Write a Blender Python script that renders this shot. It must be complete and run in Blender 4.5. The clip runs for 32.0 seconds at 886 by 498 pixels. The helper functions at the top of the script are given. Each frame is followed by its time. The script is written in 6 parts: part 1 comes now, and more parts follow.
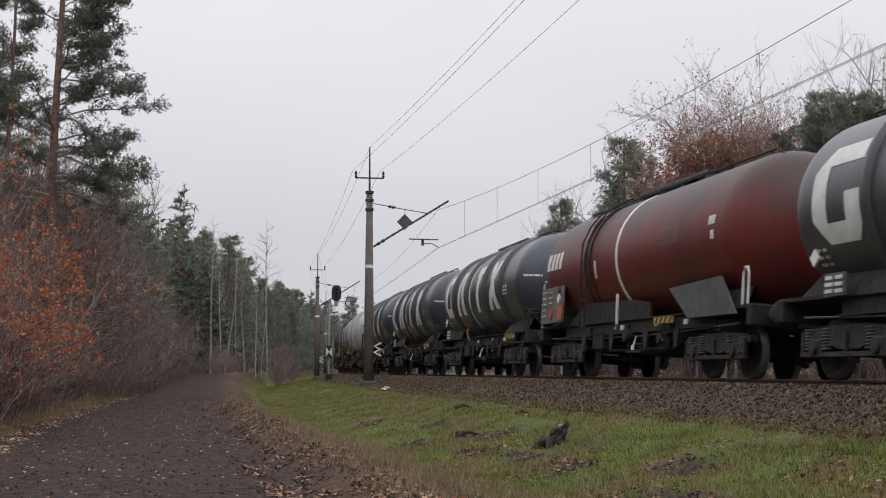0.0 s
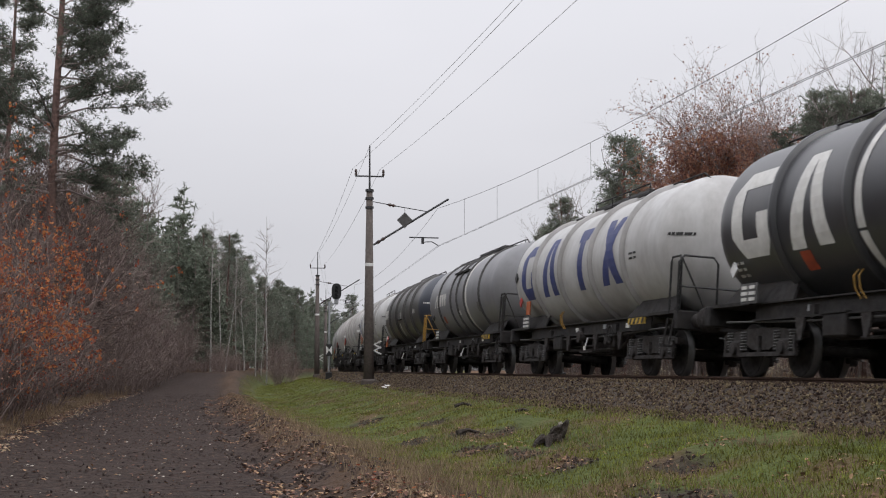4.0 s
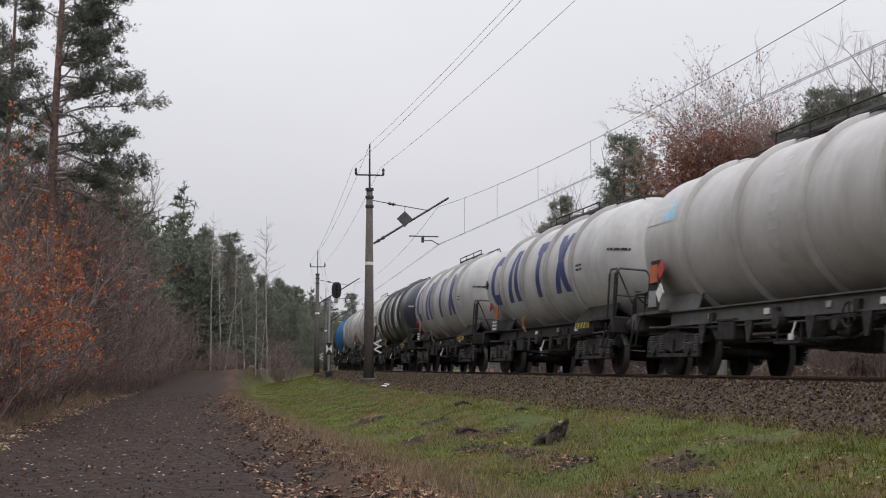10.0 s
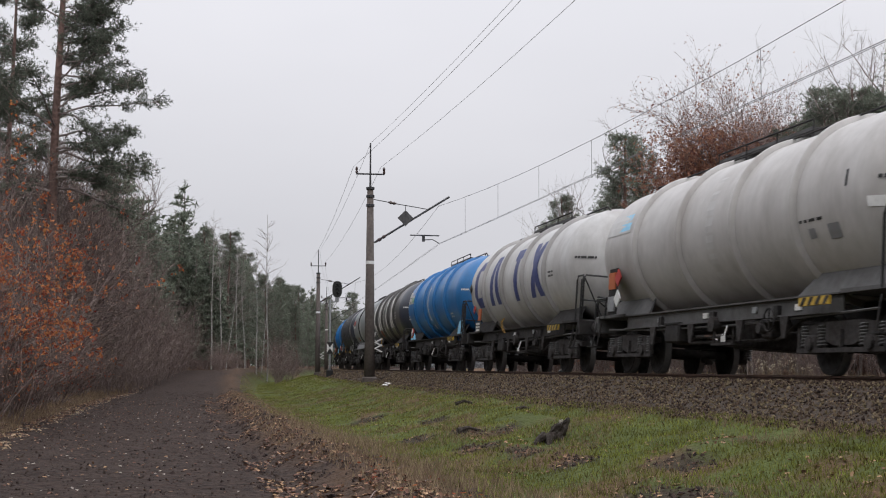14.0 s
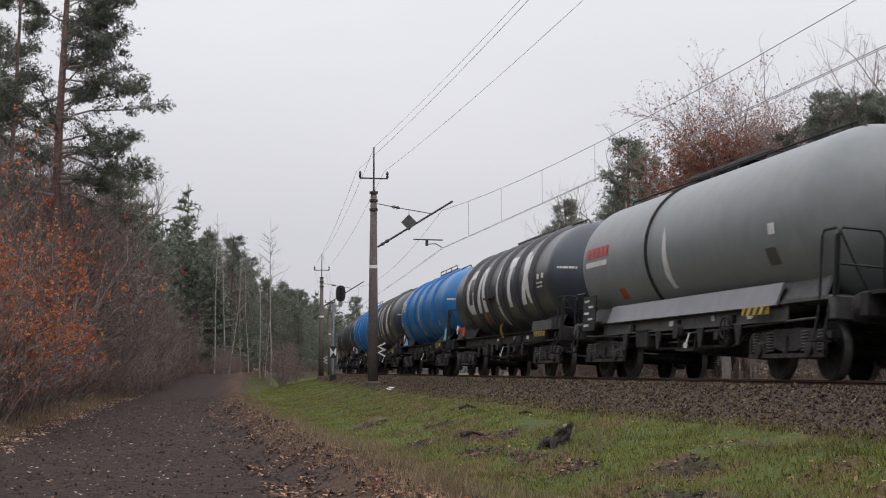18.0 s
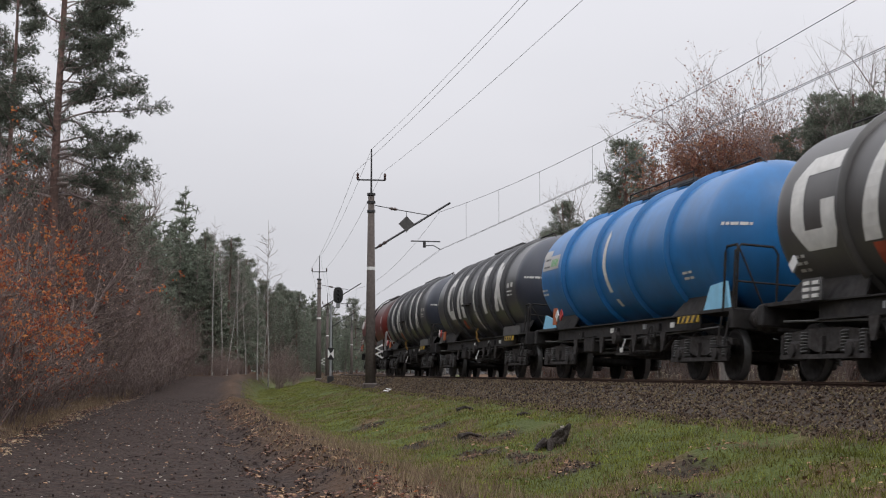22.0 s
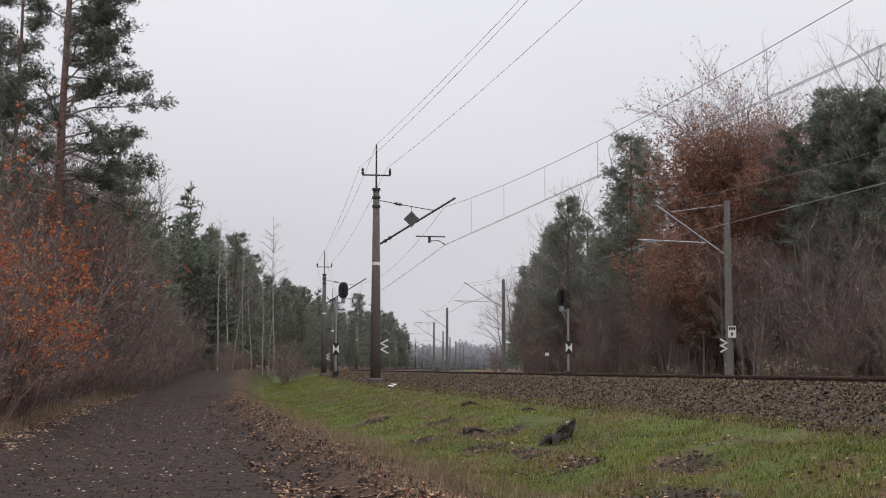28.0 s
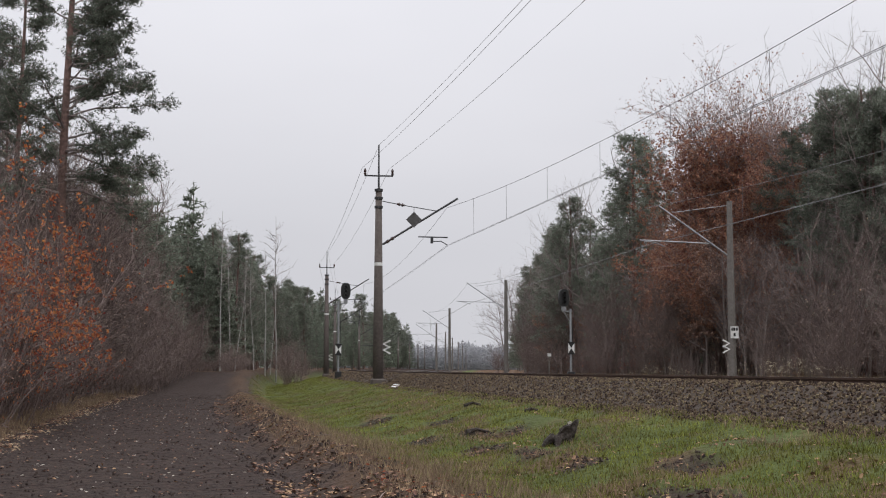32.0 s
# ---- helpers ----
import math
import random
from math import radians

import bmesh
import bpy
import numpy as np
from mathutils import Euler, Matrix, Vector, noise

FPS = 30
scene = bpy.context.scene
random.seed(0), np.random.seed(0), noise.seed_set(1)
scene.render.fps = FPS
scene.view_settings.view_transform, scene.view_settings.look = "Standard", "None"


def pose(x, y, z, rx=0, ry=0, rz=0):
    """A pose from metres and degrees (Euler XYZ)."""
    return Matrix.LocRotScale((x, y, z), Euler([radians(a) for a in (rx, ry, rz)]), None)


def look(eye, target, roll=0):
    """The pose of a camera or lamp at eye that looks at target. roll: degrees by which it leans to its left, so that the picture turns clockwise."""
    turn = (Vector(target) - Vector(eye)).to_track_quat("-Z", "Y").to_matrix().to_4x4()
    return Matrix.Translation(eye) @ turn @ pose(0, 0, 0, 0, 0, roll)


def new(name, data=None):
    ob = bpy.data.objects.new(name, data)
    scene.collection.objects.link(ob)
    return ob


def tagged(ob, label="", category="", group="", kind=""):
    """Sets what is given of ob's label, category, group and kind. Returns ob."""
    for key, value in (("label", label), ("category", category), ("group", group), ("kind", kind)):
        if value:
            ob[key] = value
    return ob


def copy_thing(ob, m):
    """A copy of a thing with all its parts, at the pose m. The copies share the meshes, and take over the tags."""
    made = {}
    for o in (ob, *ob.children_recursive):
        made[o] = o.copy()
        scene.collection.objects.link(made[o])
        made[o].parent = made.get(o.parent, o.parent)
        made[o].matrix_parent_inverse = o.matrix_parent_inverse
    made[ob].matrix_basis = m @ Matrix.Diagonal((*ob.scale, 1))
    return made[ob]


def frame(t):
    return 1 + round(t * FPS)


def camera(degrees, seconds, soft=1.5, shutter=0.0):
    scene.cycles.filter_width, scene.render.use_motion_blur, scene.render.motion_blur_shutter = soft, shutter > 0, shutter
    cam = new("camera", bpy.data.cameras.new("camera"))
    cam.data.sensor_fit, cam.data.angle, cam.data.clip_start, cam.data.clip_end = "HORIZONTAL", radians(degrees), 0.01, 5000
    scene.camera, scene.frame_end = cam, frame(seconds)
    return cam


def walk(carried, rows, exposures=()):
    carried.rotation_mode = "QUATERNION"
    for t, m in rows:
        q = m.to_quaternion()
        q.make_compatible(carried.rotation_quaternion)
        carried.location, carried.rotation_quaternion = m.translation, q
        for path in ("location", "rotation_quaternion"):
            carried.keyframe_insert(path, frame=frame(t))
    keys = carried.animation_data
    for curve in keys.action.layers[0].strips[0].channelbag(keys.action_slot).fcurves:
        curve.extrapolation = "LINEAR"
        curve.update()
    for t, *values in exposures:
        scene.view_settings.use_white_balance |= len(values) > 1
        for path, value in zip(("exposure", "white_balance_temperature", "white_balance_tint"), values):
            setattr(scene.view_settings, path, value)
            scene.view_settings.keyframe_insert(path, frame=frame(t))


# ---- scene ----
# The lens and the stand: a tripod on the track path, nudged now and then.
EYE = (0.0, 0.0, 0.137)          # z = 0 is the top of the rails
TILT = 5.116
PATH = ((0.0, -0.396, 0.097), (0.5, -0.363, 0.040), (1.0, -0.363, 0.040), (1.5, -0.363, 0.044), (2.0, -0.363, 0.076),
        (2.5, -0.363, 0.044), (3.0, -0.396, 0.069), (3.5, -0.396, 0.040), (5.5, -0.396, 0.000), (6.0, -0.396, -0.051),
        (6.5, -0.388, -0.032), (7.0, -0.396, -0.032), (7.5, -0.396, -0.040), (8.0, -0.396, -0.069), (8.5, -0.396, -0.034),
        (9.0, -0.396, -0.032), (10.0, -0.396, -0.032), (10.5, -0.431, -0.017), (11.0, -0.396, 0.000), (11.5, -0.396, 0.000),
        (12.0, -0.396, -0.032), (12.5, -0.363, -0.072), (13.0, -0.363, -0.076), (13.5, -0.363, -0.098), (14.0, -0.363, -0.072),
        (14.5, -0.363, -0.072), (16.5, -0.186, 0.040), (17.0, -0.251, 0.072), (17.5, -0.245, 0.072), (18.0, -0.218, 0.110),
        (18.5, -0.251, 0.110), (19.0, -0.294, 0.093), (19.5, -0.323, 0.114), (20.0, -0.313, 0.154), (20.5, -0.257, 0.182),
        (21.0, -0.291, 0.166), (21.5, -0.323, 0.186), (22.0, -0.323, 0.181), (22.5, -0.323, 0.157), (23.0, -0.357, 0.154),
        (23.5, -0.323, 0.154), (24.0, -0.257, 0.152), (24.5, -0.313, 0.114), (25.0, -0.323, 0.072), (25.5, -0.323, 0.040),
        (27.5, -0.178, 0.035), (28.0, -0.105, -0.027), (28.5, -0.072, -0.032), (29.0, -0.032, -0.035), (29.5, -0.005, -0.067),
        (30.0, 0.000, -0.069), (30.5, 0.000, -0.032), (31.0, 0.000, 0.000), (32.0, 0.000, 0.000))
cam = camera(36.71, 32.0, soft=1.1, shutter=0.15)
walk(cam, [(t, pose(*EYE, 90 + TILT + up, 0, turn)) for t, turn, up in PATH])

# ---- light: a closed grey November sky, brighter towards the horizon ----
scene.view_settings.exposure = 0.0
world = bpy.data.worlds.new("overcast")
scene.world = world
world.use_nodes = True
wn, wl = world.node_tree.nodes, world.node_tree.links
wn.clear()
w_out = wn.new("ShaderNodeOutputWorld")
w_bg = wn.new("ShaderNodeBackground")
w_sky = wn.new("ShaderNodeTexSky")
w_sky.sky_type, w_sky.sun_disc = "NISHITA", False
w_sky.sun_elevation, w_sky.sun_rotation = radians(22), radians(150)
w_sky.air_density, w_sky.dust_density, w_sky.ozone_density = 1.0, 4.0, 1.0
w_tex = wn.new("ShaderNodeTexCoord")
w_map = wn.new("ShaderNodeMapping")
w_map.inputs["Scale"].default_value = (1.0, 1.0, 2.6)
w_noise = wn.new("ShaderNodeTexNoise")
w_noise.inputs["Scale"].default_value, w_noise.inputs["Detail"].default_value = 1.6, 4.0
w_cloud = wn.new("ShaderNodeValToRGB")
w_cloud.color_ramp.elements[0].position, w_cloud.color_ramp.elements[0].color = 0.3, (0.658, 0.661, 0.708, 1)
w_cloud.color_ramp.elements[1].position, w_cloud.color_ramp.elements[1].color = 0.75, (0.76, 0.758, 0.806, 1)
w_dim = wn.new("ShaderNodeMixRGB")
w_dim.blend_type, w_dim.inputs[0].default_value = "MIX", 0.985
SKY_GAIN = 0.84
w_scale = wn.new("ShaderNodeMixRGB")
w_scale.blend_type, w_scale.inputs[0].default_value, w_scale.inputs[2].default_value = "MULTIPLY", 1.0, (0.1, 0.1, 0.1, 1)
wl.new(w_tex.outputs["Generated"], w_map.inputs["Vector"])
wl.new(w_map.outputs["Vector"], w_noise.inputs["Vector"])
wl.new(w_noise.outputs["Fac"], w_cloud.inputs["Fac"])
wl.new(w_sky.outputs["Color"], w_scale.inputs[1])
wl.new(w_scale.outputs["Color"], w_dim.inputs[1])
wl.new(w_cloud.outputs["Color"], w_dim.inputs[2])
# an overcast sky grows brighter from the horizon to the zenith
w_sep = wn.new("ShaderNodeSeparateXYZ")
w_up = wn.new("ShaderNodeMapRange")
w_up.inputs["From Min"].default_value, w_up.inputs["From Max"].default_value = 0.0, 1.0
w_up.inputs["To Min"].default_value, w_up.inputs["To Max"].default_value = 1.03, 3.3
w_pow = wn.new("ShaderNodeMath")
w_pow.operation, w_pow.use_clamp = "POWER", True
w_pow.inputs[1].default_value = 1.5
w_grade = wn.new("ShaderNodeMixRGB")
w_grade.blend_type, w_grade.inputs[0].default_value = "MULTIPLY", 1.0
wl.new(w_tex.outputs["Generated"], w_sep.inputs["Vector"])
wl.new(w_sep.outputs["Z"], w_pow.inputs[0])
wl.new(w_pow.outputs["Value"], w_up.inputs["Value"])
wl.new(w_dim.outputs["Color"], w_grade.inputs[1])
wl.new(w_up.outputs["Result"], w_grade.inputs[2])
wl.new(w_grade.outputs["Color"], w_bg.inputs["Color"])
w_bg.inputs["Strength"].default_value = SKY_GAIN
wl.new(w_bg.outputs["Background"], w_out.inputs["Surface"])

sun_data = bpy.data.lights.new("sun", "SUN")
sun_data.energy, sun_data.angle, sun_data.color = 0.5, radians(25), (1.0, 0.97, 0.93)
sun = new("sun", sun_data)
sun.matrix_world = look((0, 0, 40), (0 + math.sin(radians(-30)) * 30, math.cos(radians(-30)) * 30, 40 - 35))

# ---- the plan: a long right-hand curve, s along the near track, n across it (plus is away from the path) ----
TURN0, CURVE, OFFSET, CURVE_END = -0.224842, 0.001152, 11.177, 218.0


def heading(s):
    return TURN0 + CURVE * min(s, CURVE_END)


def at_track(s, n=0.0):
    a = heading(s)
    c = min(s, CURVE_END)
    ac = TURN0 + CURVE * c
    x = OFFSET * math.cos(TURN0) + (math.cos(TURN0) - math.cos(ac)) / CURVE + (s - c) * math.sin(ac)
    y = -OFFSET * math.sin(TURN0) + (math.sin(ac) - math.sin(TURN0)) / CURVE + (s - c) * math.cos(ac)
    return x + n * math.cos(a), y - n * math.sin(a)


def facing(s):
    """Degrees that turn a thing's x axis along the track, towards the path's end where trains go."""
    return -90 - math.degrees(heading(s))


ARC_R = 1 / CURVE
ARC_C = ((OFFSET + ARC_R) * math.cos(TURN0), -(OFFSET + ARC_R) * math.sin(TURN0))


def to_track(x, y):
    """s and n of a place, by the curve."""
    vx, vy = x - ARC_C[0], y - ARC_C[1]
    n = ARC_R - math.hypot(vx, vy)
    s = (math.atan2(vy, -vx) - TURN0) / CURVE
    if s > CURVE_END:
        ex, ey = at_track(CURVE_END)
        a = heading(CURVE_END)
        s = CURVE_END + (x - ex) * math.sin(a) + (y - ey) * math.cos(a)
        n = (x - ex) * math.cos(a) - (y - ey) * math.sin(a)
    return s, n


PROFILE = ((-400, -0.6), (-60, -0.8), (-20, -0.85), (-16, -0.95), (-14.6, -1.05), (-14, -1.16), (-12, -1.2), (-9.9, -1.2), (-9.45, -1.27), (-9.15, -1.14),
           (-8.7, -0.97), (-8.1, -1.07), (-7.4, -1.3), (-6.6, -1.3), (-5.4, -1.06), (-3.9, -0.74), (-3.0, -0.56), (-2.4, -0.5), (2.4, -0.5),
           (4.5, -0.55), (6.5, -0.55), (7.2, -0.5), (12.0, -0.5), (13.5, -0.45), (16, -0.5), (30, -0.4), (60, -0.2), (400, 0.5))


def ground_z(x, y):
    s, n = to_track(x, y)
    for (n0, z0), (n1, z1) in zip(PROFILE, PROFILE[1:]):
        if n <= n1:
            k = max(0.0, (n - n0) / (n1 - n0))
            z = z0 + (z1 - z0) * (k * k * (3 - 2 * k) if -9.8 < n < -3 else k)
            break
    else:
        z = PROFILE[-1][1]
    if s > 66 and n < -7.0:     # the path climbs a low rise before the birches
        a, b = min(1.0, (s - 66) / 28), min(1.0, (-7.0 - n) / 2.2)
        z += 1.12 * a * a * (3 - 2 * a) * b * b * (3 - 2 * b)
    if n < -3.0 or n > 13.0:
        rough = 0.05 if n > -9.3 or n < -14 else 0.022
        z += rough * noise.noise((x * 0.9, y * 0.9, 0)) + 0.5 * rough * noise.noise((x * 2.7, y * 2.7, 5))
    if -10.0 < n < -3.4:
        k = max(0.42, 1.15 - abs(n + 8.9) / 1.2)
        z += k * (0.13 * noise.noise((x * 0.8, y * 0.8, 9)) + 0.07 * noise.noise((x * 2.4, y * 2.4, 4)))
    elif -14.2 < n < -9.9:
        z += 0.035 * noise.noise((x * 2.6, y * 2.6, 6)) + 0.03 * noise.noise((n * 2.2, s * 0.12, 2)) + 0.018 * noise.noise((x * 6.0, y * 6.0, 13))
    return z


# ---- materials ----
def material(name, base, rough=0.8, metal=0.0, grain=8.0, spread=0.25, bump=0.0, bump_scale=40.0, stain=None, stain_scale=1.5,
             stain_amount=0.5, island=0.0, random_by="", spec=0.4, coat=0.0, streak=0.0, thin=0.0):
    """A node material: base colour with fine grain, larger stains, relief, and a shift from piece to piece."""
    m = bpy.data.materials.new(name)
    m.use_nodes = True
    nd, ln = m.node_tree.nodes, m.node_tree.links
    b = nd["Principled BSDF"]
    b.inputs["Roughness"].default_value, b.inputs["Metallic"].default_value = rough, metal
    b.inputs["Specular IOR Level"].default_value = spec
    b.inputs["Coat Weight"].default_value = coat
    tc = nd.new("ShaderNodeTexCoord")
    where = tc.outputs["Object"]
    n1 = nd.new("ShaderNodeTexNoise")
    n1.inputs["Scale"].default_value, n1.inputs["Detail"].default_value = grain, 5.0
    ln.new(where, n1.inputs["Vector"])
    r1 = nd.new("ShaderNodeValToRGB")
    lo, hi = 1 - spread, 1 + spread
    r1.color_ramp.elements[0].position, r1.color_ramp.elements[1].position = 0.3, 0.7
    r1.color_ramp.elements[0].color = (*[c * lo for c in base], 1)
    r1.color_ramp.elements[1].color = (*[min(1, c * hi) for c in base], 1)
    ln.new(n1.outputs["Fac"], r1.inputs["Fac"])
    colour = r1.outputs["Color"]
    if stain:
        n2 = nd.new("ShaderNodeTexNoise")
        n2.inputs["Scale"].default_value, n2.inputs["Detail"].default_value = stain_scale, 6.0
        n2.inputs["Roughness"].default_value = 0.65
        src = where
        if streak:
            mp = nd.new("ShaderNodeMapping")
            mp.inputs["Scale"].default_value = (1.0, 1.0, streak)
            ln.new(where, mp.inputs["Vector"])
            src = mp.outputs["Vector"]
        ln.new(src, n2.inputs["Vector"])
        r2 = nd.new("ShaderNodeValToRGB")
        r2.color_ramp.elements[0].position, r2.color_ramp.elements[1].position = 0.45, 0.72
        r2.color_ramp.elements[1].color = (stain_amount,) * 3 + (1,)
        ln.new(n2.outputs["Fac"], r2.inputs["Fac"])
        mx = nd.new("ShaderNodeMixRGB")
        mx.inputs[2].default_value = (*stain, 1)
        ln.new(r2.outputs["Color"], mx.inputs[0])
        ln.new(colour, mx.inputs[1])
        colour = mx.outputs["Color"]
    if island:
        if random_by == "object":
            oi = nd.new("ShaderNodeObjectInfo")
            rnd = oi.outputs["Random"]
        else:
            ge = nd.new("ShaderNodeNewGeometry")
            rnd = ge.outputs["Random Per Island"]
        hs = nd.new("ShaderNodeHueSaturation")
        mr = nd.new("ShaderNodeMapRange")
        mr.inputs["To Min"].default_value, mr.inputs["To Max"].default_value = 1 - island, 1 + island
        ln.new(rnd, mr.inputs["Value"])
        ln.new(mr.outputs["Result"], hs.inputs["Value"])
        mr2 = nd.new("ShaderNodeMapRange")
        mr2.inputs["To Min"].default_value, mr2.inputs["To Max"].default_value = 0.5 - 0.04 * island, 0.5 + 0.04 * island
        ln.new(rnd, mr2.inputs["Value"])
        ln.new(mr2.outputs["Result"], hs.inputs["Hue"])
        ln.new(colour, hs.inputs["Color"])
        colour = hs.outputs["Color"]
    ln.new(colour, b.inputs["Base Color"])
    if thin:        # leaves and needles let part of the light through
        tr, mxs = nd.new("ShaderNodeBsdfTranslucent"), nd.new("ShaderNodeMixShader")
        mxs.inputs[0].default_value = thin
        ln.new(colour, tr.inputs["Color"])
        ln.new(b.outputs["BSDF"], mxs.inputs[1])
        ln.new(tr.outputs["BSDF"], mxs.inputs[2])
        ln.new(mxs.outputs["Shader"], nd["Material Output"].inputs["Surface"])
    if bump:
        n3 = nd.new("ShaderNodeTexNoise")
        n3.inputs["Scale"].default_value, n3.inputs["Detail"].default_value = bump_scale, 4.0
        ln.new(where, n3.inputs["Vector"])
        bp = nd.new("ShaderNodeBump")
        bp.inputs["Strength"].default_value, bp.inputs["Distance"].default_value = bump, 0.02
        ln.new(n3.outputs["Fac"], bp.inputs["Height"])
        ln.new(bp.outputs["Normal"], b.inputs["Normal"])
    return m


def paint(name, base, dirt=(0.06, 0.05, 0.04), amount=0.45, rough=0.42, spec=0.45):
    """Weathered wagon paint: grime in streaks down the barrel."""
    return material(name, base, rough, grain=3.0, spread=0.08, stain=dirt, stain_scale=1.1, stain_amount=amount, streak=0.25, bump=0.02, bump_scale=6, spec=spec)


M_BLACK = paint("black_tank_paint", (0.046, 0.047, 0.052), (0.095, 0.09, 0.085), 0.35, 0.33, 0.7)
M_GREYBLACK = paint("faded_black_tank_paint", (0.065, 0.062, 0.06), (0.12, 0.11, 0.10), 0.4, 0.38, 0.6)
# what the black tanks' front dish reflects, put into a navy base colour
M_ENDTINT = paint("navy_reflection_tint", (0.03, 0.036, 0.055), (0.07, 0.07, 0.075), 0.3, 0.4, 0.7)
M_WHITE = paint("white_tank_paint", (0.51, 0.505, 0.495), (0.21, 0.185, 0.165), 0.55, 0.45)
# hoops of the white tanks, a darker grey than their shell
M_HOOP = paint("greyed_white_hoop_paint", (0.38, 0.37, 0.36), (0.16, 0.15, 0.14), 0.6, 0.5)
M_CREAM = paint("cream_tank_paint", (0.47, 0.455, 0.44), (0.22, 0.19, 0.165), 0.5, 0.45)
M_GREY = paint("grey_tank_paint", (0.22, 0.22, 0.23), (0.12, 0.11, 0.10), 0.3, 0.42)
M_SILVER = paint("light_grey_tank_paint", (0.215, 0.23, 0.232), (0.16, 0.15, 0.14), 0.3, 0.42)
M_BLUE = paint("blue_tank_paint", (0.022, 0.165, 0.42), (0.04, 0.08, 0.14), 0.45, 0.36)
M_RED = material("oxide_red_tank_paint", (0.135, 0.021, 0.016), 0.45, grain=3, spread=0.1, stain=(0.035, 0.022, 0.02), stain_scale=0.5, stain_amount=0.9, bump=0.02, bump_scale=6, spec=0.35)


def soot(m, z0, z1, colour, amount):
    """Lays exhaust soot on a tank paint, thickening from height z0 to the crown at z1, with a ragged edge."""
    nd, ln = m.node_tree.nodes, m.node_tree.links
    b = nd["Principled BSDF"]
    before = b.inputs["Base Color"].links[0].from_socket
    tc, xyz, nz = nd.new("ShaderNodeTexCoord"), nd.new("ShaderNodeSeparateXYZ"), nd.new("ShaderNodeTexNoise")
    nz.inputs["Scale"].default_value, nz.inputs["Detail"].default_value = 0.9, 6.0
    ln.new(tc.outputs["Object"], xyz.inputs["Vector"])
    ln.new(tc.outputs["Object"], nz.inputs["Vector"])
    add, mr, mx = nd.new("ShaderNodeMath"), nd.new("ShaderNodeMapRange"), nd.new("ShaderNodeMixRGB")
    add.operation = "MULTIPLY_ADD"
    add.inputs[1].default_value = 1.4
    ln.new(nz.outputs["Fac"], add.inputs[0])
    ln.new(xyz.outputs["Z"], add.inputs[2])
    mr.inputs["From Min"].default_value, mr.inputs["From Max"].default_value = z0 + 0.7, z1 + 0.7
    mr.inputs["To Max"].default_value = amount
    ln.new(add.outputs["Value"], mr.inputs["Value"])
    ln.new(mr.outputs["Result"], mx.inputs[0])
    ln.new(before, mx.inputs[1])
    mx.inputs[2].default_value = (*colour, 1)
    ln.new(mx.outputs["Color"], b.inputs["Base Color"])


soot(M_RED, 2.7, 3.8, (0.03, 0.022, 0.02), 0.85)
M_REDWORN = material("worn_red_tank_paint", (0.13, 0.035, 0.03), 0.5, grain=3, spread=0.15, stain=(0.07, 0.03, 0.026), stain_scale=1.2, stain_amount=0.7, bump=0.02, bump_scale=6)
M_LETTER = material("white_lettering_paint", (0.66, 0.65, 0.62), 0.5, grain=5, spread=0.1, stain=(0.3, 0.28, 0.25), stain_scale=3, stain_amount=0.3)
M_LETTER_BLUE = material("blue_lettering_paint", (0.035, 0.05, 0.17), 0.5, grain=5, spread=0.12, stain=(0.2, 0.2, 0.24), stain_scale=3, stain_amount=0.3)
M_SKYBLUE = material("pale_blue_sign_paint", (0.25, 0.55, 0.75), 0.5, grain=5, spread=0.1)
M_GREEN = material("green_sign_paint", (0.12, 0.36, 0.13), 0.5, grain=5, spread=0.1)
M_SIGNRED = material("red_sign_paint", (0.42, 0.045, 0.038), 0.5, grain=5, spread=0.1)
M_ORANGE = material("orange_plate_paint", (0.43, 0.11, 0.036), 0.5, grain=6, spread=0.12, stain=(0.2, 0.1, 0.05), stain_amount=0.3)
M_FADED = material("faded_red_orange_paint", (0.4, 0.075, 0.035), 0.6, grain=6, spread=0.2, stain=(0.08, 0.05, 0.04), stain_amount=0.5, stain_scale=5)
M_BOARD = material("brown_grey_board", (0.12, 0.105, 0.09), 0.7, grain=6, spread=0.3, stain=(0.25, 0.22, 0.19), stain_scale=4, stain_amount=0.4)
M_YELLOW = material("yellow_paint", (0.55, 0.36, 0.05), 0.55, grain=9, spread=0.2, stain=(0.1, 0.08, 0.05), stain_amount=0.5, stain_scale=4)
M_OCHRE = material("dull_ochre_paint", (0.36, 0.2, 0.04), 0.6, grain=9, spread=0.2, stain=(0.08, 0.06, 0.04), stain_amount=0.5, stain_scale=4)
M_FRAME = material("grimy_underframe", (0.036, 0.034, 0.034), 0.8, grain=7, spread=0.35, stain=(0.05, 0.042, 0.035), stain_scale=2.5, stain_amount=0.5, bump=0.2, spec=0.12)
M_FRAMEGREY = material("grey_underframe_paint", (0.085, 0.083, 0.082), 0.65, grain=7, spread=0.25, stain=(0.05, 0.045, 0.04), stain_scale=2.5, stain_amount=0.7, bump=0.1)
M_BOGIE = material("brake_dust_bogie", (0.055, 0.051, 0.05), 0.85, grain=12, spread=0.4, stain=(0.035, 0.027, 0.022), stain_scale=5, stain_amount=0.6, bump=0.3, spec=0.12)
M_WHEEL = material("worn_wheel_steel", (0.042, 0.039, 0.038), 0.85, 0.0, grain=10, spread=0.3, spec=0.12)
M_TREAD = material("bright_wheel_tread", (0.13, 0.127, 0.125), 0.48, 0.7, grain=14, spread=0.15)
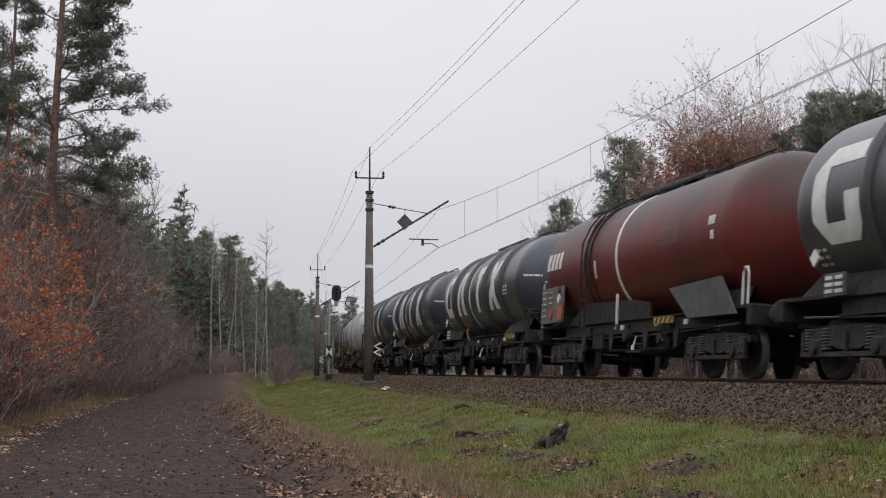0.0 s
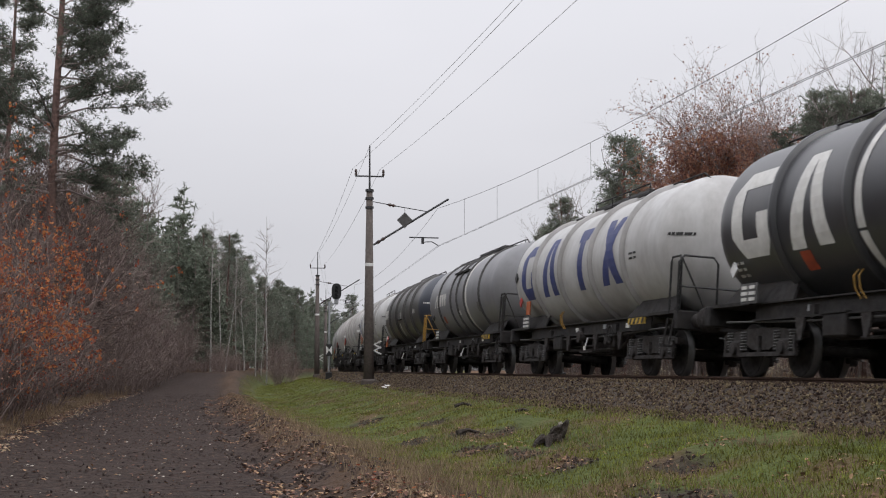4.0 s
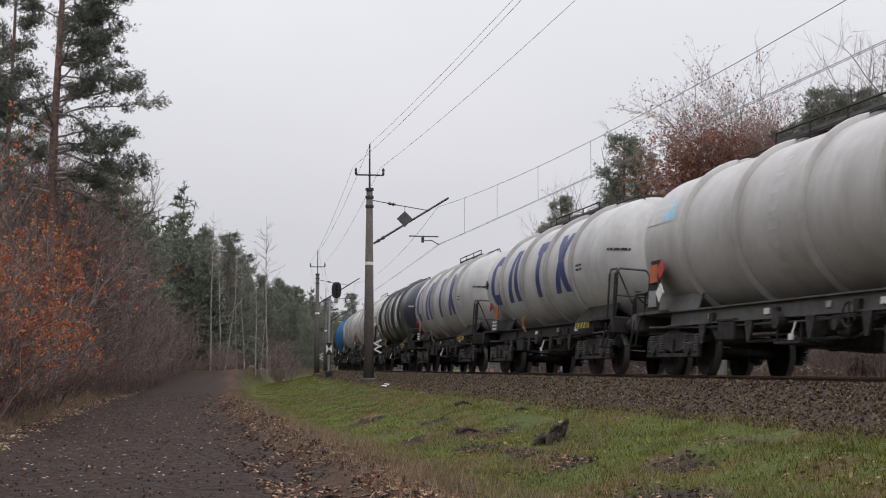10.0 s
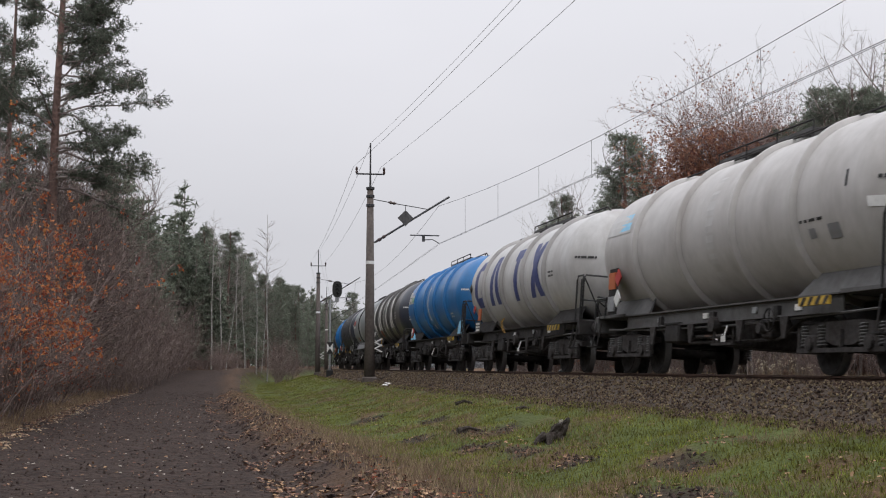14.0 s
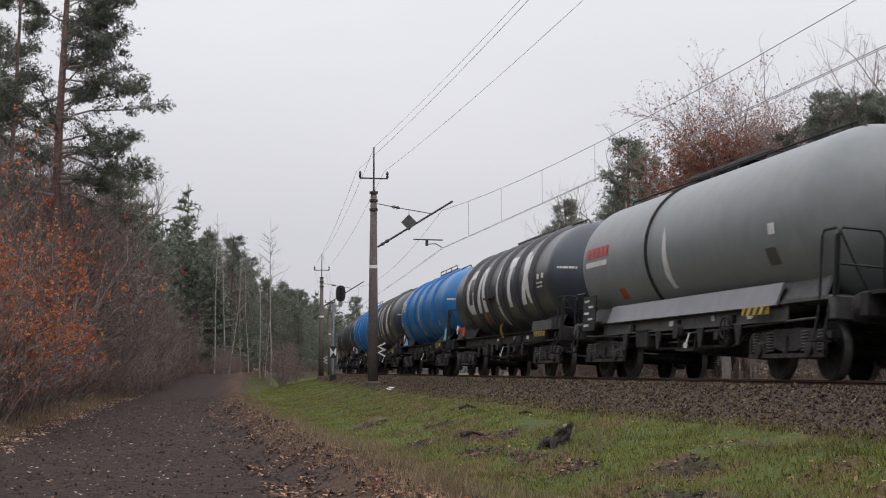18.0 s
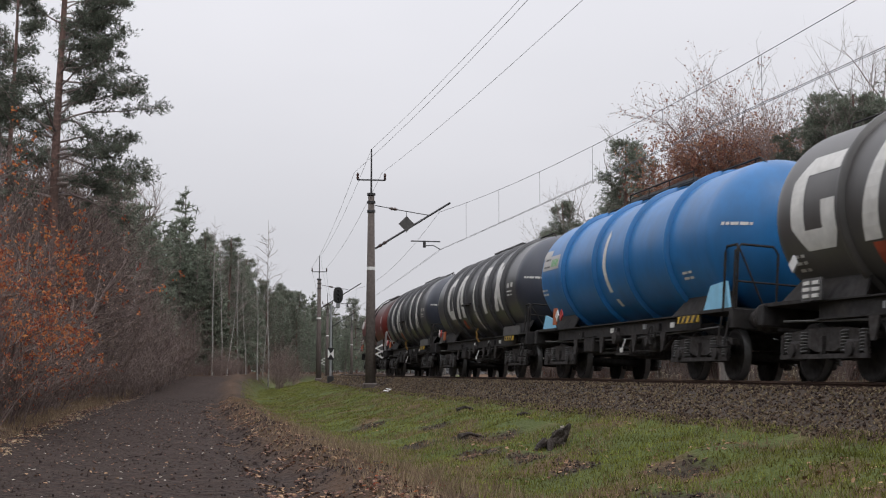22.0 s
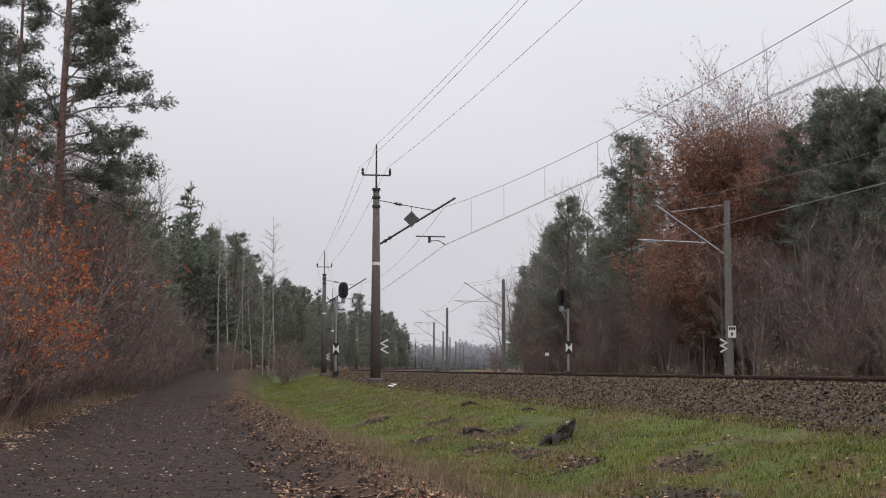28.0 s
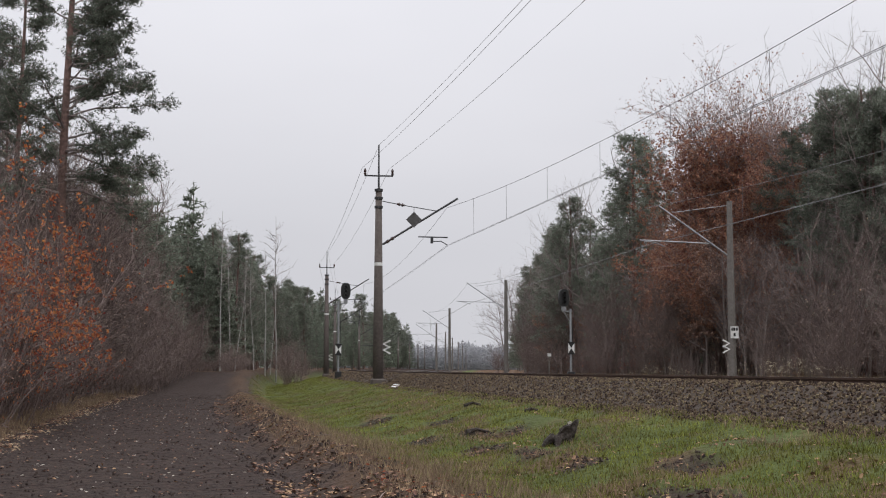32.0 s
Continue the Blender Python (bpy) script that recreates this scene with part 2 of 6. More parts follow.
M_RAIL = material("rusty_rail", (0.075, 0.042, 0.03), 0.75, 0.3, grain=12, spread=0.3, stain=(0.03, 0.02, 0.015), stain_amount=0.6)
M_RAILTOP = material("polished_rail_head", (0.42, 0.42, 0.43), 0.25, 0.9, grain=20, spread=0.1)
M_SLEEPER = material("weathered_concrete_sleeper", (0.21, 0.19, 0.17), 0.9, grain=15, spread=0.25, stain=(0.08, 0.06, 0.045), stain_scale=3, bump=0.3, island=0.2, random_by="object")
M_CONCRETE = material("weathered_concrete_pole", (0.125, 0.105, 0.095), 0.9, grain=10, spread=0.22, stain=(0.06, 0.05, 0.045), stain_scale=1.4, stain_amount=0.6, bump=0.25)
M_CONCRETE_PALE = material("pale_concrete_pole", (0.17, 0.155, 0.14), 0.9, grain=10, spread=0.2, stain=(0.12, 0.11, 0.10), stain_scale=1.4, stain_amount=0.6, bump=0.25)
M_STEEL = material("dark_galvanised_steel", (0.06, 0.06, 0.063), 0.55, 0.6, grain=15, spread=0.25)
M_GALV = material("galvanised_steel", (0.34, 0.35, 0.36), 0.5, 0.6, grain=15, spread=0.2)
M_WIRE = material("oxidised_copper_wire", (0.2, 0.2, 0.205), 0.6, 0.3, grain=15, spread=0.15)
M_INSULATOR = material("brown_glazed_insulator", (0.05, 0.025, 0.02), 0.25, grain=15, spread=0.15)
M_SIGN = material("white_sign_enamel", (0.72, 0.72, 0.70), 0.4, grain=9, spread=0.08, stain=(0.3, 0.28, 0.25), stain_amount=0.3, stain_scale=5)
M_SIGNBLACK = material("black_sign_enamel", (0.02, 0.02, 0.02), 0.45, grain=9, spread=0.2)
M_LENS = material("dark_signal_lens", (0.015, 0.012, 0.012), 0.12, grain=9, spread=0.2)
M_BALLAST = material("brown_ballast_stone", (0.1, 0.068, 0.044), 0.92, grain=14, spread=0.4, island=0.85, bump=0.2)
M_BED = material("dark_ballast_bed", (0.045, 0.032, 0.023), 0.95, grain=16, spread=0.6, stain=(0.07, 0.05, 0.035), stain_scale=9, stain_amount=0.6, bump=0.8, bump_scale=22)
M_BARK = material("grey_bark", (0.22, 0.185, 0.17), 0.95, grain=14, spread=0.35, stain=(0.11, 0.115, 0.085), stain_scale=2, bump=0.5)
M_PINEBARK = material("scots_pine_bark", (0.165, 0.105, 0.09), 0.95, grain=10, spread=0.4, stain=(0.11, 0.08, 0.07), stain_scale=1.2, bump=0.6)
M_BIRCH = material("birch_bark", (0.42, 0.405, 0.38), 0.85, grain=6, spread=0.2, stain=(0.05, 0.045, 0.04), stain_scale=5, stain_amount=0.8, streak=4)
M_TWIG = material("bare_twig", (0.25, 0.208, 0.196), 0.95, grain=9, spread=0.3, island=0.35, spec=0.15)
M_ROD = material("thicket_rod_bark", (0.185, 0.143, 0.13), 0.95, grain=9, spread=0.35, island=0.4, spec=0.15)
# conifer needles twice: dark on tall and slim pines, paled for mist elsewhere
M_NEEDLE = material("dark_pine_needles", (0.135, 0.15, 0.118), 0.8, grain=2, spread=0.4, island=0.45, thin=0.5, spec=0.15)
M_PALENEEDLE = material("conifer_needles_pale_for_mist", (0.205, 0.23, 0.18), 0.8, grain=2, spread=0.4, island=0.45, thin=0.5, spec=0.15)
M_RUSSET = material("russet_oak_leaf", (0.33, 0.17, 0.122), 0.85, grain=2, spread=0.3, island=0.5, thin=0.5, spec=0.15)
M_BROWNLEAF = material("brown_autumn_leaf", (0.38, 0.255, 0.205), 0.85, grain=2, spread=0.3, island=0.45, thin=0.5, spec=0.15)
M_ORANGELEAF = material("orange_autumn_leaf", (0.42, 0.15, 0.075), 0.8, grain=2, spread=0.3, island=0.5, thin=0.5, spec=0.15)
M_LITTER = material("fallen_leaf", (0.27, 0.155, 0.1), 0.85, grain=4, spread=0.3, island=0.6)
M_GRASS = material("november_grass", (0.188, 0.196, 0.048), 0.8, grain=1.2, spread=0.5, stain=(0.19, 0.16, 0.065), stain_scale=0.7, stain_amount=0.55, island=0.6, thin=0.5, spec=0.15)
M_DEADGRASS = material("dead_grass", (0.27, 0.2, 0.135), 0.9, grain=1.5, spread=0.25, island=0.4, thin=0.5, spec=0.15)
M_RUST = material("rust_red_leaf", (0.34, 0.1, 0.055), 0.85, grain=2, spread=0.3, island=0.5, thin=0.4, spec=0.15)
M_SEED = material("pale_seed_head", (0.5, 0.44, 0.33), 0.9, grain=6, spread=0.3, island=0.4)
# pale bluish base colour stands in for mist over the distant wood
M_DISTANT = material("distant_wood_painted_mist", (0.4, 0.405, 0.42), 1.0, grain=0.3, spread=0.1, island=0.08, spec=0.0, thin=0.5)
M_FLECK = material("pale_withered_leaf", (0.5, 0.38, 0.27), 0.85, grain=4, spread=0.3, island=0.5, thin=0.4, spec=0.15)
M_STUMP = material("charred_old_wood", (0.03, 0.022, 0.018), 0.95, grain=14, spread=0.5, stain=(0.2, 0.18, 0.16), stain_scale=17, stain_amount=0.4, bump=1.0, bump_scale=25)


def ground_material():
    """One sheet: bare dark path, turf on the bank, leaf litter under the trees, gravel round the tracks. Chosen by a stored zone."""
    m = bpy.data.materials.new("ground_earth_and_turf")
    m.use_nodes = True
    nd, ln = m.node_tree.nodes, m.node_tree.links
    b = nd["Principled BSDF"]
    b.inputs["Roughness"].default_value, b.inputs["Specular IOR Level"].default_value = 0.95, 0.2
    tc = nd.new("ShaderNodeTexCoord")

    def noisy(scale, c0, c1, detail=8.0, p0=0.35, p1=0.65):
        t = nd.new("ShaderNodeTexNoise")
        t.inputs["Scale"].default_value, t.inputs["Detail"].default_value, t.inputs["Roughness"].default_value = scale, detail, 0.65
        ln.new(tc.outputs["Object"], t.inputs["Vector"])
        r = nd.new("ShaderNodeValToRGB")
        r.color_ramp.elements[0].position, r.color_ramp.elements[1].position = p0, p1
        r.color_ramp.elements[0].color, r.color_ramp.elements[1].color = (*c0, 1), (*c1, 1)
        ln.new(t.outputs["Fac"], r.inputs["Fac"])
        return r.outputs["Color"], t.outputs["Fac"]

    def mix(fac, a, c):
        x = nd.new("ShaderNodeMixRGB")
        ln.new(fac, x.inputs[0])
        ln.new(a, x.inputs[1])
        ln.new(c, x.inputs[2])
        return x.outputs["Color"]

    path_a, _ = noisy(0.9, (0.023, 0.0155, 0.0132), (0.045, 0.0305, 0.025))
    path_b, _ = noisy(11.0, (0.006, 0.0044, 0.004), (0.082, 0.055, 0.0445))
    half = nd.new("ShaderNodeValue")
    half.outputs[0].default_value = 0.45
    rough = nd.new("ShaderNodeValue")
    rough.outputs[0].default_value = 0.62
    path = mix(rough.outputs[0], path_a, path_b)
    turf_a, _ = noisy(0.7, (0.072, 0.088, 0.026), (0.12, 0.15, 0.04))
    turf_b, _ = noisy(14.0, (0.03, 0.032, 0.014), (0.1, 0.12, 0.036))
    turf = mix(half.outputs[0], turf_a, turf_b)
    leaf_a, _ = noisy(6.0, (0.065, 0.042, 0.028), (0.16, 0.09, 0.05))
    leaf_b, _ = noisy(22.0, (0.04, 0.028, 0.02), (0.20, 0.12, 0.065))
    leaf = mix(half.outputs[0], leaf_a, leaf_b)
    stone_a, _ = noisy(12.0, (0.035, 0.026, 0.018), (0.11, 0.08, 0.055))
    zone = nd.new("ShaderNodeAttribute")
    zone.attribute_name = "zone"
    split = nd.new("ShaderNodeSeparateColor")
    ln.new(zone.outputs["Color"], split.inputs["Color"])
    colour = mix(split.outputs["Red"], path, turf)
    colour = mix(split.outputs["Green"], colour, leaf)
    colour = mix(split.outputs["Blue"], colour, stone_a)
    ln.new(colour, b.inputs["Base Color"])
    bt = nd.new("ShaderNodeTexNoise")
    bt.inputs["Scale"].default_value, bt.inputs["Detail"].default_value = 7.0, 9.0
    ln.new(tc.outputs["Object"], bt.inputs["Vector"])
    bp = nd.new("ShaderNodeBump")
    bp.inputs["Strength"].default_value, bp.inputs["Distance"].default_value = 1.0, 0.09
    ln.new(bt.outputs["Fac"], bp.inputs["Height"])
    lump = nd.new("ShaderNodeTexVoronoi")
    lump.inputs["Scale"].default_value, lump.inputs["Randomness"].default_value = 9.0, 1.0
    ln.new(tc.outputs["Object"], lump.inputs["Vector"])
    bp2 = nd.new("ShaderNodeBump")
    bp2.inputs["Strength"].default_value, bp2.inputs["Distance"].default_value = 0.5, 0.05
    ln.new(lump.outputs["Distance"], bp2.inputs["Height"])
    ln.new(bp.outputs["Normal"], bp2.inputs["Normal"])
    ln.new(bp2.outputs["Normal"], b.inputs["Normal"])
    return m


M_GROUND = ground_material()


# ---- mesh helpers ----
def part(name, geo, mat, parent=None, label="", smooth=False):
    """Links (verts, faces) or a mesh as one object under its thing."""
    if isinstance(geo, tuple):
        me = bpy.data.meshes.new(name)
        me.from_pydata(geo[0], [], geo[1])
        me.materials.append(mat)
        if smooth:
            me.polygons.foreach_set("use_smooth", [True] * len(me.polygons))
    else:
        me = geo
    ob = new(name, me)
    ob.parent = parent
    if label:
        tagged(ob, label)
    return ob


def empty(name, label, category, group="", m=None, kind=""):
    ob = tagged(new(name), label, category, group, kind)
    ob.empty_display_size = 0.3
    if m is not None:
        ob.matrix_basis = m
    return ob


def join(*geos):
    v, f = [], []
    for gv, gf in geos:
        k = len(v)
        v += gv
        f += [tuple(i + k for i in q) for q in gf]
    return v, f


def moved(geo, m):
    return [tuple(m @ Vector(v)) for v in geo[0]], geo[1]


def shifted(geo, x, y, z):
    return [(a + x, b + y, c + z) for a, b, c in geo[0]], geo[1]


def box(sx, sy, sz, x=0, y=0, z=0, bevel=0.0):
    """A box about (x, y, z), its edges chamfered by bevel."""
    hx, hy, hz = sx / 2, sy / 2, sz / 2
    if not bevel:
        v = [(x + a * hx, y + b * hy, z + c * hz) for a in (-1, 1) for b in (-1, 1) for c in (-1, 1)]
        return v, [(0, 1, 3, 2), (4, 6, 7, 5), (0, 4, 5, 1), (2, 3, 7, 6), (0, 2, 6, 4), (1, 5, 7, 3)]
    bm = bmesh.new()
    bmesh.ops.create_cube(bm, size=1.0, matrix=Matrix.Translation((x, y, z)) @ Matrix.Diagonal((sx, sy, sz, 1)))
    bmesh.ops.bevel(bm, geom=bm.edges[:], offset=min(bevel, 0.45 * min(sx, sy, sz)), segments=1, affect="EDGES")
    out = [tuple(q.co) for q in bm.verts], [tuple(q.index for q in f.verts) for f in bm.faces]
    bm.free()
    return out


def lathe(profile, seg=24, axis="x", caps=True):
    """Turns (along, radius) pairs about an axis."""
    v, f = [], []
    for u, r in profile:
        for i in range(seg):
            a = 2 * math.pi * i / seg
            c, s = r * math.cos(a), r * math.sin(a)
            v.append({"x": (u, c, s), "y": (s, u, c), "z": (c, s, u)}[axis])
    for k in range(len(profile) - 1):
        for i in range(seg):
            j = (i + 1) % seg
            f.append((k * seg + i, k * seg + j, (k + 1) * seg + j, (k + 1) * seg + i))
    if caps:
        f.append(tuple(range(seg))[::-1])
        f.append(tuple(range((len(profile) - 1) * seg, len(profile) * seg)))
    return v, f


def tube(points, r, seg=6, r_end=None):
    """A round bar along points, tapering to r_end."""
    pts = [Vector(p) for p in points]
    v, f = [], []
    for k, p in enumerate(pts):
        d = (pts[min(k + 1, len(pts) - 1)] - pts[max(k - 1, 0)]).normalized()
        ref = Vector((0, 0, 1)) if abs(d.z) < 0.9 else Vector((1, 0, 0))
        a = d.cross(ref).normalized()
        b = a.cross(d).normalized()
        rr = r if r_end is None else r + (r_end - r) * k / (len(pts) - 1)
        for i in range(seg):
            q = 2 * math.pi * i / seg
            v.append(tuple(p + a * (rr * math.cos(q)) + b * (rr * math.sin(q))))
    for k in range(len(pts) - 1):
        for i in range(seg):
            j = (i + 1) % seg
            f.append((k * seg + i, k * seg + j, (k + 1) * seg + j, (k + 1) * seg + i))
    f.append(tuple(range(seg))[::-1])
    f.append(tuple(range((len(pts) - 1) * seg, len(pts) * seg)))
    return v, f


def prism(outline, y0, y1):
    """An outline in x and z, thick from y0 to y1."""
    k = len(outline)
    v = [(x, y0, z) for x, z in outline] + [(x, y1, z) for x, z in outline]
    f = [tuple(range(k)), tuple(range(2 * k - 1, k - 1, -1))]
    f += [(i, i + k, (i + 1) % k + k, (i + 1) % k) for i in range(k)]
    return v, f


# ---- ground ----
def mesh_of(name, geo, mat, smooth=False):
    me = bpy.data.meshes.new(name)
    me.from_pydata(geo[0], [], geo[1])
    me.materials.append(mat)
    if smooth:
        me.polygons.foreach_set("use_smooth", [True] * len(me.polygons))
    return me


BARE = ((20.7, -5.95, 0.75), (23.7, -5.46, 0.6), (18.7, -5.66, 0.7), (16.6, -5.69, 0.6), (24.7, -6.23, 0.6), (22.9, -4.96, 0.5), (32.2, -5.99, 0.8), (28.0, -5.2, 0.6), (14.6, -5.0, 0.7), (12.6, -6.0, 0.9))


def bare_earth(s, n):
    """How far the turf is broken open on the bank, 0 to 1."""
    k = 0.7 * (noise.noise((s * 0.5, n * 0.9, 40)) - 0.33)
    for a, b, r in BARE:
        d = math.hypot((s - a) * 0.75, (n - b) * 1.5) / r
        k = max(k, 1.0 - d + 0.5 * noise.noise((s * 2.2, n * 3.1, 11)))
    return min(1.0, max(0.0, k * 2.5))


def build_ground():
    xs = sorted(set([-700, -500, -350, -250, -180, -140] + [-110 + 4 * i for i in range(18)] + [-40 + 0.5 * i for i in range(52)] + [-14 + 0.2 * i for i in range(100)] + [6 + 0.5 * i for i in range(48)] + [30 + 4 * i for i in range(20)] + [120, 160, 220, 300, 420, 560, 700]))
    ys = sorted(set([-200, -120, -60, -30, -10] + [0 + 1.0 * i for i in range(11)] + [11 + 0.25 * i for i in range(136)] + [45 + 0.5 * i for i in range(40)] + [65 + 1.5 * i for i in range(60)] + [156 + 6 * i for i in range(30)] + [345, 380, 420, 480, 560, 680, 850, 1100, 1500]))
    v = [(x, y, ground_z(x, y)) for y in ys for x in xs]
    k = len(xs)
    f = [(j * k + i, j * k + i + 1, (j + 1) * k + i + 1, (j + 1) * k + i) for j in range(len(ys) - 1) for i in range(k - 1)]
    ob = part("ground", (v, f), M_GROUND, smooth=True)
    zone = ob.data.color_attributes.new("zone", "FLOAT_COLOR", "POINT")
    for i, (x, y, z) in enumerate(v):
        s, n = to_track(x, y)
        wob = 0.5 * noise.noise((x * 0.35, y * 0.35, 3)) + 0.35 * noise.noise((x * 1.3, y * 1.3, 8))
        turf = min(1, max(0, (n + wob + 8.3) / 0.8)) if n < 0 else 1.0
        leaf = min(1, max(0, (-14.0 - n + wob) / 0.8)) + min(1, max(0, 1 - abs(n + 8.8 + wob) / 0.7)) * 0.6 + (min(1, max(0, (n - 14.5) / 2)) if n > 0 else 0)
        if s > 90 and n < -9:
            leaf = max(leaf, min(0.9, (s - 90) / 8))
        if -8.0 < n < -3.2:
            turf *= 1 - 0.9 * bare_earth(s, n)
            leaf = max(leaf, min(0.85, max(0, (noise.noise((x * 0.9, y * 0.9, 21)) - 0.12) * 3.0)))
        stone = 1.0 if -3.35 + 0.3 * wob < n < 13.6 else 0.0
        zone.data[i].color = (turf, min(1, leaf), stone, 1)
    tagged(ob, "dark earth path, green bank and leaf-strewn wood floor", kind="structure")


build_ground()


# ---- the two tracks ----
CANT, RAIL_N = radians(4.0), 0.7535            # the curve is banked: both tracks lean away from the path about their near rail
LEAN = Matrix.Translation((0, -RAIL_N, 0)) @ Matrix.Rotation(-CANT, 4, "X") @ Matrix.Translation((0, RAIL_N, 0))


def bank(n):
    """How far the banked track lies below the level of its near rail, n from its middle."""
    return -max(0.0, n + RAIL_N) * math.sin(CANT)


def ribbon(profile, s0, s1, step, n0, z0=0.0, closed=True):
    """A section (n, z) drawn along the track."""
    k = len(profile)
    v, f = [], []
    s, rows = s0, 0
    while s <= s1:
        for n, z in profile:
            x, y = at_track(s, n0 + n)
            v.append((x, y, z0 + z))
        rows += 1
        s += step
    for r in range(rows - 1):
        for i in range(k if closed else k - 1):
            j = (i + 1) % k
            f.append((r * k + i, r * k + j, (r + 1) * k + j, (r + 1) * k + i))
    return v, f


RAIL_SECTION = ((-0.07, -0.16), (0.07, -0.16), (0.07, -0.145), (0.012, -0.13), (0.012, -0.045), (0.036, -0.035), (0.036, -0.002), (-0.036, -0.002), (-0.036, -0.035), (-0.012, -0.045), (-0.012, -0.13), (-0.07, -0.145))
BED = ((-3.5, -0.75), (-3.0, -0.58), (-1.95, -0.12), (-1.42, -0.09), (-1.25, -0.17), (1.3, -0.17 + bank(1.3)), (1.75, -0.17 + bank(1.75)), (2.9, -0.6 + bank(2.9)), (3.2, -1.0))
SECOND, SECOND_Z = 8.6, -0.16


def build_tracks():
    for n0, z0 in ((0.0, 0.0), (SECOND, SECOND_Z)):
        tr = empty("railway_track", "brown rusty rails on concrete sleepers in ballast", "railway track", kind="structure")
        part("ballast_bed", ribbon(BED, -60, 520, 3, n0, z0), M_BED, tr, "bed of brown crushed stone")
        for r in (-RAIL_N, RAIL_N):
            rail = part("rail", ribbon(RAIL_SECTION, -60, 520, 2, n0 + r, z0 + bank(r)), M_RAIL, tr, "rust-brown steel rail")
            part("rail_head", ribbon(((-0.03, 0.0), (0.03, 0.0), (0.03, -0.004), (-0.03, -0.004)), -60, 520, 2, n0 + r, z0 + bank(r)), M_RAILTOP, rail, "polished running surface")


build_tracks()


def build_sleepers():
    me = mesh_of("sleeper", join(box(2.5, 0.24, 0.1, 0, 0, -0.22), *[box(0.5, 0.2, 0.05, k, 0, -0.165) for k in (-0.75, 0.75)]), M_SLEEPER)
    lean = Matrix.Translation((-RAIL_N, 0, 0)) @ Matrix.Rotation(CANT, 4, "Y") @ Matrix.Translation((RAIL_N, 0, 0))
    for n0, z0, count, step in ((0.0, 0.0, 240, 0.6), (SECOND, SECOND_Z, 60, 1.2)):
        base = [o for o in scene.objects if o.name.startswith("railway_track")][0 if n0 == 0 else 1]
        for i in range(count):
            s = 4 + i * step
            x, y = at_track(s, n0)
            part("sleeper", me, None, base).matrix_basis = pose(x, y, z0, 0, 0, -math.degrees(heading(s))) @ lean


build_sleepers()


# ---- masts, wires, signals ----
MAST_S = (2.0, 56.9, 110.5, 163.0, 216.0, 269.0, 322.0, 375.0, 428.0, 481.0)
FAR = ((3.0, 12.6), (55.5, 12.64), (109.8, 12.1), (163.7, 11.2), (217.4, 9.6), (270.0, 9.8), (322.0, 10.2), (374.0, 10.8), (427.0, 11.4), (480.0, 12.0))
FAR_S = tuple(f[0] for f in FAR)
MAST_N = -2.88


def near_mast(s):
    x, y = at_track(s, MAST_N)
    m = pose(x, y, 0, 0, 0, -math.degrees(heading(s)))      # its x axis points across the track
    w = empty("catenary_mast", "tapering concrete catenary mast with a steel bracket", "catenary mast", "near masts", m)
    part("pole", shifted(lathe([(-1.2, 0.235), (3.0, 0.2), (7.92, 0.135)], 16, "z"), 0, 0, 0), M_CONCRETE, w, smooth=True)
    part("foot", join(box(0.62, 0.62, 0.5, 0, 0, -0.55, 0.05)), M_CONCRETE, w)
    for z in (7.1, 7.5, 7.85):
        part("clamp", shifted(lathe([(0, 0.185), (0.1, 0.185)], 14, "z"), 0, 0, z), M_STEEL, w)
    part("white_band", shifted(lathe([(0, 0.185), (0.14, 0.184)], 14, "z", False), 0, 0, 4.58), M_SIGN, w, "white painted ring")
    part("top_mast", tube([(0, 0, 7.9), (0, 0, 9.9)], 0.045, 8, 0.03), M_STEEL, w)
    part("cross_arm", box(1.25, 0.06, 0.06, 0, 0, 8.53), M_STEEL, w)
    for dx in (-0.6, 0.6):
        part("pin_insulator", shifted(lathe([(0, 0.03), (0.02, 0.055), (0.1, 0.06), (0.12, 0.03), (0.16, 0.06), (0.24, 0.055), (0.3, 0.02)], 10, "z"), dx, 0, 8.55), M_INSULATOR, w)
    part("bracket_tube", tube([(0.18, 0, 5.52), (3.5, 0, 7.6)], 0.045, 8), M_STEEL, w)
    part("stay_rod", tube([(0.15, 0, 7.42), (1.3, 0, 7.22), (2.6, 0, 7.02)], 0.02, 6), M_STEEL, w)
    for a, b in (((0.25, 5.56), (0.75, 5.88)), ((0.8, 7.31), (1.15, 7.25))):
        k = 5
        pts = [((a[0] + (b[0] - a[0]) * i / k), 0, a[1] + (b[1] - a[1]) * i / k) for i in range(k + 1)]
        part("strut_insulator", join(*[tube([pts[i], pts[i + 1]], 0.075 if i % 2 else 0.045, 8) for i in range(k)]), M_INSULATOR, w)
    part("registration_tube", tube([(1.75, 0, 5.88), (3.05, 0, 5.87)], 0.03, 6), M_STEEL, w)
    part("drop_clamp", join(box(0.12, 0.06, 0.3, 2.35, 0, 5.75), tube([(2.4, 0, 5.68), (2.75, 0, 5.7), (3.05, 0, 5.53)], 0.022, 6)), M_STEEL, w)
    return w


def chevrons(parent, x, y, z, mat=None):
    for k in range(2):
        v, f = prism([(x + 0.28, z + 0.32 - 0.26 * k), (x + 0.34, z + 0.27 - 0.26 * k), (x + 0.06, z + 0.14 - 0.26 * k), (x + 0.34, z + 0.01 - 0.26 * k), (x + 0.28, z - 0.04 - 0.26 * k), (x - 0.04, z + 0.14 - 0.26 * k)], y - 0.01, y + 0.01)
        part("chevron", (v, f), M_SIGN, parent, "white enamel chevron")


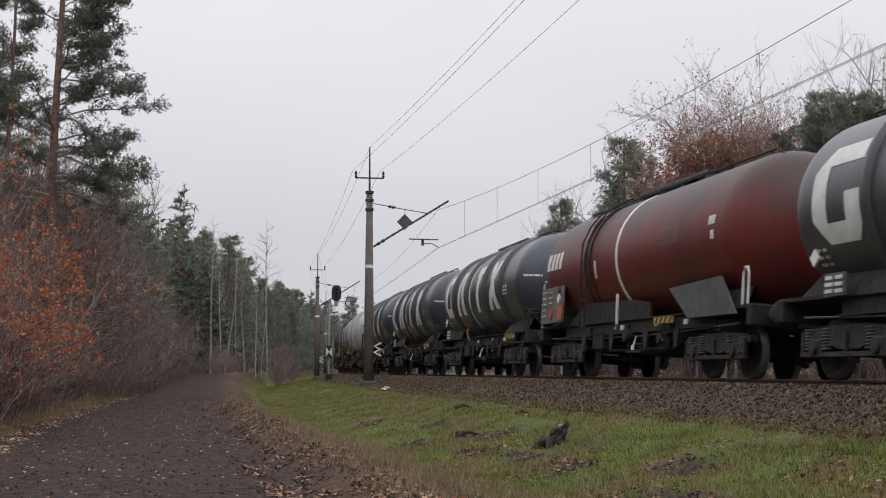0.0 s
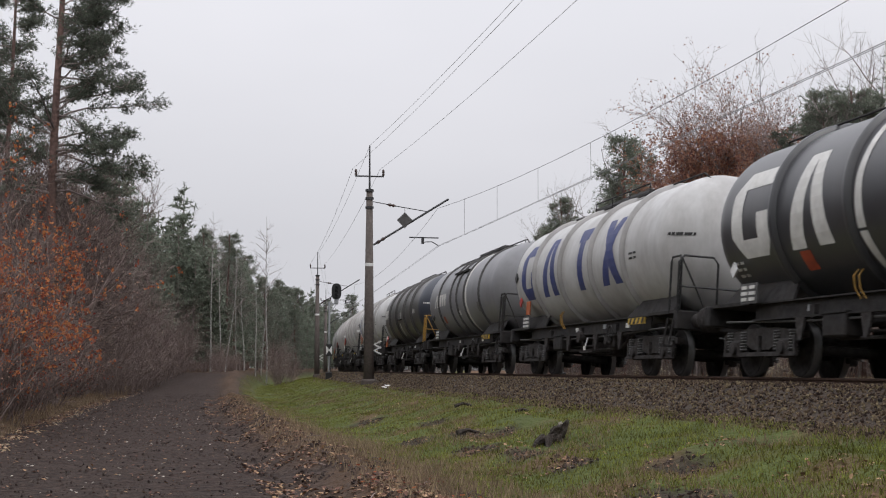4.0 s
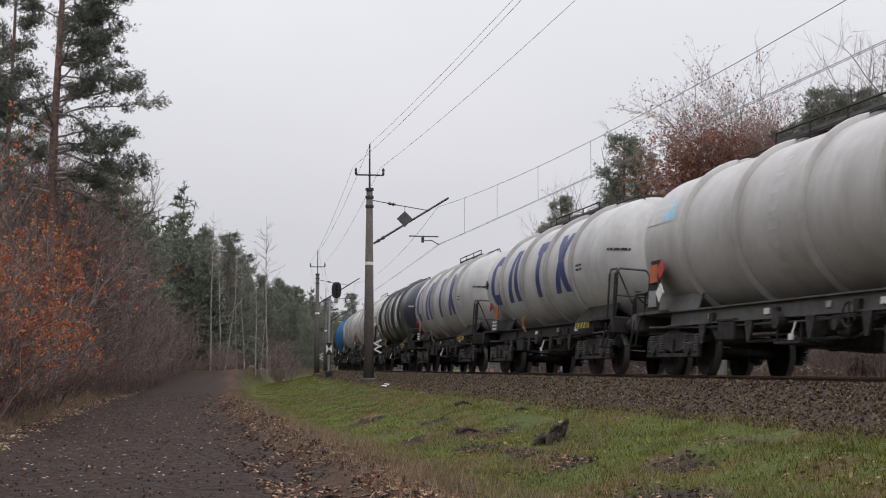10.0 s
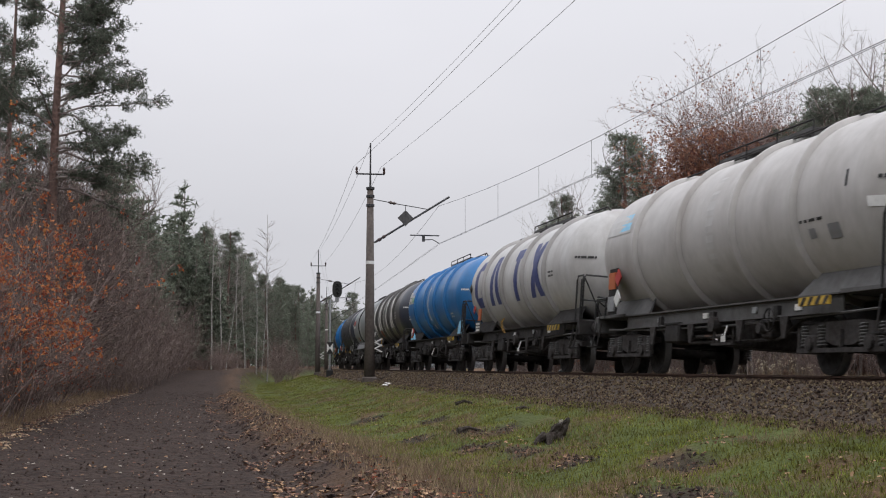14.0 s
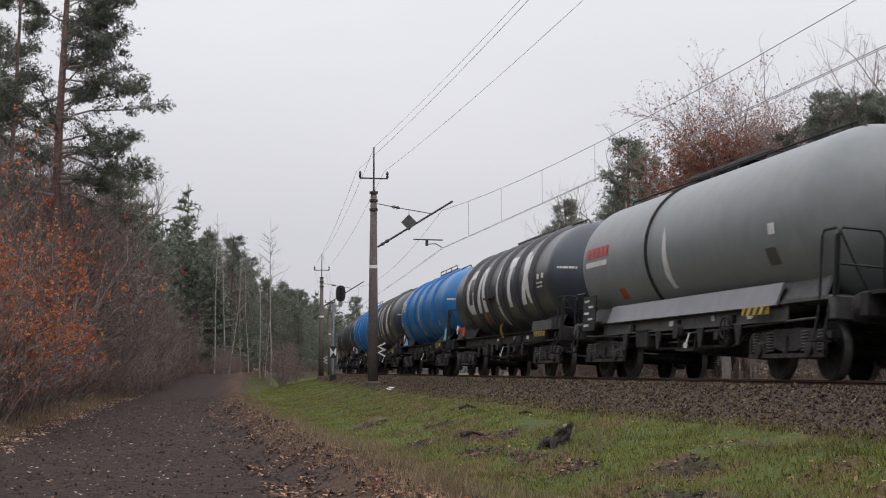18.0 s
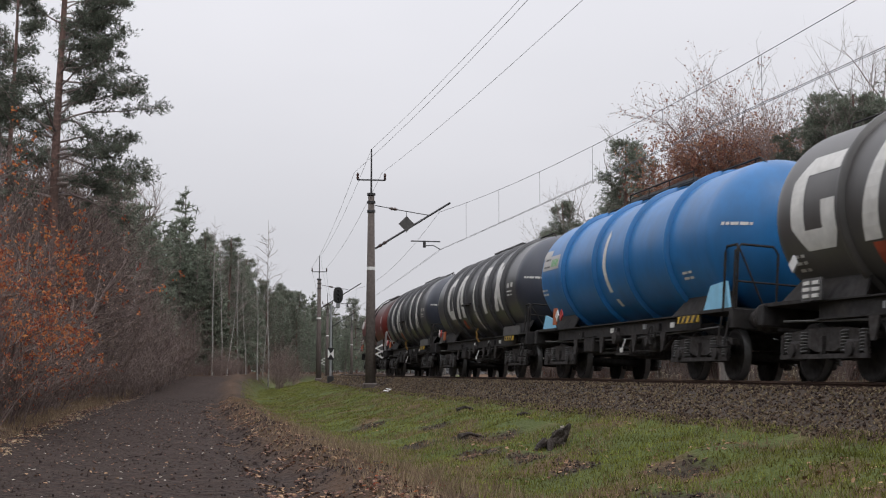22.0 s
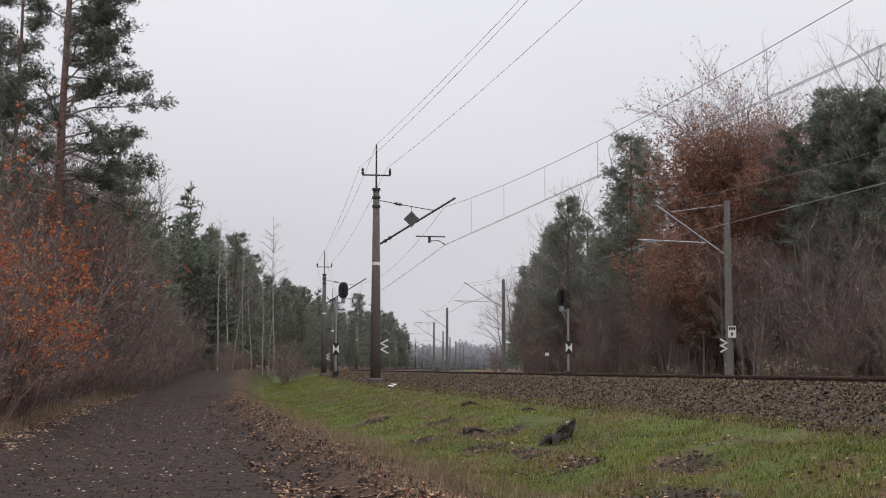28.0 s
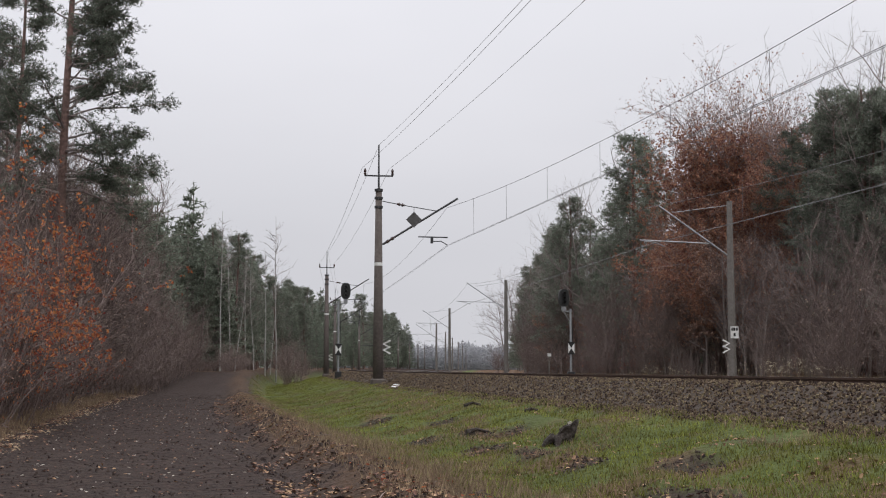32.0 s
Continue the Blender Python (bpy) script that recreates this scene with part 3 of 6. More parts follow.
def build_masts():
    first = None
    for s in MAST_S:
        if first is None:
            first = near_mast(s)
            continue
        x, y = at_track(s, MAST_N)
        w = copy_thing(first, pose(x, y, 0, 0, 0, -math.degrees(heading(s))))
        if s in (56.9, 110.5):
            chevrons(w, 0.2, -0.24, 1.05)
            part("sign_arm", tube([(-0.7, -0.05, 1.12), (0.25, -0.05, 1.12)], 0.02, 6), M_STEEL, w)
        if s == 56.9:
            part("diamond_board", moved(box(0.5, 0.02, 0.5), Matrix.Translation((1.55, -0.05, 6.62)) @ Matrix.Rotation(radians(45), 4, "Y")), M_FRAMEGREY, w, "grey diamond warning board")
            part("board_rod", tube([(1.55, -0.05, 7.18), (1.55, -0.05, 6.25)], 0.012, 5), M_STEEL, w)


build_masts()


def wire_points(stations, n0, z0, sag, steps=12):
    """Straight in plan from mast to mast, hanging by sag between them; n0 alternates a little from mast to mast."""
    ends = [at_track(s, n0 + 0.14 * (1 if i % 2 else 1.6)) for i, s in enumerate(stations)]
    pts = []
    for (ax, ay), (bx, by) in zip(ends, ends[1:]):
        for i in range(steps):
            k = i / steps
            pts.append((ax + (bx - ax) * k, ay + (by - ay) * k, z0 - sag * 4 * k * (1 - k)))
    return pts


def build_wires():
    for stations, n0 in ((MAST_S, 0.0), (FAR_S, SECOND)):
        low = tagged(part("contact_wire", tube(wire_points(stations, n0, 5.52, 0.06), 0.008, 4), M_WIRE), "thin grey contact wire above the track", "wire")
        high = tagged(part("messenger_wire", tube(wire_points(stations, n0, 7.18, 0.78), 0.009, 4), M_WIRE), "thin grey messenger wire that sags between masts", "wire")
        tagged(part("contact_wire", tube(wire_points(stations, n0 + 0.07, 5.52, 0.06), 0.007, 4), M_WIRE), "thin grey contact wire, one of a pair above the track", "wire")
        lo, hi = wire_points(stations[:2], n0, 5.52, 0.06, 10), wire_points(stations[:2], n0, 7.18, 0.78, 10)
        for i, (a, b) in enumerate(zip(lo, hi)):
            if i % 10:
                part("dropper", tube([a, b], 0.006, 4), M_WIRE, high)
    for dn, z in ((0.05, 9.9), (-0.7, 8.85), (0.5, 8.85)):
        tagged(part("feeder_wire", tube(wire_points(MAST_S, MAST_N + dn - 0.18, z, 0.45), 0.0075, 4), M_WIRE), "thin grey feeder wire between mast heads", "wire")


build_wires()


def far_mast(s, n):
    x, y = at_track(s, n)
    w = empty("catenary_mast", "pale grey concrete catenary mast with a steel bracket", "catenary mast", "far masts", pose(x, y, 0, 0, 0, 180 - math.degrees(heading(s))))
    part("pole", join(shifted(lathe([(-1.0, 0.19), (3.0, 0.17), (7.55, 0.13)], 4, "z"), 0, 0, 0)), M_CONCRETE_PALE, w)
    part("bracket_tube", tube([(0.15, 0, 5.15), (3.3, 0, 7.3)], 0.04, 8), M_GALV, w)
    part("stay_rod", tube([(0.15, 0, 7.35), (2.6, 0, 7.0)], 0.015, 6), M_GALV, w)
    part("registration_tube", tube([(1.0, 0, 5.65), (4.15, 0, 5.75)], 0.03, 6), M_GALV, w)
    part("drop_clamp", tube([(3.95, 0, 5.7), (3.5, 0, 5.66), (3.0, 0, 5.48)], 0.02, 6), M_GALV, w)
    return w


def build_far_masts():
    first = far_mast(*FAR[0])
    for s, n in FAR[1:]:
        x, y = at_track(s, n)
        w = copy_thing(first, pose(x, y, 0, 0, 0, 180 - math.degrees(heading(s))))
        if s == 55.5:
            chevrons(w, 0.2, 0.22, 1.1)
            board = part("mast_board", box(0.36, 0.03, 0.52, -0.05, 0.2, 1.72), M_SIGN, w, "white enamel board with dark bars")
            for i, (bx, bz, bw) in enumerate(((-0.15, 1.86, 0.08), (-0.03, 1.86, 0.09), (0.07, 1.86, 0.06), (-0.04, 1.62, 0.09))):
                part("board_bar", box(bw, 0.01, 0.14, bx, 0.22, bz), M_SIGNBLACK, board)


build_far_masts()


def signal(s, n, height, dx, label):
    x, y = at_track(s, n)
    w = empty("colour_light_signal", label, "railway signal", "", pose(x, y, 0, 0, 0, -math.degrees(heading(s))))
    part("post", tube([(0, 0, -0.7), (0, 0, height - 1.15)], 0.07, 10), M_GALV, w)
    part("foot", box(0.42, 0.42, 0.6, 0, 0, -0.35, 0.04), M_SIGNBLACK, w)
    head = part("head", shifted(prism([(0.31 * math.copysign(abs(math.cos(a)) ** 0.7, math.cos(a)), 0.52 * math.copysign(abs(math.sin(a)) ** 0.7, math.sin(a))) for a in [6.2832 * k / 20 for k in range(20)]], -0.14, 0.14), dx, 0, height - 0.5), M_SIGNBLACK, w, "black oblong signal head")
    for i in range(3):
        z = height - 0.5 + 0.27 * (1 - i)
        part("lens", shifted(lathe([(-0.15, 0.085), (-0.14, 0.02)], 12, "y"), dx, 0, z), M_LENS, head)
        part("hood", shifted(lathe([(-0.34, 0.1), (-0.14, 0.1)], 12, "y", False), dx, 0, z), M_SIGNBLACK, head)
    part("bracket", join(box(abs(dx) + 0.2, 0.08, 0.08, dx / 2, 0, height - 1.3), tube([(0, 0, height - 2.0), (dx, 0, height - 1.32)], 0.025, 6)), M_GALV, w)
    part("junction_box", box(0.26, 0.2, 0.26, dx, 0, height - 1.15, 0.02), M_GALV, w, "pale grey cable box")
    board = part("board", box(0.42, 0.02, 0.75, 0, -0.1, 1.35), M_SIGNBLACK, w, "black board with white triangles")
    for k in (-1, 1):
        part("board_triangle", prism([(k * 0.19, 1.35 - 0.3), (k * 0.19, 1.35 + 0.3), (-k * 0.01, 1.35)], -0.122, -0.112), M_SIGN, board)
    part("cable_pipe", tube([(0.12, 0.02, -0.2), (0.12, 0.02, height - 2.2)], 0.02, 6), M_STEEL, w)
    return w


signal(85.2, -2.75, 5.62, 0.45, "railway signal on a grey post, head dark")
signal(77.3, 10.7, 4.85, -0.42, "railway signal on a grey post beside the far track")


# ---- the tank wagons ----
TANK_R, TANK_Z, TANK_H = 1.47, 2.65, 6.4        # radius, axis height, half length
BOGIE_IN, AXLE, WHEEL_R = 1.79, 0.9, 0.46      # a bogie's pivot from the tank's end, half its wheelbase, wheel radius
DISH = 0.95                                     # depth of the dished ends
LONG_H = 7.1                                    # half length of the longer black tanks
V_TRAIN = 13.5                                  # metres a second


def tank_r(x, half=TANK_H):
    """The tank's radius x from its middle: a cylinder with deep dished ends."""
    k = min(1.0, max(0.0, (abs(x) - half + DISH) / DISH))
    return TANK_R * max(0.0, 1 - k ** 2.1) ** 0.46


def barrel(x0, x1, half=TANK_H, seg=56):
    """The tank shell from x0 to x1."""
    stops = [-half + DISH * (1 - math.cos(math.pi / 2 * i / 14)) for i in range(15)]
    xs = sorted(set([x0, x1] + [q for q in stops + [-q for q in stops] if x0 < q < x1]))
    return shifted(lathe([(x, max(0.004, tank_r(x, half))) for x in xs], seg, "x", False), 0, 0, TANK_Z)


def ring(x, w=0.14, h=0.1, r=TANK_R, a0=0.0, a1=2 * math.pi, seg=48):
    """A stiffening hoop round the shell."""
    full = a1 - a0 > 6.2
    k = seg if full else max(3, int(seg * (a1 - a0) / 6.283))
    prof = ((-w / 2, r - 0.02), (-w / 2 + 0.02, r + h * 0.8), (-w / 5, r + h), (w / 5, r + h), (w / 2 - 0.02, r + h * 0.8), (w / 2, r - 0.02))
    v, f = [], []
    for i in range(k + (0 if full else 1)):
        a = a0 + (a1 - a0) * i / k
        for u, rr in prof:
            v.append((x + u, -rr * math.cos(a), TANK_Z + rr * math.sin(a)))
    m, rows = len(prof), k if full else k
    for i in range(rows):
        j = (i + 1) % k if full else i + 1
        for q in range(m - 1):
            f.append((i * m + q, i * m + q + 1, j * m + q + 1, j * m + q))
    return v, f


def decal(quads, lift=0.006, half=TANK_H, steps=8):
    """Painted patches that lie on the near flank: quads of (x, z) corners as seen from the side, bent round the shell."""
    v, f = [], []
    for b0, b1, t1, t0 in quads:
        base = len(v)
        wide = steps if steps > 3 else 1
        for i in range(steps + 1):
            k = i / steps
            for j in range(wide + 1):
                u = j / wide
                x = (b0[0] * (1 - u) + b1[0] * u) * (1 - k) + (t0[0] * (1 - u) + t1[0] * u) * k
                z = (b0[1] * (1 - u) + b1[1] * u) * (1 - k) + (t0[1] * (1 - u) + t1[1] * u) * k
                r = tank_r(x, half)
                a = math.asin(max(-0.97, min(0.97, (z - TANK_Z) / r)))
                out = lift * (3.0 if abs(x) > half - DISH else 1.0)
                v.append((x, -(r + out) * math.cos(a), TANK_Z + (r + out) * math.sin(a)))
        for i in range(steps):
            for j in range(wide):
                a = base + (wide + 1) * i + j
                f.append((a, a + 1, a + wide + 2, a + wide + 1))
    seen, index, out = {}, [], []
    for p in v:
        key = tuple(round(c, 4) for c in p)
        if key not in seen:
            seen[key] = len(out)
            out.append(p)
        index.append(seen[key])
    faces = []
    for q in f:
        q = list(dict.fromkeys(index[i] for i in q))
        if len(q) > 2:
            faces.append(tuple(q))
    return out, faces


def q4(x0, z0, x1, z1, slant=0.0):
    return ((x0, z0), (x1, z0), (x1 + slant, z1), (x0 + slant, z1))


# The tall house marks on the flanks, as plain shapes: a many-sided open hook, a wedge, a strip, a flared slab, two crossed bars.
LO, HI = 1.97, 3.43


def mark_hook(x):
    w, c = 1.38, 0.36
    a, b, lo, hi = x + 0.42, x + w - 0.42, LO + 0.3, HI - 0.3
    mid = LO + 0.72
    return [((x, LO + c), (a, lo), (a, hi), (x, HI - c)), ((b, lo), (x + w, LO + c * 0.6), (x + w, mid), (b, mid)),
            ((x + c, LO), (x + w - c * 0.5, LO), (b, lo), (a, lo)), ((a, hi), (x + w, hi), (x + w - 0.04, HI), (x + c, HI)),
            ((x, LO + c), (x + c, LO), (a, lo), (x, LO + c)), ((x + w - c * 0.5, LO), (x + w, LO + c * 0.6), (x + w, LO + c * 0.6), (b, lo)),
            ((x, HI - c), (a, hi), (x + c, HI), (x, HI - c))]


def mark_wedge(x):
    return [((x, LO), (x + 0.46, LO), (x + 0.78, HI - 0.02), (x + 0.46, HI - 0.02)), ((x + 0.88, LO), (x + 1.34, LO), (x + 1.04, HI), (x + 0.76, HI - 0.02)), ((x + 0.46, HI - 0.02), (x + 0.78, HI - 0.02), (x + 1.04, HI), (x + 0.52, HI))]


def mark_strip(x):
    return [((x + 0.04, 1.53), (x + 0.2, 1.53), (x + 0.14, 2.06), (x - 0.08, 2.06)), ((x - 0.08, 2.1), (x + 0.14, 2.1), (x + 0.16, 2.8), (x - 0.02, 2.8)),
            ((x - 0.02, 2.8), (x + 0.16, 2.8), (x + 0.3, 3.6), (x + 0.14, 3.68))]


def mark_slab(x):
    return [((x + 0.16, LO), (x + 0.56, LO), (x + 0.66, HI - 0.32), (x + 0.26, HI - 0.32)), ((x + 0.1, HI - 0.34), (x + 0.8, HI - 0.3), (x + 0.92, HI), (x - 0.02, HI))]


def mark_bars(x):
    return [((x, LO), (x + 0.44, LO), (x + 1.34, HI), (x + 0.9, HI)), ((x + 0.9, LO), (x + 1.36, LO), (x + 0.6, HI), (x + 0.14, HI))]


def wheelset_mesh():
    wheel = [(-0.07, 0.05), (-0.07, 0.13), (-0.045, 0.16), (-0.02, 0.36), (-0.065, 0.40), (-0.065, WHEEL_R), (0.05, WHEEL_R + 0.005),
             (0.07, WHEEL_R + 0.03), (0.075, 0.40), (0.03, 0.36), (0.02, 0.16), (0.075, 0.13), (0.075, 0.05)]
    near = shifted(lathe(wheel, 28, "y"), 0, -0.75, 0)
    far = shifted(lathe([(-u, r) for u, r in wheel[::-1]], 28, "y"), 0, 0.75, 0)
    axle = lathe([(-1.0, 0.075), (-0.6, 0.085), (0.6, 0.085), (1.0, 0.075)], 12, "y")
    me = mesh_of("wheelset", join(near, far, axle), M_WHEEL, True)
    me.materials.append(M_TREAD)
    for q in me.polygons:
        if all(math.hypot(me.vertices[i].co.x, me.vertices[i].co.z) > WHEEL_R - 0.003 for i in q.vertices):
            q.material_index = 1
    return me


def side_frame_geo(y):
    """A cast bogie side: dipped in the middle over the spring nests, with horn guides at the axles."""
    out = [(-1.45, 0.62), (-1.45, 0.72), (-0.55, 0.80), (0.55, 0.80), (1.45, 0.72), (1.45, 0.62), (1.12, 0.60), (0.55, 0.52), (0.30, 0.44), (-0.30, 0.44), (-0.55, 0.52), (-1.12, 0.60)]
    return prism(out, y - 0.07, y + 0.07)


def build_bogie_meshes():
    ms = {"wheelset": wheelset_mesh()}
    ms["side_frame"] = mesh_of("side_frame", side_frame_geo(0), M_BOGIE)
    ms["axle_box"] = mesh_of("axle_box", join(box(0.34, 0.2, 0.3, 0, 0, 0, 0.04), shifted(lathe([(-0.16, 0.07), (-0.15, 0.11), (0.0, 0.115)], 14, "y"), 0, 0, 0)), M_BOGIE)
    coil = []
    for k in range(7 * 8 + 1):
        a = 2 * math.pi * k / 8
        coil.append((0.075 * math.cos(a), 0.075 * math.sin(a), 0.34 * k / 56 - 0.17))
    # light on the coils is put into their colour, paler than the bogie
    ms["spring"] = mesh_of("spring", tube(coil, 0.02, 5), M_FRAMEGREY)
    ms["bolster"] = mesh_of("bolster", join(box(0.42, 2.0, 0.22, 0, 0, 0.72, 0.03), lathe([(0.8, 0.26), (0.94, 0.26)], 16, "z")), M_BOGIE)
    ms["brake_block"] = mesh_of("brake_block", join(box(0.09, 0.1, 0.3, 0, 0, 0, 0.02), box(0.05, 0.05, 0.4, 0.06, 0, 0.2)), M_BOGIE)
    return ms


BOGIE = build_bogie_meshes()


def add_bogie(carrier, x):
    base = part("bogie", BOGIE["bolster"], None, carrier)
    base.location = (x, 0, 0)
    for dx in (-AXLE, AXLE):
        w = part("wheelset", BOGIE["wheelset"], None, base, "grimy steel wheelset with worn treads")
        w.location = (dx, 0, WHEEL_R)
        for y in (-1.02, 1.02):
            part("axle_box", BOGIE["axle_box"], None, base).location = (dx, y * 1.03, WHEEL_R)
            for k in (-0.27, 0.27):
                part("spring", BOGIE["spring"], None, base).location = (dx + k, y * 1.06, 0.57)
        for y in (-0.75, 0.75):
            part("brake_block", BOGIE["brake_block"], None, base).location = (dx - math.copysign(0.52, dx), y, 0.48)
    for y in (-1.02, 1.02):
        part("side_frame", BOGIE["side_frame"], None, base).location = (0, y, 0)
    return base


def rail_loop(x0, x1, y, z0, z1):
    """A bent handrail on two feet, with a middle bar."""
    return join(tube([(x0, y, z0), (x0, y, z1 - 0.1), (x0 + 0.06, y, z1), (x1 - 0.06, y, z1), (x1, y, z1 - 0.1), (x1, y, z0)], 0.024, 6))


def wagon(kind, shell, ends, ribs, label, group="", rib_mat=None, frame_mat=None, half=TANK_H):
    """One bogie tank wagon: x forwards, its near flank at -y, z = 0 on the rail."""
    frame_mat = frame_mat or M_FRAME
    w = empty("tank_wagon", label, "tank wagon", "wagons of the tank train")
    cut = half - 1.0
    # ends: colour that imitates the front dish's darker reflection
    if ends:
        part("tank", barrel(-half, cut, half), shell, w, smooth=True)
        part("tank_end", barrel(cut, half, half), ends, w, "dished front end of the tank, reflection coloured in navy", smooth=True)
    else:
        part("tank", barrel(-half, half, half), shell, w, smooth=True)
    for x in ribs:
        part("hoop", ring(x), rib_mat or shell, w, smooth=True)
    sole = (2 * half + 0.2)
    # underframe: two channel-section solebars, a centre sill and cross bearers
    for y in (-1.14, 1.14):
        s = math.copysign(1, y)
        part("solebar", join(box(sole - 3.6, 0.03, 0.26, 0, y, 1.06), box(sole - 3.6, 0.1, 0.025, 0, y + 0.035 * s, 1.20), box(sole - 3.6, 0.1, 0.025, 0, y + 0.035 * s, 0.925)), frame_mat, w)
    part("centre_sill", box(sole, 0.5, 0.3, 0, 0, 1.03, 0.02), M_FRAME, w)
    for e in (-1, 1):
        xe = e * (half + 0.12)
        part("headstock", join(box(0.22, 2.6, 0.36, xe - 0.1 * e, 0, 1.05, 0.02), box(1.7, 2.5, 0.06, xe - 0.9 * e, 0, 1.22)), frame_mat, w)
        for y in (-0.875, 0.875):
            geo = lathe([(0, 0.14), (0.18, 0.14), (0.2, 0.10), (0.5, 0.10), (0.52, 0.24), (0.57, 0.25), (0.6, 0.18), (0.61, 0.05)], 16, "x")
            geo = ([(xe + e * a, y + b, 1.06 + c) for a, b, c in geo[0]], geo[1])
            part("buffer", geo, M_BOGIE, w, "greasy round buffer", True)
        part("coupling", join(box(0.5, 0.07, 0.1, xe + 0.25 * e, 0, 1.0, 0.02), tube([(xe + 0.45 * e, 0.04, 1.0), (xe + 0.55 * e, 0.05, 0.78), (xe + 0.62 * e, 0.0, 0.72)], 0.03, 6)), M_BOGIE, w)
        part("brake_hose", tube([(xe, 0.3, 0.95), (xe + 0.12 * e, 0.32, 0.8), (xe + 0.28 * e, 0.3, 0.6), (xe + 0.4 * e, 0.22, 0.66)], 0.025, 6), M_SIGNBLACK, w)
        # the saddle under the tank's end, a folded plate that flares towards the side
        xs = e * (half - 1.75)
        for y in (-1, 1):
            out = [(xs - 1.35, 1.2), (xs + 1.35, 1.2), (xs + 1.15, 1.6), (xs - 1.0, 1.6)]
            v, f = prism(out, 0, 0.04)
            v = [(a, y * (1.2 - (c - 1.2) * 0.55 - b), c) for a, b, c in v]
            part("saddle_plate", (v, f), frame_mat, w)
        part("saddle", box(0.22, 1.9, 0.45, xs, 0, 1.42, 0.02), M_FRAME, w)
        add_bogie(w, e * (half - BOGIE_IN))
    for x in (-2.6, 0.0, 2.6):
        part("cross_bearer", box(0.16, 2.45, 0.2, x, 0, 1.0), M_FRAME, w)
    part("brake_cylinder", shifted(lathe([(-0.35, 0.05), (-0.33, 0.2), (0.3, 0.2), (0.34, 0.08)], 16, "x"), 1.1, -0.5, 0.82), M_BOGIE, w, smooth=True)
    part("air_reservoir", shifted(lathe([(-0.6, 0.05), (-0.52, 0.19), (0.52, 0.19), (0.6, 0.05)], 16, "x"), -1.3, 0.35, 0.8), M_BOGIE, w, smooth=True)
    part("discharge_valve", join(shifted(lathe([(-1.3, 0.09), (1.3, 0.09)], 12, "y"), 0.3, 0, 0.86), shifted(lathe([(-1.36, 0.14), (-1.26, 0.14)], 12, "y"), 0.3, 0, 0.86), box(0.36, 0.36, 0.4, 0.3, 0, 1.12, 0.04)), M_BOGIE, w)
    part("brake_rod", tube([(-3.3, -0.4, 0.74), (3.3, -0.4, 0.74)], 0.025, 6), M_BOGIE, w)
    # gear that hangs between the bogies
    part("valve_chest", box(0.9, 1.5, 0.5, 0.3, 0, 0.72, 0.05), M_BOGIE, w)
    part("tool_box", join(box(0.7, 0.32, 0.36, -1.9, -1.08, 0.76, 0.03), box(0.74, 0.34, 0.03, -1.9, -1.08, 0.95)), M_FRAME, w)
    part("weigh_valve", join(box(0.34, 0.3, 0.34, 2.0, -0.95, 0.75, 0.04), tube([(2.0, -1.12, 0.75), (2.0, -1.24, 0.75)], 0.09, 10)), M_BOGIE, w)
    for y in (-0.95, 0.95):
        part("truss_rod", tube([(-3.2, y, 0.92), (-2.2, y, 0.58), (2.2, y, 0.58), (3.2, y, 0.92)], 0.03, 6), M_BOGIE, w)
    for x in (-3.0, -1.0, 1.2, 2.9):
        part("hanger", prism([(x - 0.16, 0.94), (x + 0.16, 0.94), (x + 0.05, 0.56), (x - 0.05, 0.56)], -1.22, -1.18), M_BOGIE, w)
    wheel = [(2.62 + 0.19 * math.cos(a), -1.34, 0.86 + 0.19 * math.sin(a)) for a in [6.2832 * k / 14 for k in range(15)]]
    part("brake_wheel", join(tube(wheel, 0.018, 5), tube([(2.43, -1.34, 0.86), (2.81, -1.34, 0.86)], 0.012, 5), tube([(2.62, -1.34, 0.67), (2.62, -1.34, 1.05)], 0.012, 5)), M_FRAME, w)
    for k, (x, z) in enumerate(((-2.75, 1.06), (-0.4, 1.05), (1.7, 1.07), (3.3, 1.05))):
        panel(w, "stencil_plate", x, z, 0.16 + 0.05 * (k % 2), 0.1, M_LETTER if k % 2 else M_GALV, -1.165, "small pale stencilled plate on the solebar")
    part("air_pipe", tube([(-half + 0.6, -1.18, 0.93), (-3.0, -1.16, 0.86), (0.8, -1.16, 0.84), (3.2, -1.16, 0.88), (half - 0.6, -1.18, 0.93)], 0.02, 6), M_FRAMEGREY, w, "thin grey air pipe")
    part("changeover_lever", join(tube([(0.9, -1.3, 0.82), (0.9, -1.36, 0.6)], 0.016, 6), box(0.16, 0.02, 0.1, 0.9, -1.37, 0.58)), M_LETTER, w, "white-tipped brake lever")
    part("drip_tray", join(box(0.9, 0.5, 0.04, 0.3, -0.9, 0.52), *[box(0.04, 0.04, 0.42, 0.3 + k, -1.1, 0.72) for k in (-0.42, 0.42)]), M_BOGIE, w)
    for x in (BOGIE_IN - half, half - BOGIE_IN):
        part("bogie_fairlead", join(box(2.7, 0.06, 0.07, x, -1.12, 0.36), *[box(0.06, 0.06, 0.34, x + k, -1.12, 0.5) for k in (-1.3, 0.0, 1.3)]), M_BOGIE, w)
    # catwalk on posts over the middle of the tank, a handrail beside it, a thin rail on to the front end, a flat manhole lid
    top = TANK_Z + TANK_R
    deck = join(*[box(0.15, 0.62, 0.02, -2.0 + 0.2 * i, 0, top + 0.17) for i in range(20)])
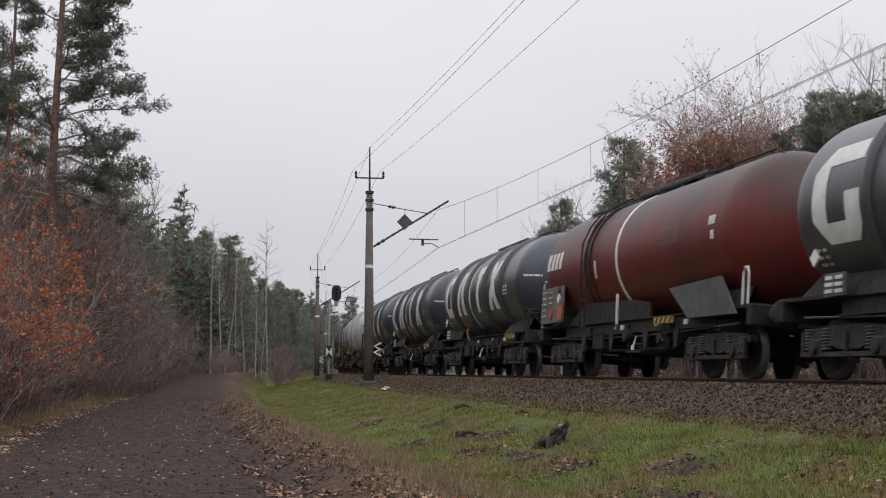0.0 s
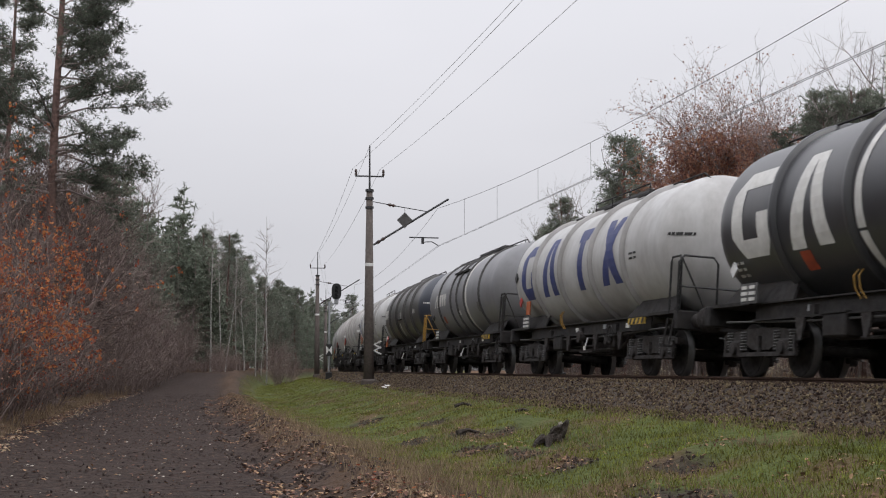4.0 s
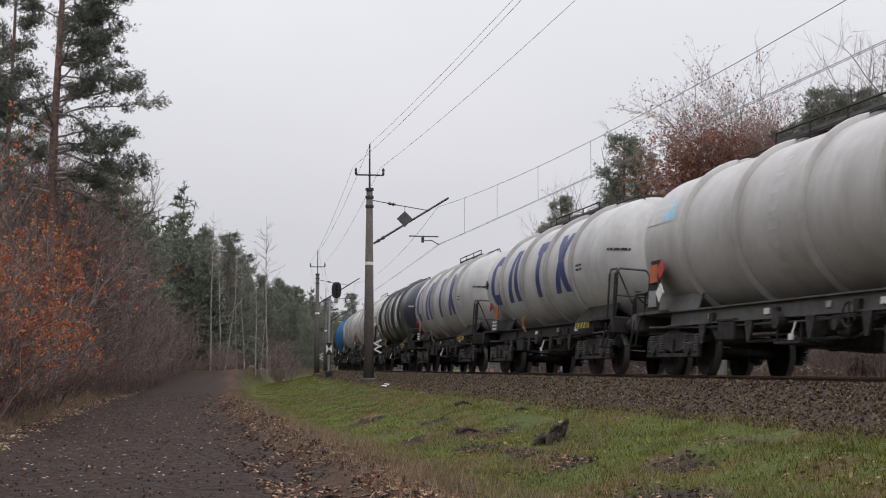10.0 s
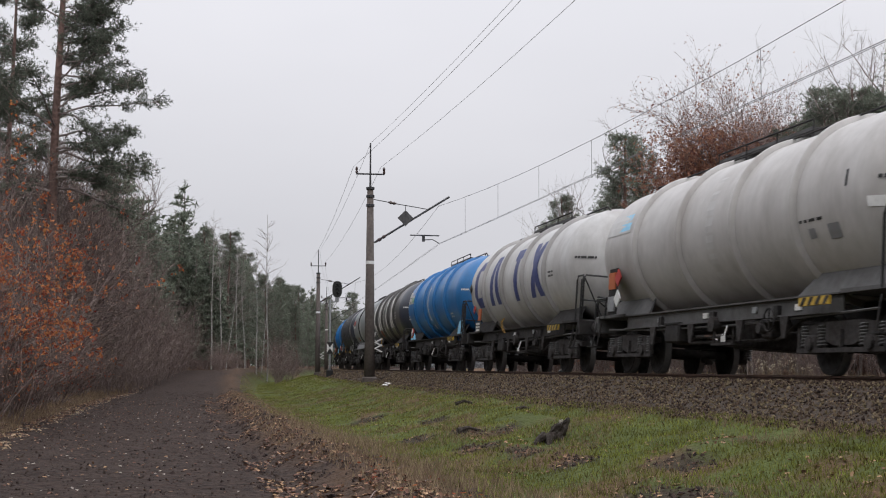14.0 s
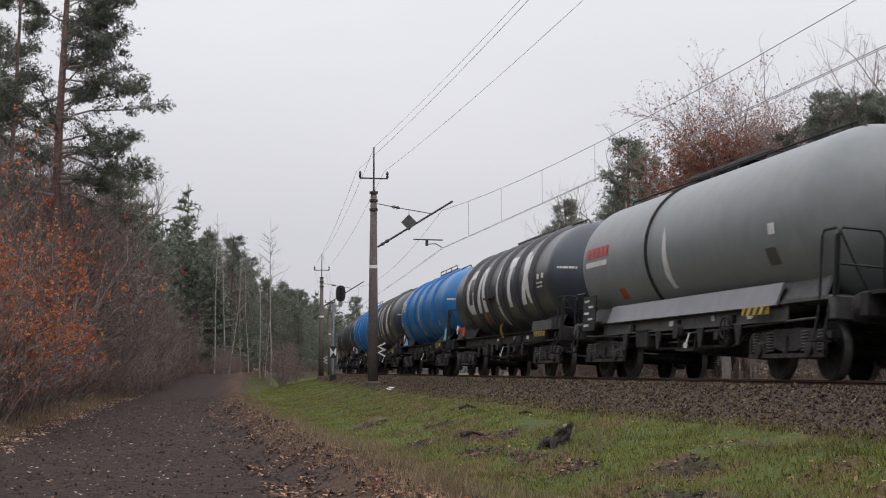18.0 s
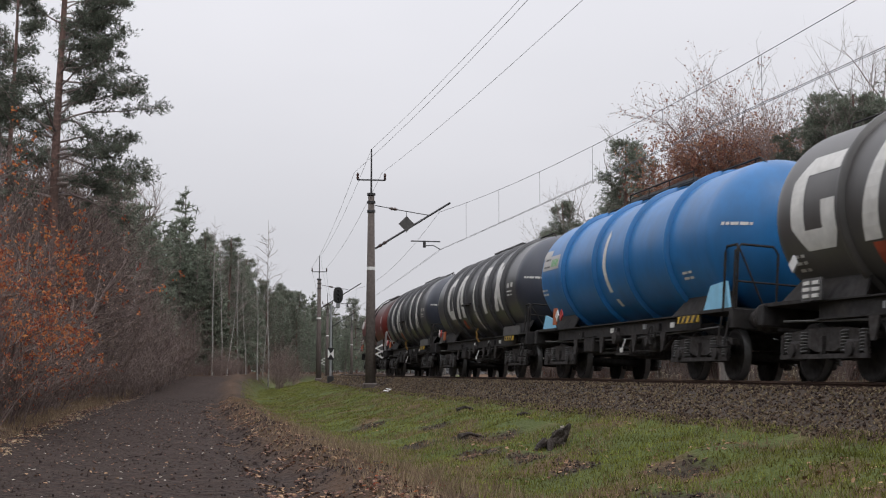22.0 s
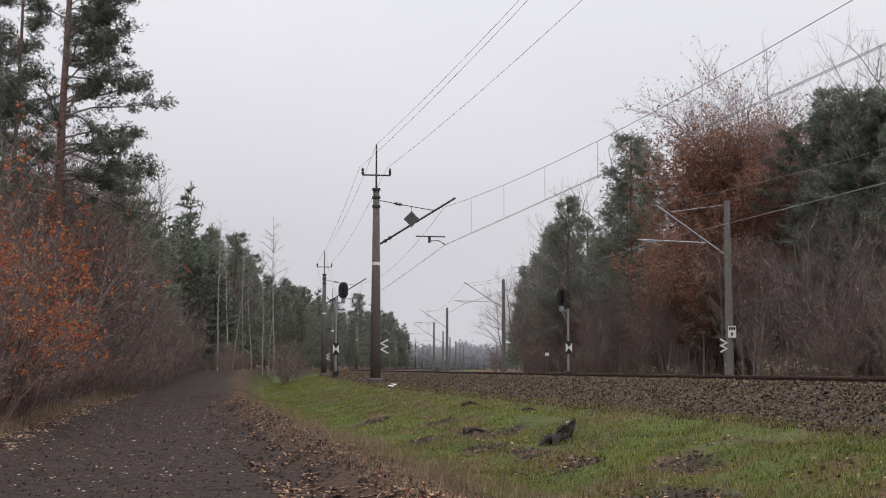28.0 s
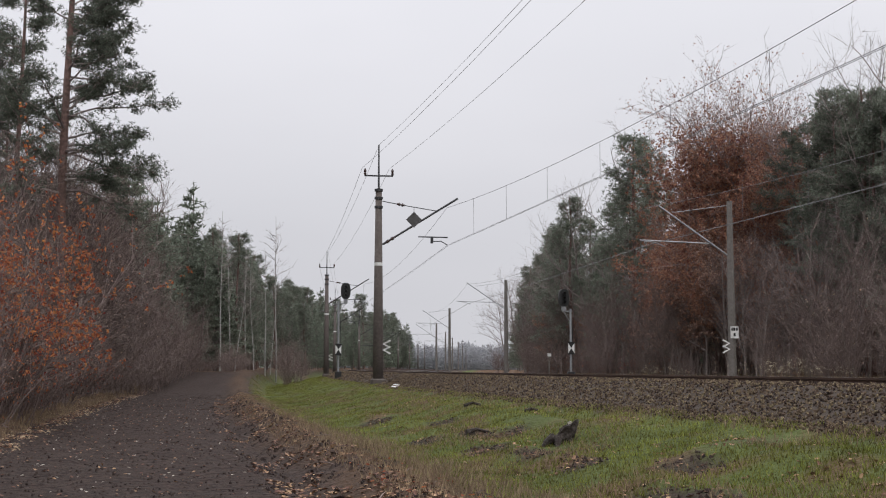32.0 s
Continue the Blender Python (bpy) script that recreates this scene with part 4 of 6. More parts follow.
    part("catwalk", join(deck, box(4.1, 0.03, 0.06, -0.1, -0.31, top + 0.15), box(4.1, 0.03, 0.06, -0.1, 0.31, top + 0.15),
                         *[box(0.05, 0.6, 0.24, x, 0, top + 0.04) for x in (-2.0, -0.8, 0.5, 1.8)]), M_FRAMEGREY, w)
    if kind in ("white", "blue"):
        rail = [tube([(-2.1, -0.33, top + 0.3), (1.9, -0.33, top + 0.3)], 0.018, 5)] + [tube([(x, -0.33, top), (x, -0.33, top + 0.31)], 0.015, 5) for x in (-2.1, -0.8, 0.5, 1.9)]
        part("catwalk_rail", join(*rail), M_FRAME, w)
    part("top_rail", join(tube([(-half + 1.2, -0.42, top + 0.03), (half - 1.0, -0.42, top + 0.03), (half - 0.7, -0.42, top - 0.12)], 0.02, 5),
                          *[tube([(x, -0.42, top - 0.12), (x, -0.42, top + 0.03)], 0.014, 4) for x in (-half + 1.2, -3.6, 3.4, half - 1.2)]), M_FRAME, w, "thin dark rail along the tank top")
    part("manhole_lid", shifted(lathe([(-0.06, 0.27), (0.1, 0.27), (0.12, 0.3), (0.16, 0.26), (0.18, 0.05)], 18, "z"), 0.6, 0.1, top), M_FRAME, w, smooth=True)
    return w


def ladder(w, x, mat=None):
    """A ladder bent over the tank's shoulder, from the solebar to the catwalk."""
    rungs = []
    for dx in (-0.2, 0.2):
        pts = [(x + dx, -1.52, 1.0), (x + dx, -1.56, 2.74)]
        pts += [(x + dx, -1.6 * math.cos(a), TANK_Z + 1.6 * math.sin(a)) for a in [radians(b) for b in (15, 30, 45, 60, 72)]]
        rungs.append(tube(pts, 0.022, 6))
    rungs += [tube([(x - 0.2, -1.53, z), (x + 0.2, -1.53, z)], 0.014, 5) for z in (1.1, 1.4, 1.7, 2.0, 2.3, 2.6)]
    part("ladder", join(*rungs), mat or M_FRAME, w)


def each(w, name, quads, mat, lift=0.009, steps=1, label="", half=TANK_H):
    for q in quads:
        part(name, decal([q], lift, half, steps), mat, w, label)


def end_number(w, mat, half=TANK_H):
    """The wagon's number, as bars on the front dish."""
    for x0, x1 in ((0.5, 0.45), (0.435, 0.385), (0.37, 0.28), (0.265, 0.19), (0.18, 0.16)):
        part("number_bar", decal([q4(half - x0, 2.74, half - x1, 2.795)], 0.008, half, 3), mat, w)


def bars(w, name, x, z, n, length, mat, gap=0.1, h=0.045, label=""):
    """Small unreadable lettering as bars."""
    for i in range(n):
        k, at = length * (1 - 0.25 * ((i * 7) % 3) / 2), 0.0
        for piece in (0.12, 0.12, 0.24, 0.2, 0.06) if n == 1 else (0.34, 0.24):
            piece = min(piece * length, k - at)
            if piece > 0.02:
                part(name, decal([q4(x + at, z - i * gap, x + at + piece, z - i * gap + h)], 0.008, steps=1), mat, w, label)
            at += piece + 0.06


def panel(w, name, x, z, sx, sz, mat, y=-1.42, label="", tilt=0.0):
    geo = moved(box(sx, 0.03, sz, 0, 0, 0), Matrix.Translation((x, y, z)) @ Matrix.Rotation(radians(tilt), 4, "Y"))
    return part(name, geo, mat, w, label)


def data_board(w, x, orange=True, y=-1.4):
    """A rectangular frame with the data board, the orange plate and the diamond placards."""
    panel(w, "data_board", x, 1.42, 0.55, 0.36, M_FRAMEGREY, y, "grey steel data board with pale bars")
    for i in range(3):
        panel(w, "data_line", x, 1.52 - 0.1 * i, 0.42 - 0.06 * i, 0.05, M_LETTER, y - 0.02)
    if orange:
        panel(w, "orange_plate", x + 0.52, 1.42, 0.4, 0.3, M_ORANGE, y, "orange hazard plate")


def placards(w, x, z, mats=None):
    for i, m in enumerate(mats or (M_SIGNRED, M_SIGN)):
        panel(w, "placard", x + 0.34 * i, z, 0.2, 0.2, m, -1.5 if z > 2.4 or z < 1.7 else -1.36, "diamond hazard placard", 45)


def end_rails(w, e, mat, half=TANK_H, tall=1.05):
    """Handrails of the shunter's platform at one end."""
    xe = e * (half + 0.1)
    part("handrail", rail_loop(xe - 0.55 * e, xe, -1.25, 1.2, 1.25 + tall), mat, w)
    top = 1.25 + tall
    part("handrail", tube([(xe, -1.3, 1.2), (xe, -1.3, top - 0.12), (xe, -1.2, top), (xe, -0.6, top), (xe, -0.5, top - 0.12), (xe, -0.5, 1.2)], 0.024, 6), mat, w)
    part("brace", tube([(xe, -1.24, top - 0.05), (xe, -0.7, 1.22)], 0.018, 6), mat, w)
    part("handrail", tube([(xe, -1.28, 1.7), (xe, 0.5, 1.7)], 0.02, 6), mat, w)
    part("step", join(box(0.36, 0.25, 0.03, xe - 0.3 * e, -1.38, 0.55), tube([(xe - 0.14 * e, -1.3, 1.1), (xe - 0.14 * e, -1.38, 0.55)], 0.02, 5), tube([(xe - 0.46 * e, -1.3, 1.1), (xe - 0.46 * e, -1.38, 0.55)], 0.02, 5)), M_FRAME, w)


def chevron_handle(w, x, label="yellow and black striped brake bar"):
    base = part("brake_bar", box(0.95, 0.05, 0.13, x, -1.36, 1.09), M_YELLOW, w, label)
    for i in range(4):
        v, f = prism([(x - 0.42 + 0.24 * i, 1.03), (x - 0.32 + 0.24 * i, 1.03), (x - 0.22 + 0.24 * i, 1.15), (x - 0.32 + 0.24 * i, 1.15)], -1.392, -1.386)
        part("stripe", (v, f), M_SIGNBLACK, base)


def hoses(w, x, mat):
    for i in range(2):
        part("hose", tube([(x + 0.14 * i, -1.42, 1.5), (x + 0.14 * i - 0.03, -1.47, 1.4), (x + 0.14 * i - 0.02, -1.45, 1.22), (x + 0.14 * i + 0.04, -1.38, 1.08)], 0.014, 6), mat, w, "ochre rubber hose")


RIBS = (-3.53, -1.15, 1.33, 3.62)
LONG_RIBS = (-4.6, -2.75, -0.92, 0.92, 2.75, 4.6)


def marks(w, mat, label, strip=True, at=(-5.15, -3.13, -0.95, -0.1, 1.79), half=TANK_H):
    """The house marks, at these places along the flank."""
    for name, fn, x in zip(("hook_mark", "wedge_mark", "strip_mark", "slab_mark", "bar_mark"), (mark_hook, mark_wedge, mark_strip, mark_slab, mark_bars), at):
        if name == "bar_mark":
            for i, q in enumerate(fn(x)):
                part(name, decal([q], 0.006 + 0.004 * i, half), mat, w, label)
        elif name != "strip_mark" or strip:
            part(name, decal(fn(x), 0.006, half), mat, w, label)


def saddle_board(w, x):
    """The pale stencilled data panel on the saddle under the rear of the tank, with its lines."""
    panel(w, "data_board", x, 1.36, 0.62, 0.34, M_FRAMEGREY, -1.36, "grey steel data panel with pale lines")
    for i in range(3):
        for k in (-0.15, 0.14):
            panel(w, "data_line", x + k, 1.46 - 0.1 * i, 0.22 - 0.03 * ((i + 1) % 2), 0.055, M_LETTER, -1.38)


def black_wagon(shell=None, label="black tank wagon, tall white marks, front end tinted for reflection"):
    w = wagon("black", shell or M_BLACK, M_ENDTINT, RIBS, label)
    marks(w, M_LETTER, "tall white painted mark on the flank")
    end_number(w, M_LETTER)
    bars(w, "data_bar", 3.85, 2.42, 2, 0.8, M_LETTER)
    part("notice_patch", decal([q4(3.95, 2.52, 4.1, 2.6)], 0.008, steps=2), M_LETTER, w)
    part("notice_patch", decal([q4(4.25, 2.52, 4.38, 2.6)], 0.008, steps=2), M_LETTER, w)
    bars(w, "notice_bar", -5.35, 1.9, 3, 0.5, M_LETTER)
    saddle_board(w, -4.55)
    part("hazard_square", decal([q4(-2.95, 1.66, -2.6, 1.94)], 0.009, steps=2), M_FADED, w, "faded red-orange square")
    hoses(w, -0.9, M_OCHRE)
    placards(w, -5.2, 1.8, (M_SIGN,))
    chevron_handle(w, 4.75)
    end_rails(w, 1, M_FRAME, tall=0.55)
    return w


def long_black_wagon():
    """A longer sister with six hoops."""
    w = wagon("black", M_BLACK, M_ENDTINT, LONG_RIBS, "long black tank wagon, six hoops, tall white marks, reflection-tinted front", half=LONG_H)
    marks(w, M_LETTER, "tall white painted mark on the flank", True, (-4.3, -2.72, 0.22, 1.4, 3.12), LONG_H)
    end_number(w, M_LETTER, LONG_H)
    bars(w, "data_bar", 5.05, 2.42, 2, 0.9, M_LETTER)
    part("notice_patch", decal([q4(5.1, 2.55, 5.35, 2.68)], 0.008, LONG_H, 2), M_LETTER, w)
    part("notice_patch", decal([q4(5.55, 2.55, 5.8, 2.68)], 0.008, LONG_H, 2), M_LETTER, w)
    part("cleat", box(1.2, 0.1, 0.05, -0.75, -1.48, 2.35), M_FRAME, w, "narrow dark step on the flank")
    part("hazard_square", decal([q4(-2.2, 1.62, -1.85, 1.9)], 0.009, LONG_H, 2), M_FADED, w, "faded red-orange square")
    part("gusset", prism([(-6.3, 1.2), (-5.5, 1.2), (-5.7, 1.55), (-6.0, 1.62)], -1.3, -1.26), M_FRAMEGREY, w)
    placards(w, -5.35, 1.5, (M_SIGN, M_SIGNRED))
    panel(w, "orange_plate", -4.7, 1.42, 0.4, 0.3, M_ORANGE, -1.42, "orange hazard plate")
    part("grey_skirt", box(2.0, 0.04, 0.26, 5.2, -1.27, 1.32), M_FRAMEGREY, w, "pale grey side plate below the tank")
    hoses(w, 1.1, M_OCHRE)
    chevron_handle(w, 5.3)
    end_rails(w, 1, M_FRAME, half=LONG_H, tall=0.75)
    return w


def white_marked_wagon():
    w = wagon("white", M_WHITE, None, RIBS, "dirty white tank wagon with tall blue house marks", rib_mat=M_HOOP)
    marks(w, M_LETTER_BLUE, "tall blue painted mark on the flank", False, (-4.95, -2.96, -0.95, 0.02, 1.92))
    end_number(w, M_SIGNBLACK)
    bars(w, "data_bar", 3.95, 2.5, 2, 0.7, M_SIGNBLACK)
    placards(w, -5.42, 2.62, (M_SIGNBLACK,))
    panel(w, "placard", -5.3, 1.95, 0.2, 0.2, M_SIGNRED, -1.36, "red diamond hazard placard", 45)
    panel(w, "orange_plate", -4.45, 1.75, 0.36, 0.36, M_ORANGE, -1.36, "orange hazard plate")
    saddle_board(w, -4.55)
    hoses(w, -0.9, M_OCHRE)
    chevron_handle(w, 4.4)
    end_rails(w, 1, M_SIGNBLACK)
    return w


def white_plain_wagon():
    w = wagon("white", M_CREAM, None, RIBS, "cream-white tank wagon with a pale blue company board", frame_mat=M_FRAMEGREY)
    part("gauge_band", decal([q4(0.1, 1.45, 0.42, 3.8)], 0.006), M_WHITE, w, "cleaner white vertical band")
    part("company_board", decal([q4(-5.5, 2.95, -4.05, 3.42)], 0.006, steps=3), M_WHITE, w, "white painted company board")
    part("company_stripe", decal([q4(-5.45, 3.0, -4.1, 3.17)], 0.009, steps=2), M_SKYBLUE, w, "pale blue stripe of the board")
    each(w, "company_bar", [q4(-5.4 + 0.21 * i, 3.23, -5.26 + 0.21 * i, 3.37) for i in range(6)], M_SKYBLUE, steps=1)
    part("letter_bar", decal([q4(5.2, 2.7, 5.27, 2.95)], 0.008, steps=2), M_SIGNBLACK, w)
    end_number(w, M_SIGNBLACK)
    part("notice_patch", decal([q4(5.75, 2.35, 6.0, 2.5)], 0.008, steps=2), M_SIGN, w)
    bars(w, "data_bar", 3.75, 2.3, 1, 0.8, M_SIGNBLACK)
    part("notice_patch", decal([q4(4.0, 2.05, 4.2, 2.2)], 0.008, steps=2), M_GREY, w)
    part("notice_patch", decal([q4(4.6, 2.0, 4.95, 2.22)], 0.008, steps=2), M_GREY, w)
    panel(w, "placard_frame", -4.9, 1.72, 0.5, 1.0, M_FRAME, -1.45, "rusty frame that holds the hazard plates")
    panel(w, "orange_plate", -4.9, 1.95, 0.4, 0.36, M_ORANGE, -1.48, "orange hazard plate")
    panel(w, "data_line", -4.9, 1.45, 0.42, 0.32, M_GALV, -1.48)
    panel(w, "placard", -4.5, 2.0, 0.27, 0.27, M_SIGNRED, -1.49, "red diamond hazard placard", 45)
    panel(w, "placard", -4.5, 1.55, 0.27, 0.27, M_SIGN, -1.49, "white diamond hazard placard", 45)
    chevron_handle(w, 4.2)
    end_rails(w, 1, M_SIGNBLACK, tall=1.1)
    end_rails(w, -1, M_SIGNBLACK, tall=0.4)
    return w


def blue_wagon():
    w = wagon("blue", M_BLUE, None, (-3.47, -0.98, 1.22, 3.62), "glossy blue tank wagon with a small cream company board")
    part("company_board", decal([q4(-5.45, 2.72, -4.05, 3.08), q4(-5.5, 3.04, -4.9, 3.25)], 0.006, steps=3), M_CREAM, w, "cream painted company board")
    each(w, "company_bar", [q4(-5.3 + 0.17 * i, 2.78, -5.18 + 0.17 * i, 3.02) for i in range(3)], M_SIGNBLACK, steps=1)
    each(w, "company_bar", [q4(-4.72 + 0.12 * i, 2.79, -4.64 + 0.12 * i, 2.98) for i in range(5)], M_GREEN, steps=1)
    part("strip_mark", decal([((-0.2, 1.6), (0.0, 1.6), (-0.05, 1.75), (-0.25, 1.75)), ((-0.36, 1.9), (-0.16, 1.9), (-0.24, 2.45), (-0.46, 2.45)), ((-0.46, 2.45), (-0.24, 2.45), (-0.18, 3.15), (-0.34, 3.3))]), M_LETTER, w, "thin cream strip on the flank")
    end_number(w, M_LETTER)
    bars(w, "notice_bar", -5.5, 2.2, 2, 0.6, M_LETTER)
    bars(w, "data_bar", 4.1, 1.98, 2, 0.7, M_LETTER)
    placards(w, -3.75, 1.5, (M_SIGN, M_SIGNRED))
    panel(w, "orange_plate", -4.2, 1.5, 0.3, 0.42, M_ORANGE, -1.42, "orange hazard plate")
    part("blue_gusset", prism([(4.9, 1.22), (6.1, 1.22), (5.9, 1.75), (5.2, 1.7)], -1.2, -1.15), M_SKYBLUE, w, "pale blue steel gusset under the tank end")
    part("blue_gusset", prism([(-6.1, 1.22), (-4.9, 1.22), (-5.2, 1.5), (-5.9, 1.62)], -1.2, -1.15), M_SKYBLUE, w, "pale blue steel gusset under the tank end")
    chevron_handle(w, 4.6)
    end_rails(w, 1, M_FRAME, tall=1.1)
    return w


def red_base(label, band, strap, notices):
    """Oxide red wagon with a big data board at its rear end and a grey skirt under its front half."""
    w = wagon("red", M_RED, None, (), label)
    each(w, "mark_bar", [q4(-5.6 + 0.33 * i, 2.62, -5.36 + 0.33 * i, 3.04, 0.05) for i in range(4)], M_LETTER, steps=2, label="small white house mark as bars")
    part("white_band", ring(band, 0.18, 0.012, a0=-0.95, a1=1.15), M_LETTER, w, "white painted band round the barrel", True)
    for x in (strap, strap + 0.36):
        part("strap", ring(x, 0.06, 0.035), M_FRAME, w, "dark steel strap", True)
    board = panel(w, "data_board", -5.05, 1.74, 1.95, 0.9, M_BOARD, -1.44, "brown-grey data board with pale bars and placards")
    for i in range(5):
        panel(board, "data_line", -5.72, 2.08 - 0.15 * i, 0.36 - 0.07 * (i % 2), 0.05, M_HOOP, -1.465)
    for i in range(3):
        panel(board, "data_line", -5.15, 2.06 - 0.13 * i, 0.34, 0.04, M_HOOP, -1.465)
    panel(board, "placard", -4.45, 1.88, 0.2, 0.2, M_SIGN, -1.466, "white diamond hazard placard", 45)
    panel(board, "placard", -4.45, 2.08, 0.14, 0.14, M_SIGNBLACK, -1.47, "black diamond hazard placard", 45)
    panel(board, "placard", -5.1, 1.5, 0.2, 0.2, M_SIGNRED, -1.466, "red diamond hazard placard", 45)
    panel(board, "orange_plate", -4.3, 1.52, 0.36, 0.34, M_ORANGE, -1.466, "orange hazard plate")
    part("dark_skirt", prism([(-4.4, 1.2), (1.4, 1.2), (1.4, 1.5), (0.4, 1.62), (-3.0, 1.7)], -1.2, -1.16), M_FRAME, w)
    part("grey_skirt", prism([(3.85, 1.08), (6.0, 1.08), (5.3, 1.78), (2.8, 1.7)], -1.36, -1.32), M_FRAMEGREY, w, "grey trapezoid skirt plate below the barrel")
    part("patch", decal([q4(2.4, 2.55, 3.4, 3.0)], 0.006, steps=3), M_REDWORN, w, "duller repaint patch on the flank")
    for x, z, a, b in notices:
        part("notice_patch", decal([q4(x, z, x + a, z + b)], 0.008, steps=2), M_LETTER, w)
    part("support_post", tube([(band + 0.1, -1.42, 1.75), (band + 0.15, -1.42, 1.1), (band, -1.4, 1.0)], 0.035, 6), M_LETTER, w, "pale vertical post below the band")
    chevron_handle(w, 2.6)
    ladder(w, strap + 0.18)
    return w


def red_wagon():
    w = red_base("oxide red tank wagon, dull and sooty along the top", -0.19, -2.4, ((4.9, 2.72, 0.3, 0.16), (5.0, 2.45, 0.16, 0.16), (-1.75, 2.2, 0.14, 0.4)))
    part("board_post", tube([(-6.05, -1.4, 1.2), (-6.05, -1.4, 2.3), (-5.95, -1.4, 2.4)], 0.03, 6), M_LETTER, w, "white handrail beside the board")
    part("handrail", rail_loop(6.28, 6.5, -1.36, 1.22, 1.85), M_LETTER, w, "white tubular handrail")
    return w


def last_red_wagon():
    w = red_base("oxide red tank wagon, last of the train, sooty along the top", -0.66, 1.2, ((5.05, 2.6, 0.3, 0.3), (5.1, 2.25, 0.18, 0.18), (2.15, 2.15, 0.12, 0.5)))
    part("worn_patch", decal([q4(-5.2, 2.2, -2.1, 3.0)], 0.005), M_REDWORN, w, "duller repaint patch on the flank")
    end_rails(w, 1, M_HOOP, tall=0.9)
    return w


def grey_wagon():
    w = wagon("grey", M_GREY, None, (), "matt grey tank wagon with a white company mark")
    for x in (-3.48, -1.17, -0.06, 1.22, 3.66):
        part("hoop", ring(x, 0.08, 0.06), M_FRAMEGREY, w, "dark hoop round the barrel", True)
    part("company_mark", decal([((-4.45, 2.36), (-4.25, 2.36), (-4.05, 2.62), (-4.12, 2.82)), ((-4.0, 2.36), (-3.8, 2.36), (-3.9, 2.82), (-4.08, 2.82))], 0.008, steps=2), M_LETTER, w, "white arrow-like company mark")
    each(w, "company_bar", [((-3.42 + 0.44 * i, 2.38), (-3.12 + 0.44 * i, 2.38), (-3.06 + 0.44 * i, 2.8), (-3.42 + 0.44 * i, 2.8)) for i in range(3)], M_LETTER, steps=2)
    part("cleat", box(2.5, 0.14, 0.06, -0.25, -1.26, 3.46), M_FRAME, w, "long dark step plate high on the flank")
    part("white_band", ring(1.42, 0.26, 0.012, a0=-1.0, a1=1.2), M_LETTER, w, "whitish band round the barrel", True)
    part("notice_patch", decal([q4(-0.05, 1.95, 0.25, 2.1)], 0.008, steps=2), M_LETTER, w)
    placards(w, -5.3, 2.05, (M_SIGNBLACK, M_SIGNBLACK))
    part("hazard_square", decal([q4(-3.15, 1.78, -2.8, 2.02)], 0.009, steps=2), M_FADED, w, "faded red-orange square")
    part("dark_patch", decal([q4(3.1, 1.95, 3.7, 2.25)], 0.008, steps=3), M_GREYBLACK, w, "dark square patch")
    saddle_board(w, -3.9)
    chevron_handle(w, 4.6)
    end_rails(w, 1, M_FRAME, tall=1.1)
    return w


def silver_wagon():
    w = wagon("silver", M_SILVER, None, (), "light grey smooth tank wagon with a red company board", frame_mat=M_FRAMEGREY)
    part("strap", ring(-1.26, 0.09, 0.05), M_FRAME, w, "dark steel strap", True)
    each(w, "company_bar", [q4(-5.3 + 0.32 * i, 2.68, -5.06 + 0.32 * i, 2.92, 0.02) for i in range(5)], M_SIGNRED, steps=2, label="red company lettering as bars")
    part("company_stripe", decal([q4(-5.3, 2.48, -3.8, 2.6)], 0.008, steps=1), M_LETTER, w)
    part("strip_mark", decal([((-0.3, 1.75), (-0.1, 1.75), (-0.15, 2.0), (-0.42, 2.0)), ((-0.42, 2.0), (-0.12, 2.0), (-0.14, 2.7), (-0.3, 2.95))]), M_LETTER, w, "thin white strip on the flank")
    part("notice_patch", decal([q4(4.45, 2.32, 4.7, 2.5)], 0.008, steps=2), M_SIGN, w)
    part("dark_patch", decal([q4(4.2, 1.85, 4.6, 2.12)], 0.008, steps=2), M_GREYBLACK, w, "dark square patch")
    part("hazard_square", decal([q4(-3.4, 1.7, -3.0, 1.92)], 0.009, steps=2), M_FADED, w, "faded red-orange square")
    board = panel(w, "data_board", -4.9, 1.42, 0.9, 0.8, M_SIGNBLACK, -1.45, "black data board with pale bars")
    for i in range(5):
        panel(board, "data_line", -5.05 + 0.3 * (i % 2), 1.7 - 0.14 * i, 0.3, 0.05, M_LETTER, -1.47)
    part("grey_skirt", moved(box(8.6, 0.04, 0.4, 0, 0, 0), Matrix.Translation((0.2, -1.2, 1.36)) @ Matrix.Rotation(radians(-18), 4, "X")), M_GREY, w, "long pale grey side sill")
    chevron_handle(w, 3.9)
    end_rails(w, 1, M_SIGNBLACK, tall=1.0)
    end_rails(w, -1, M_SIGNBLACK, tall=0.7)
    return w


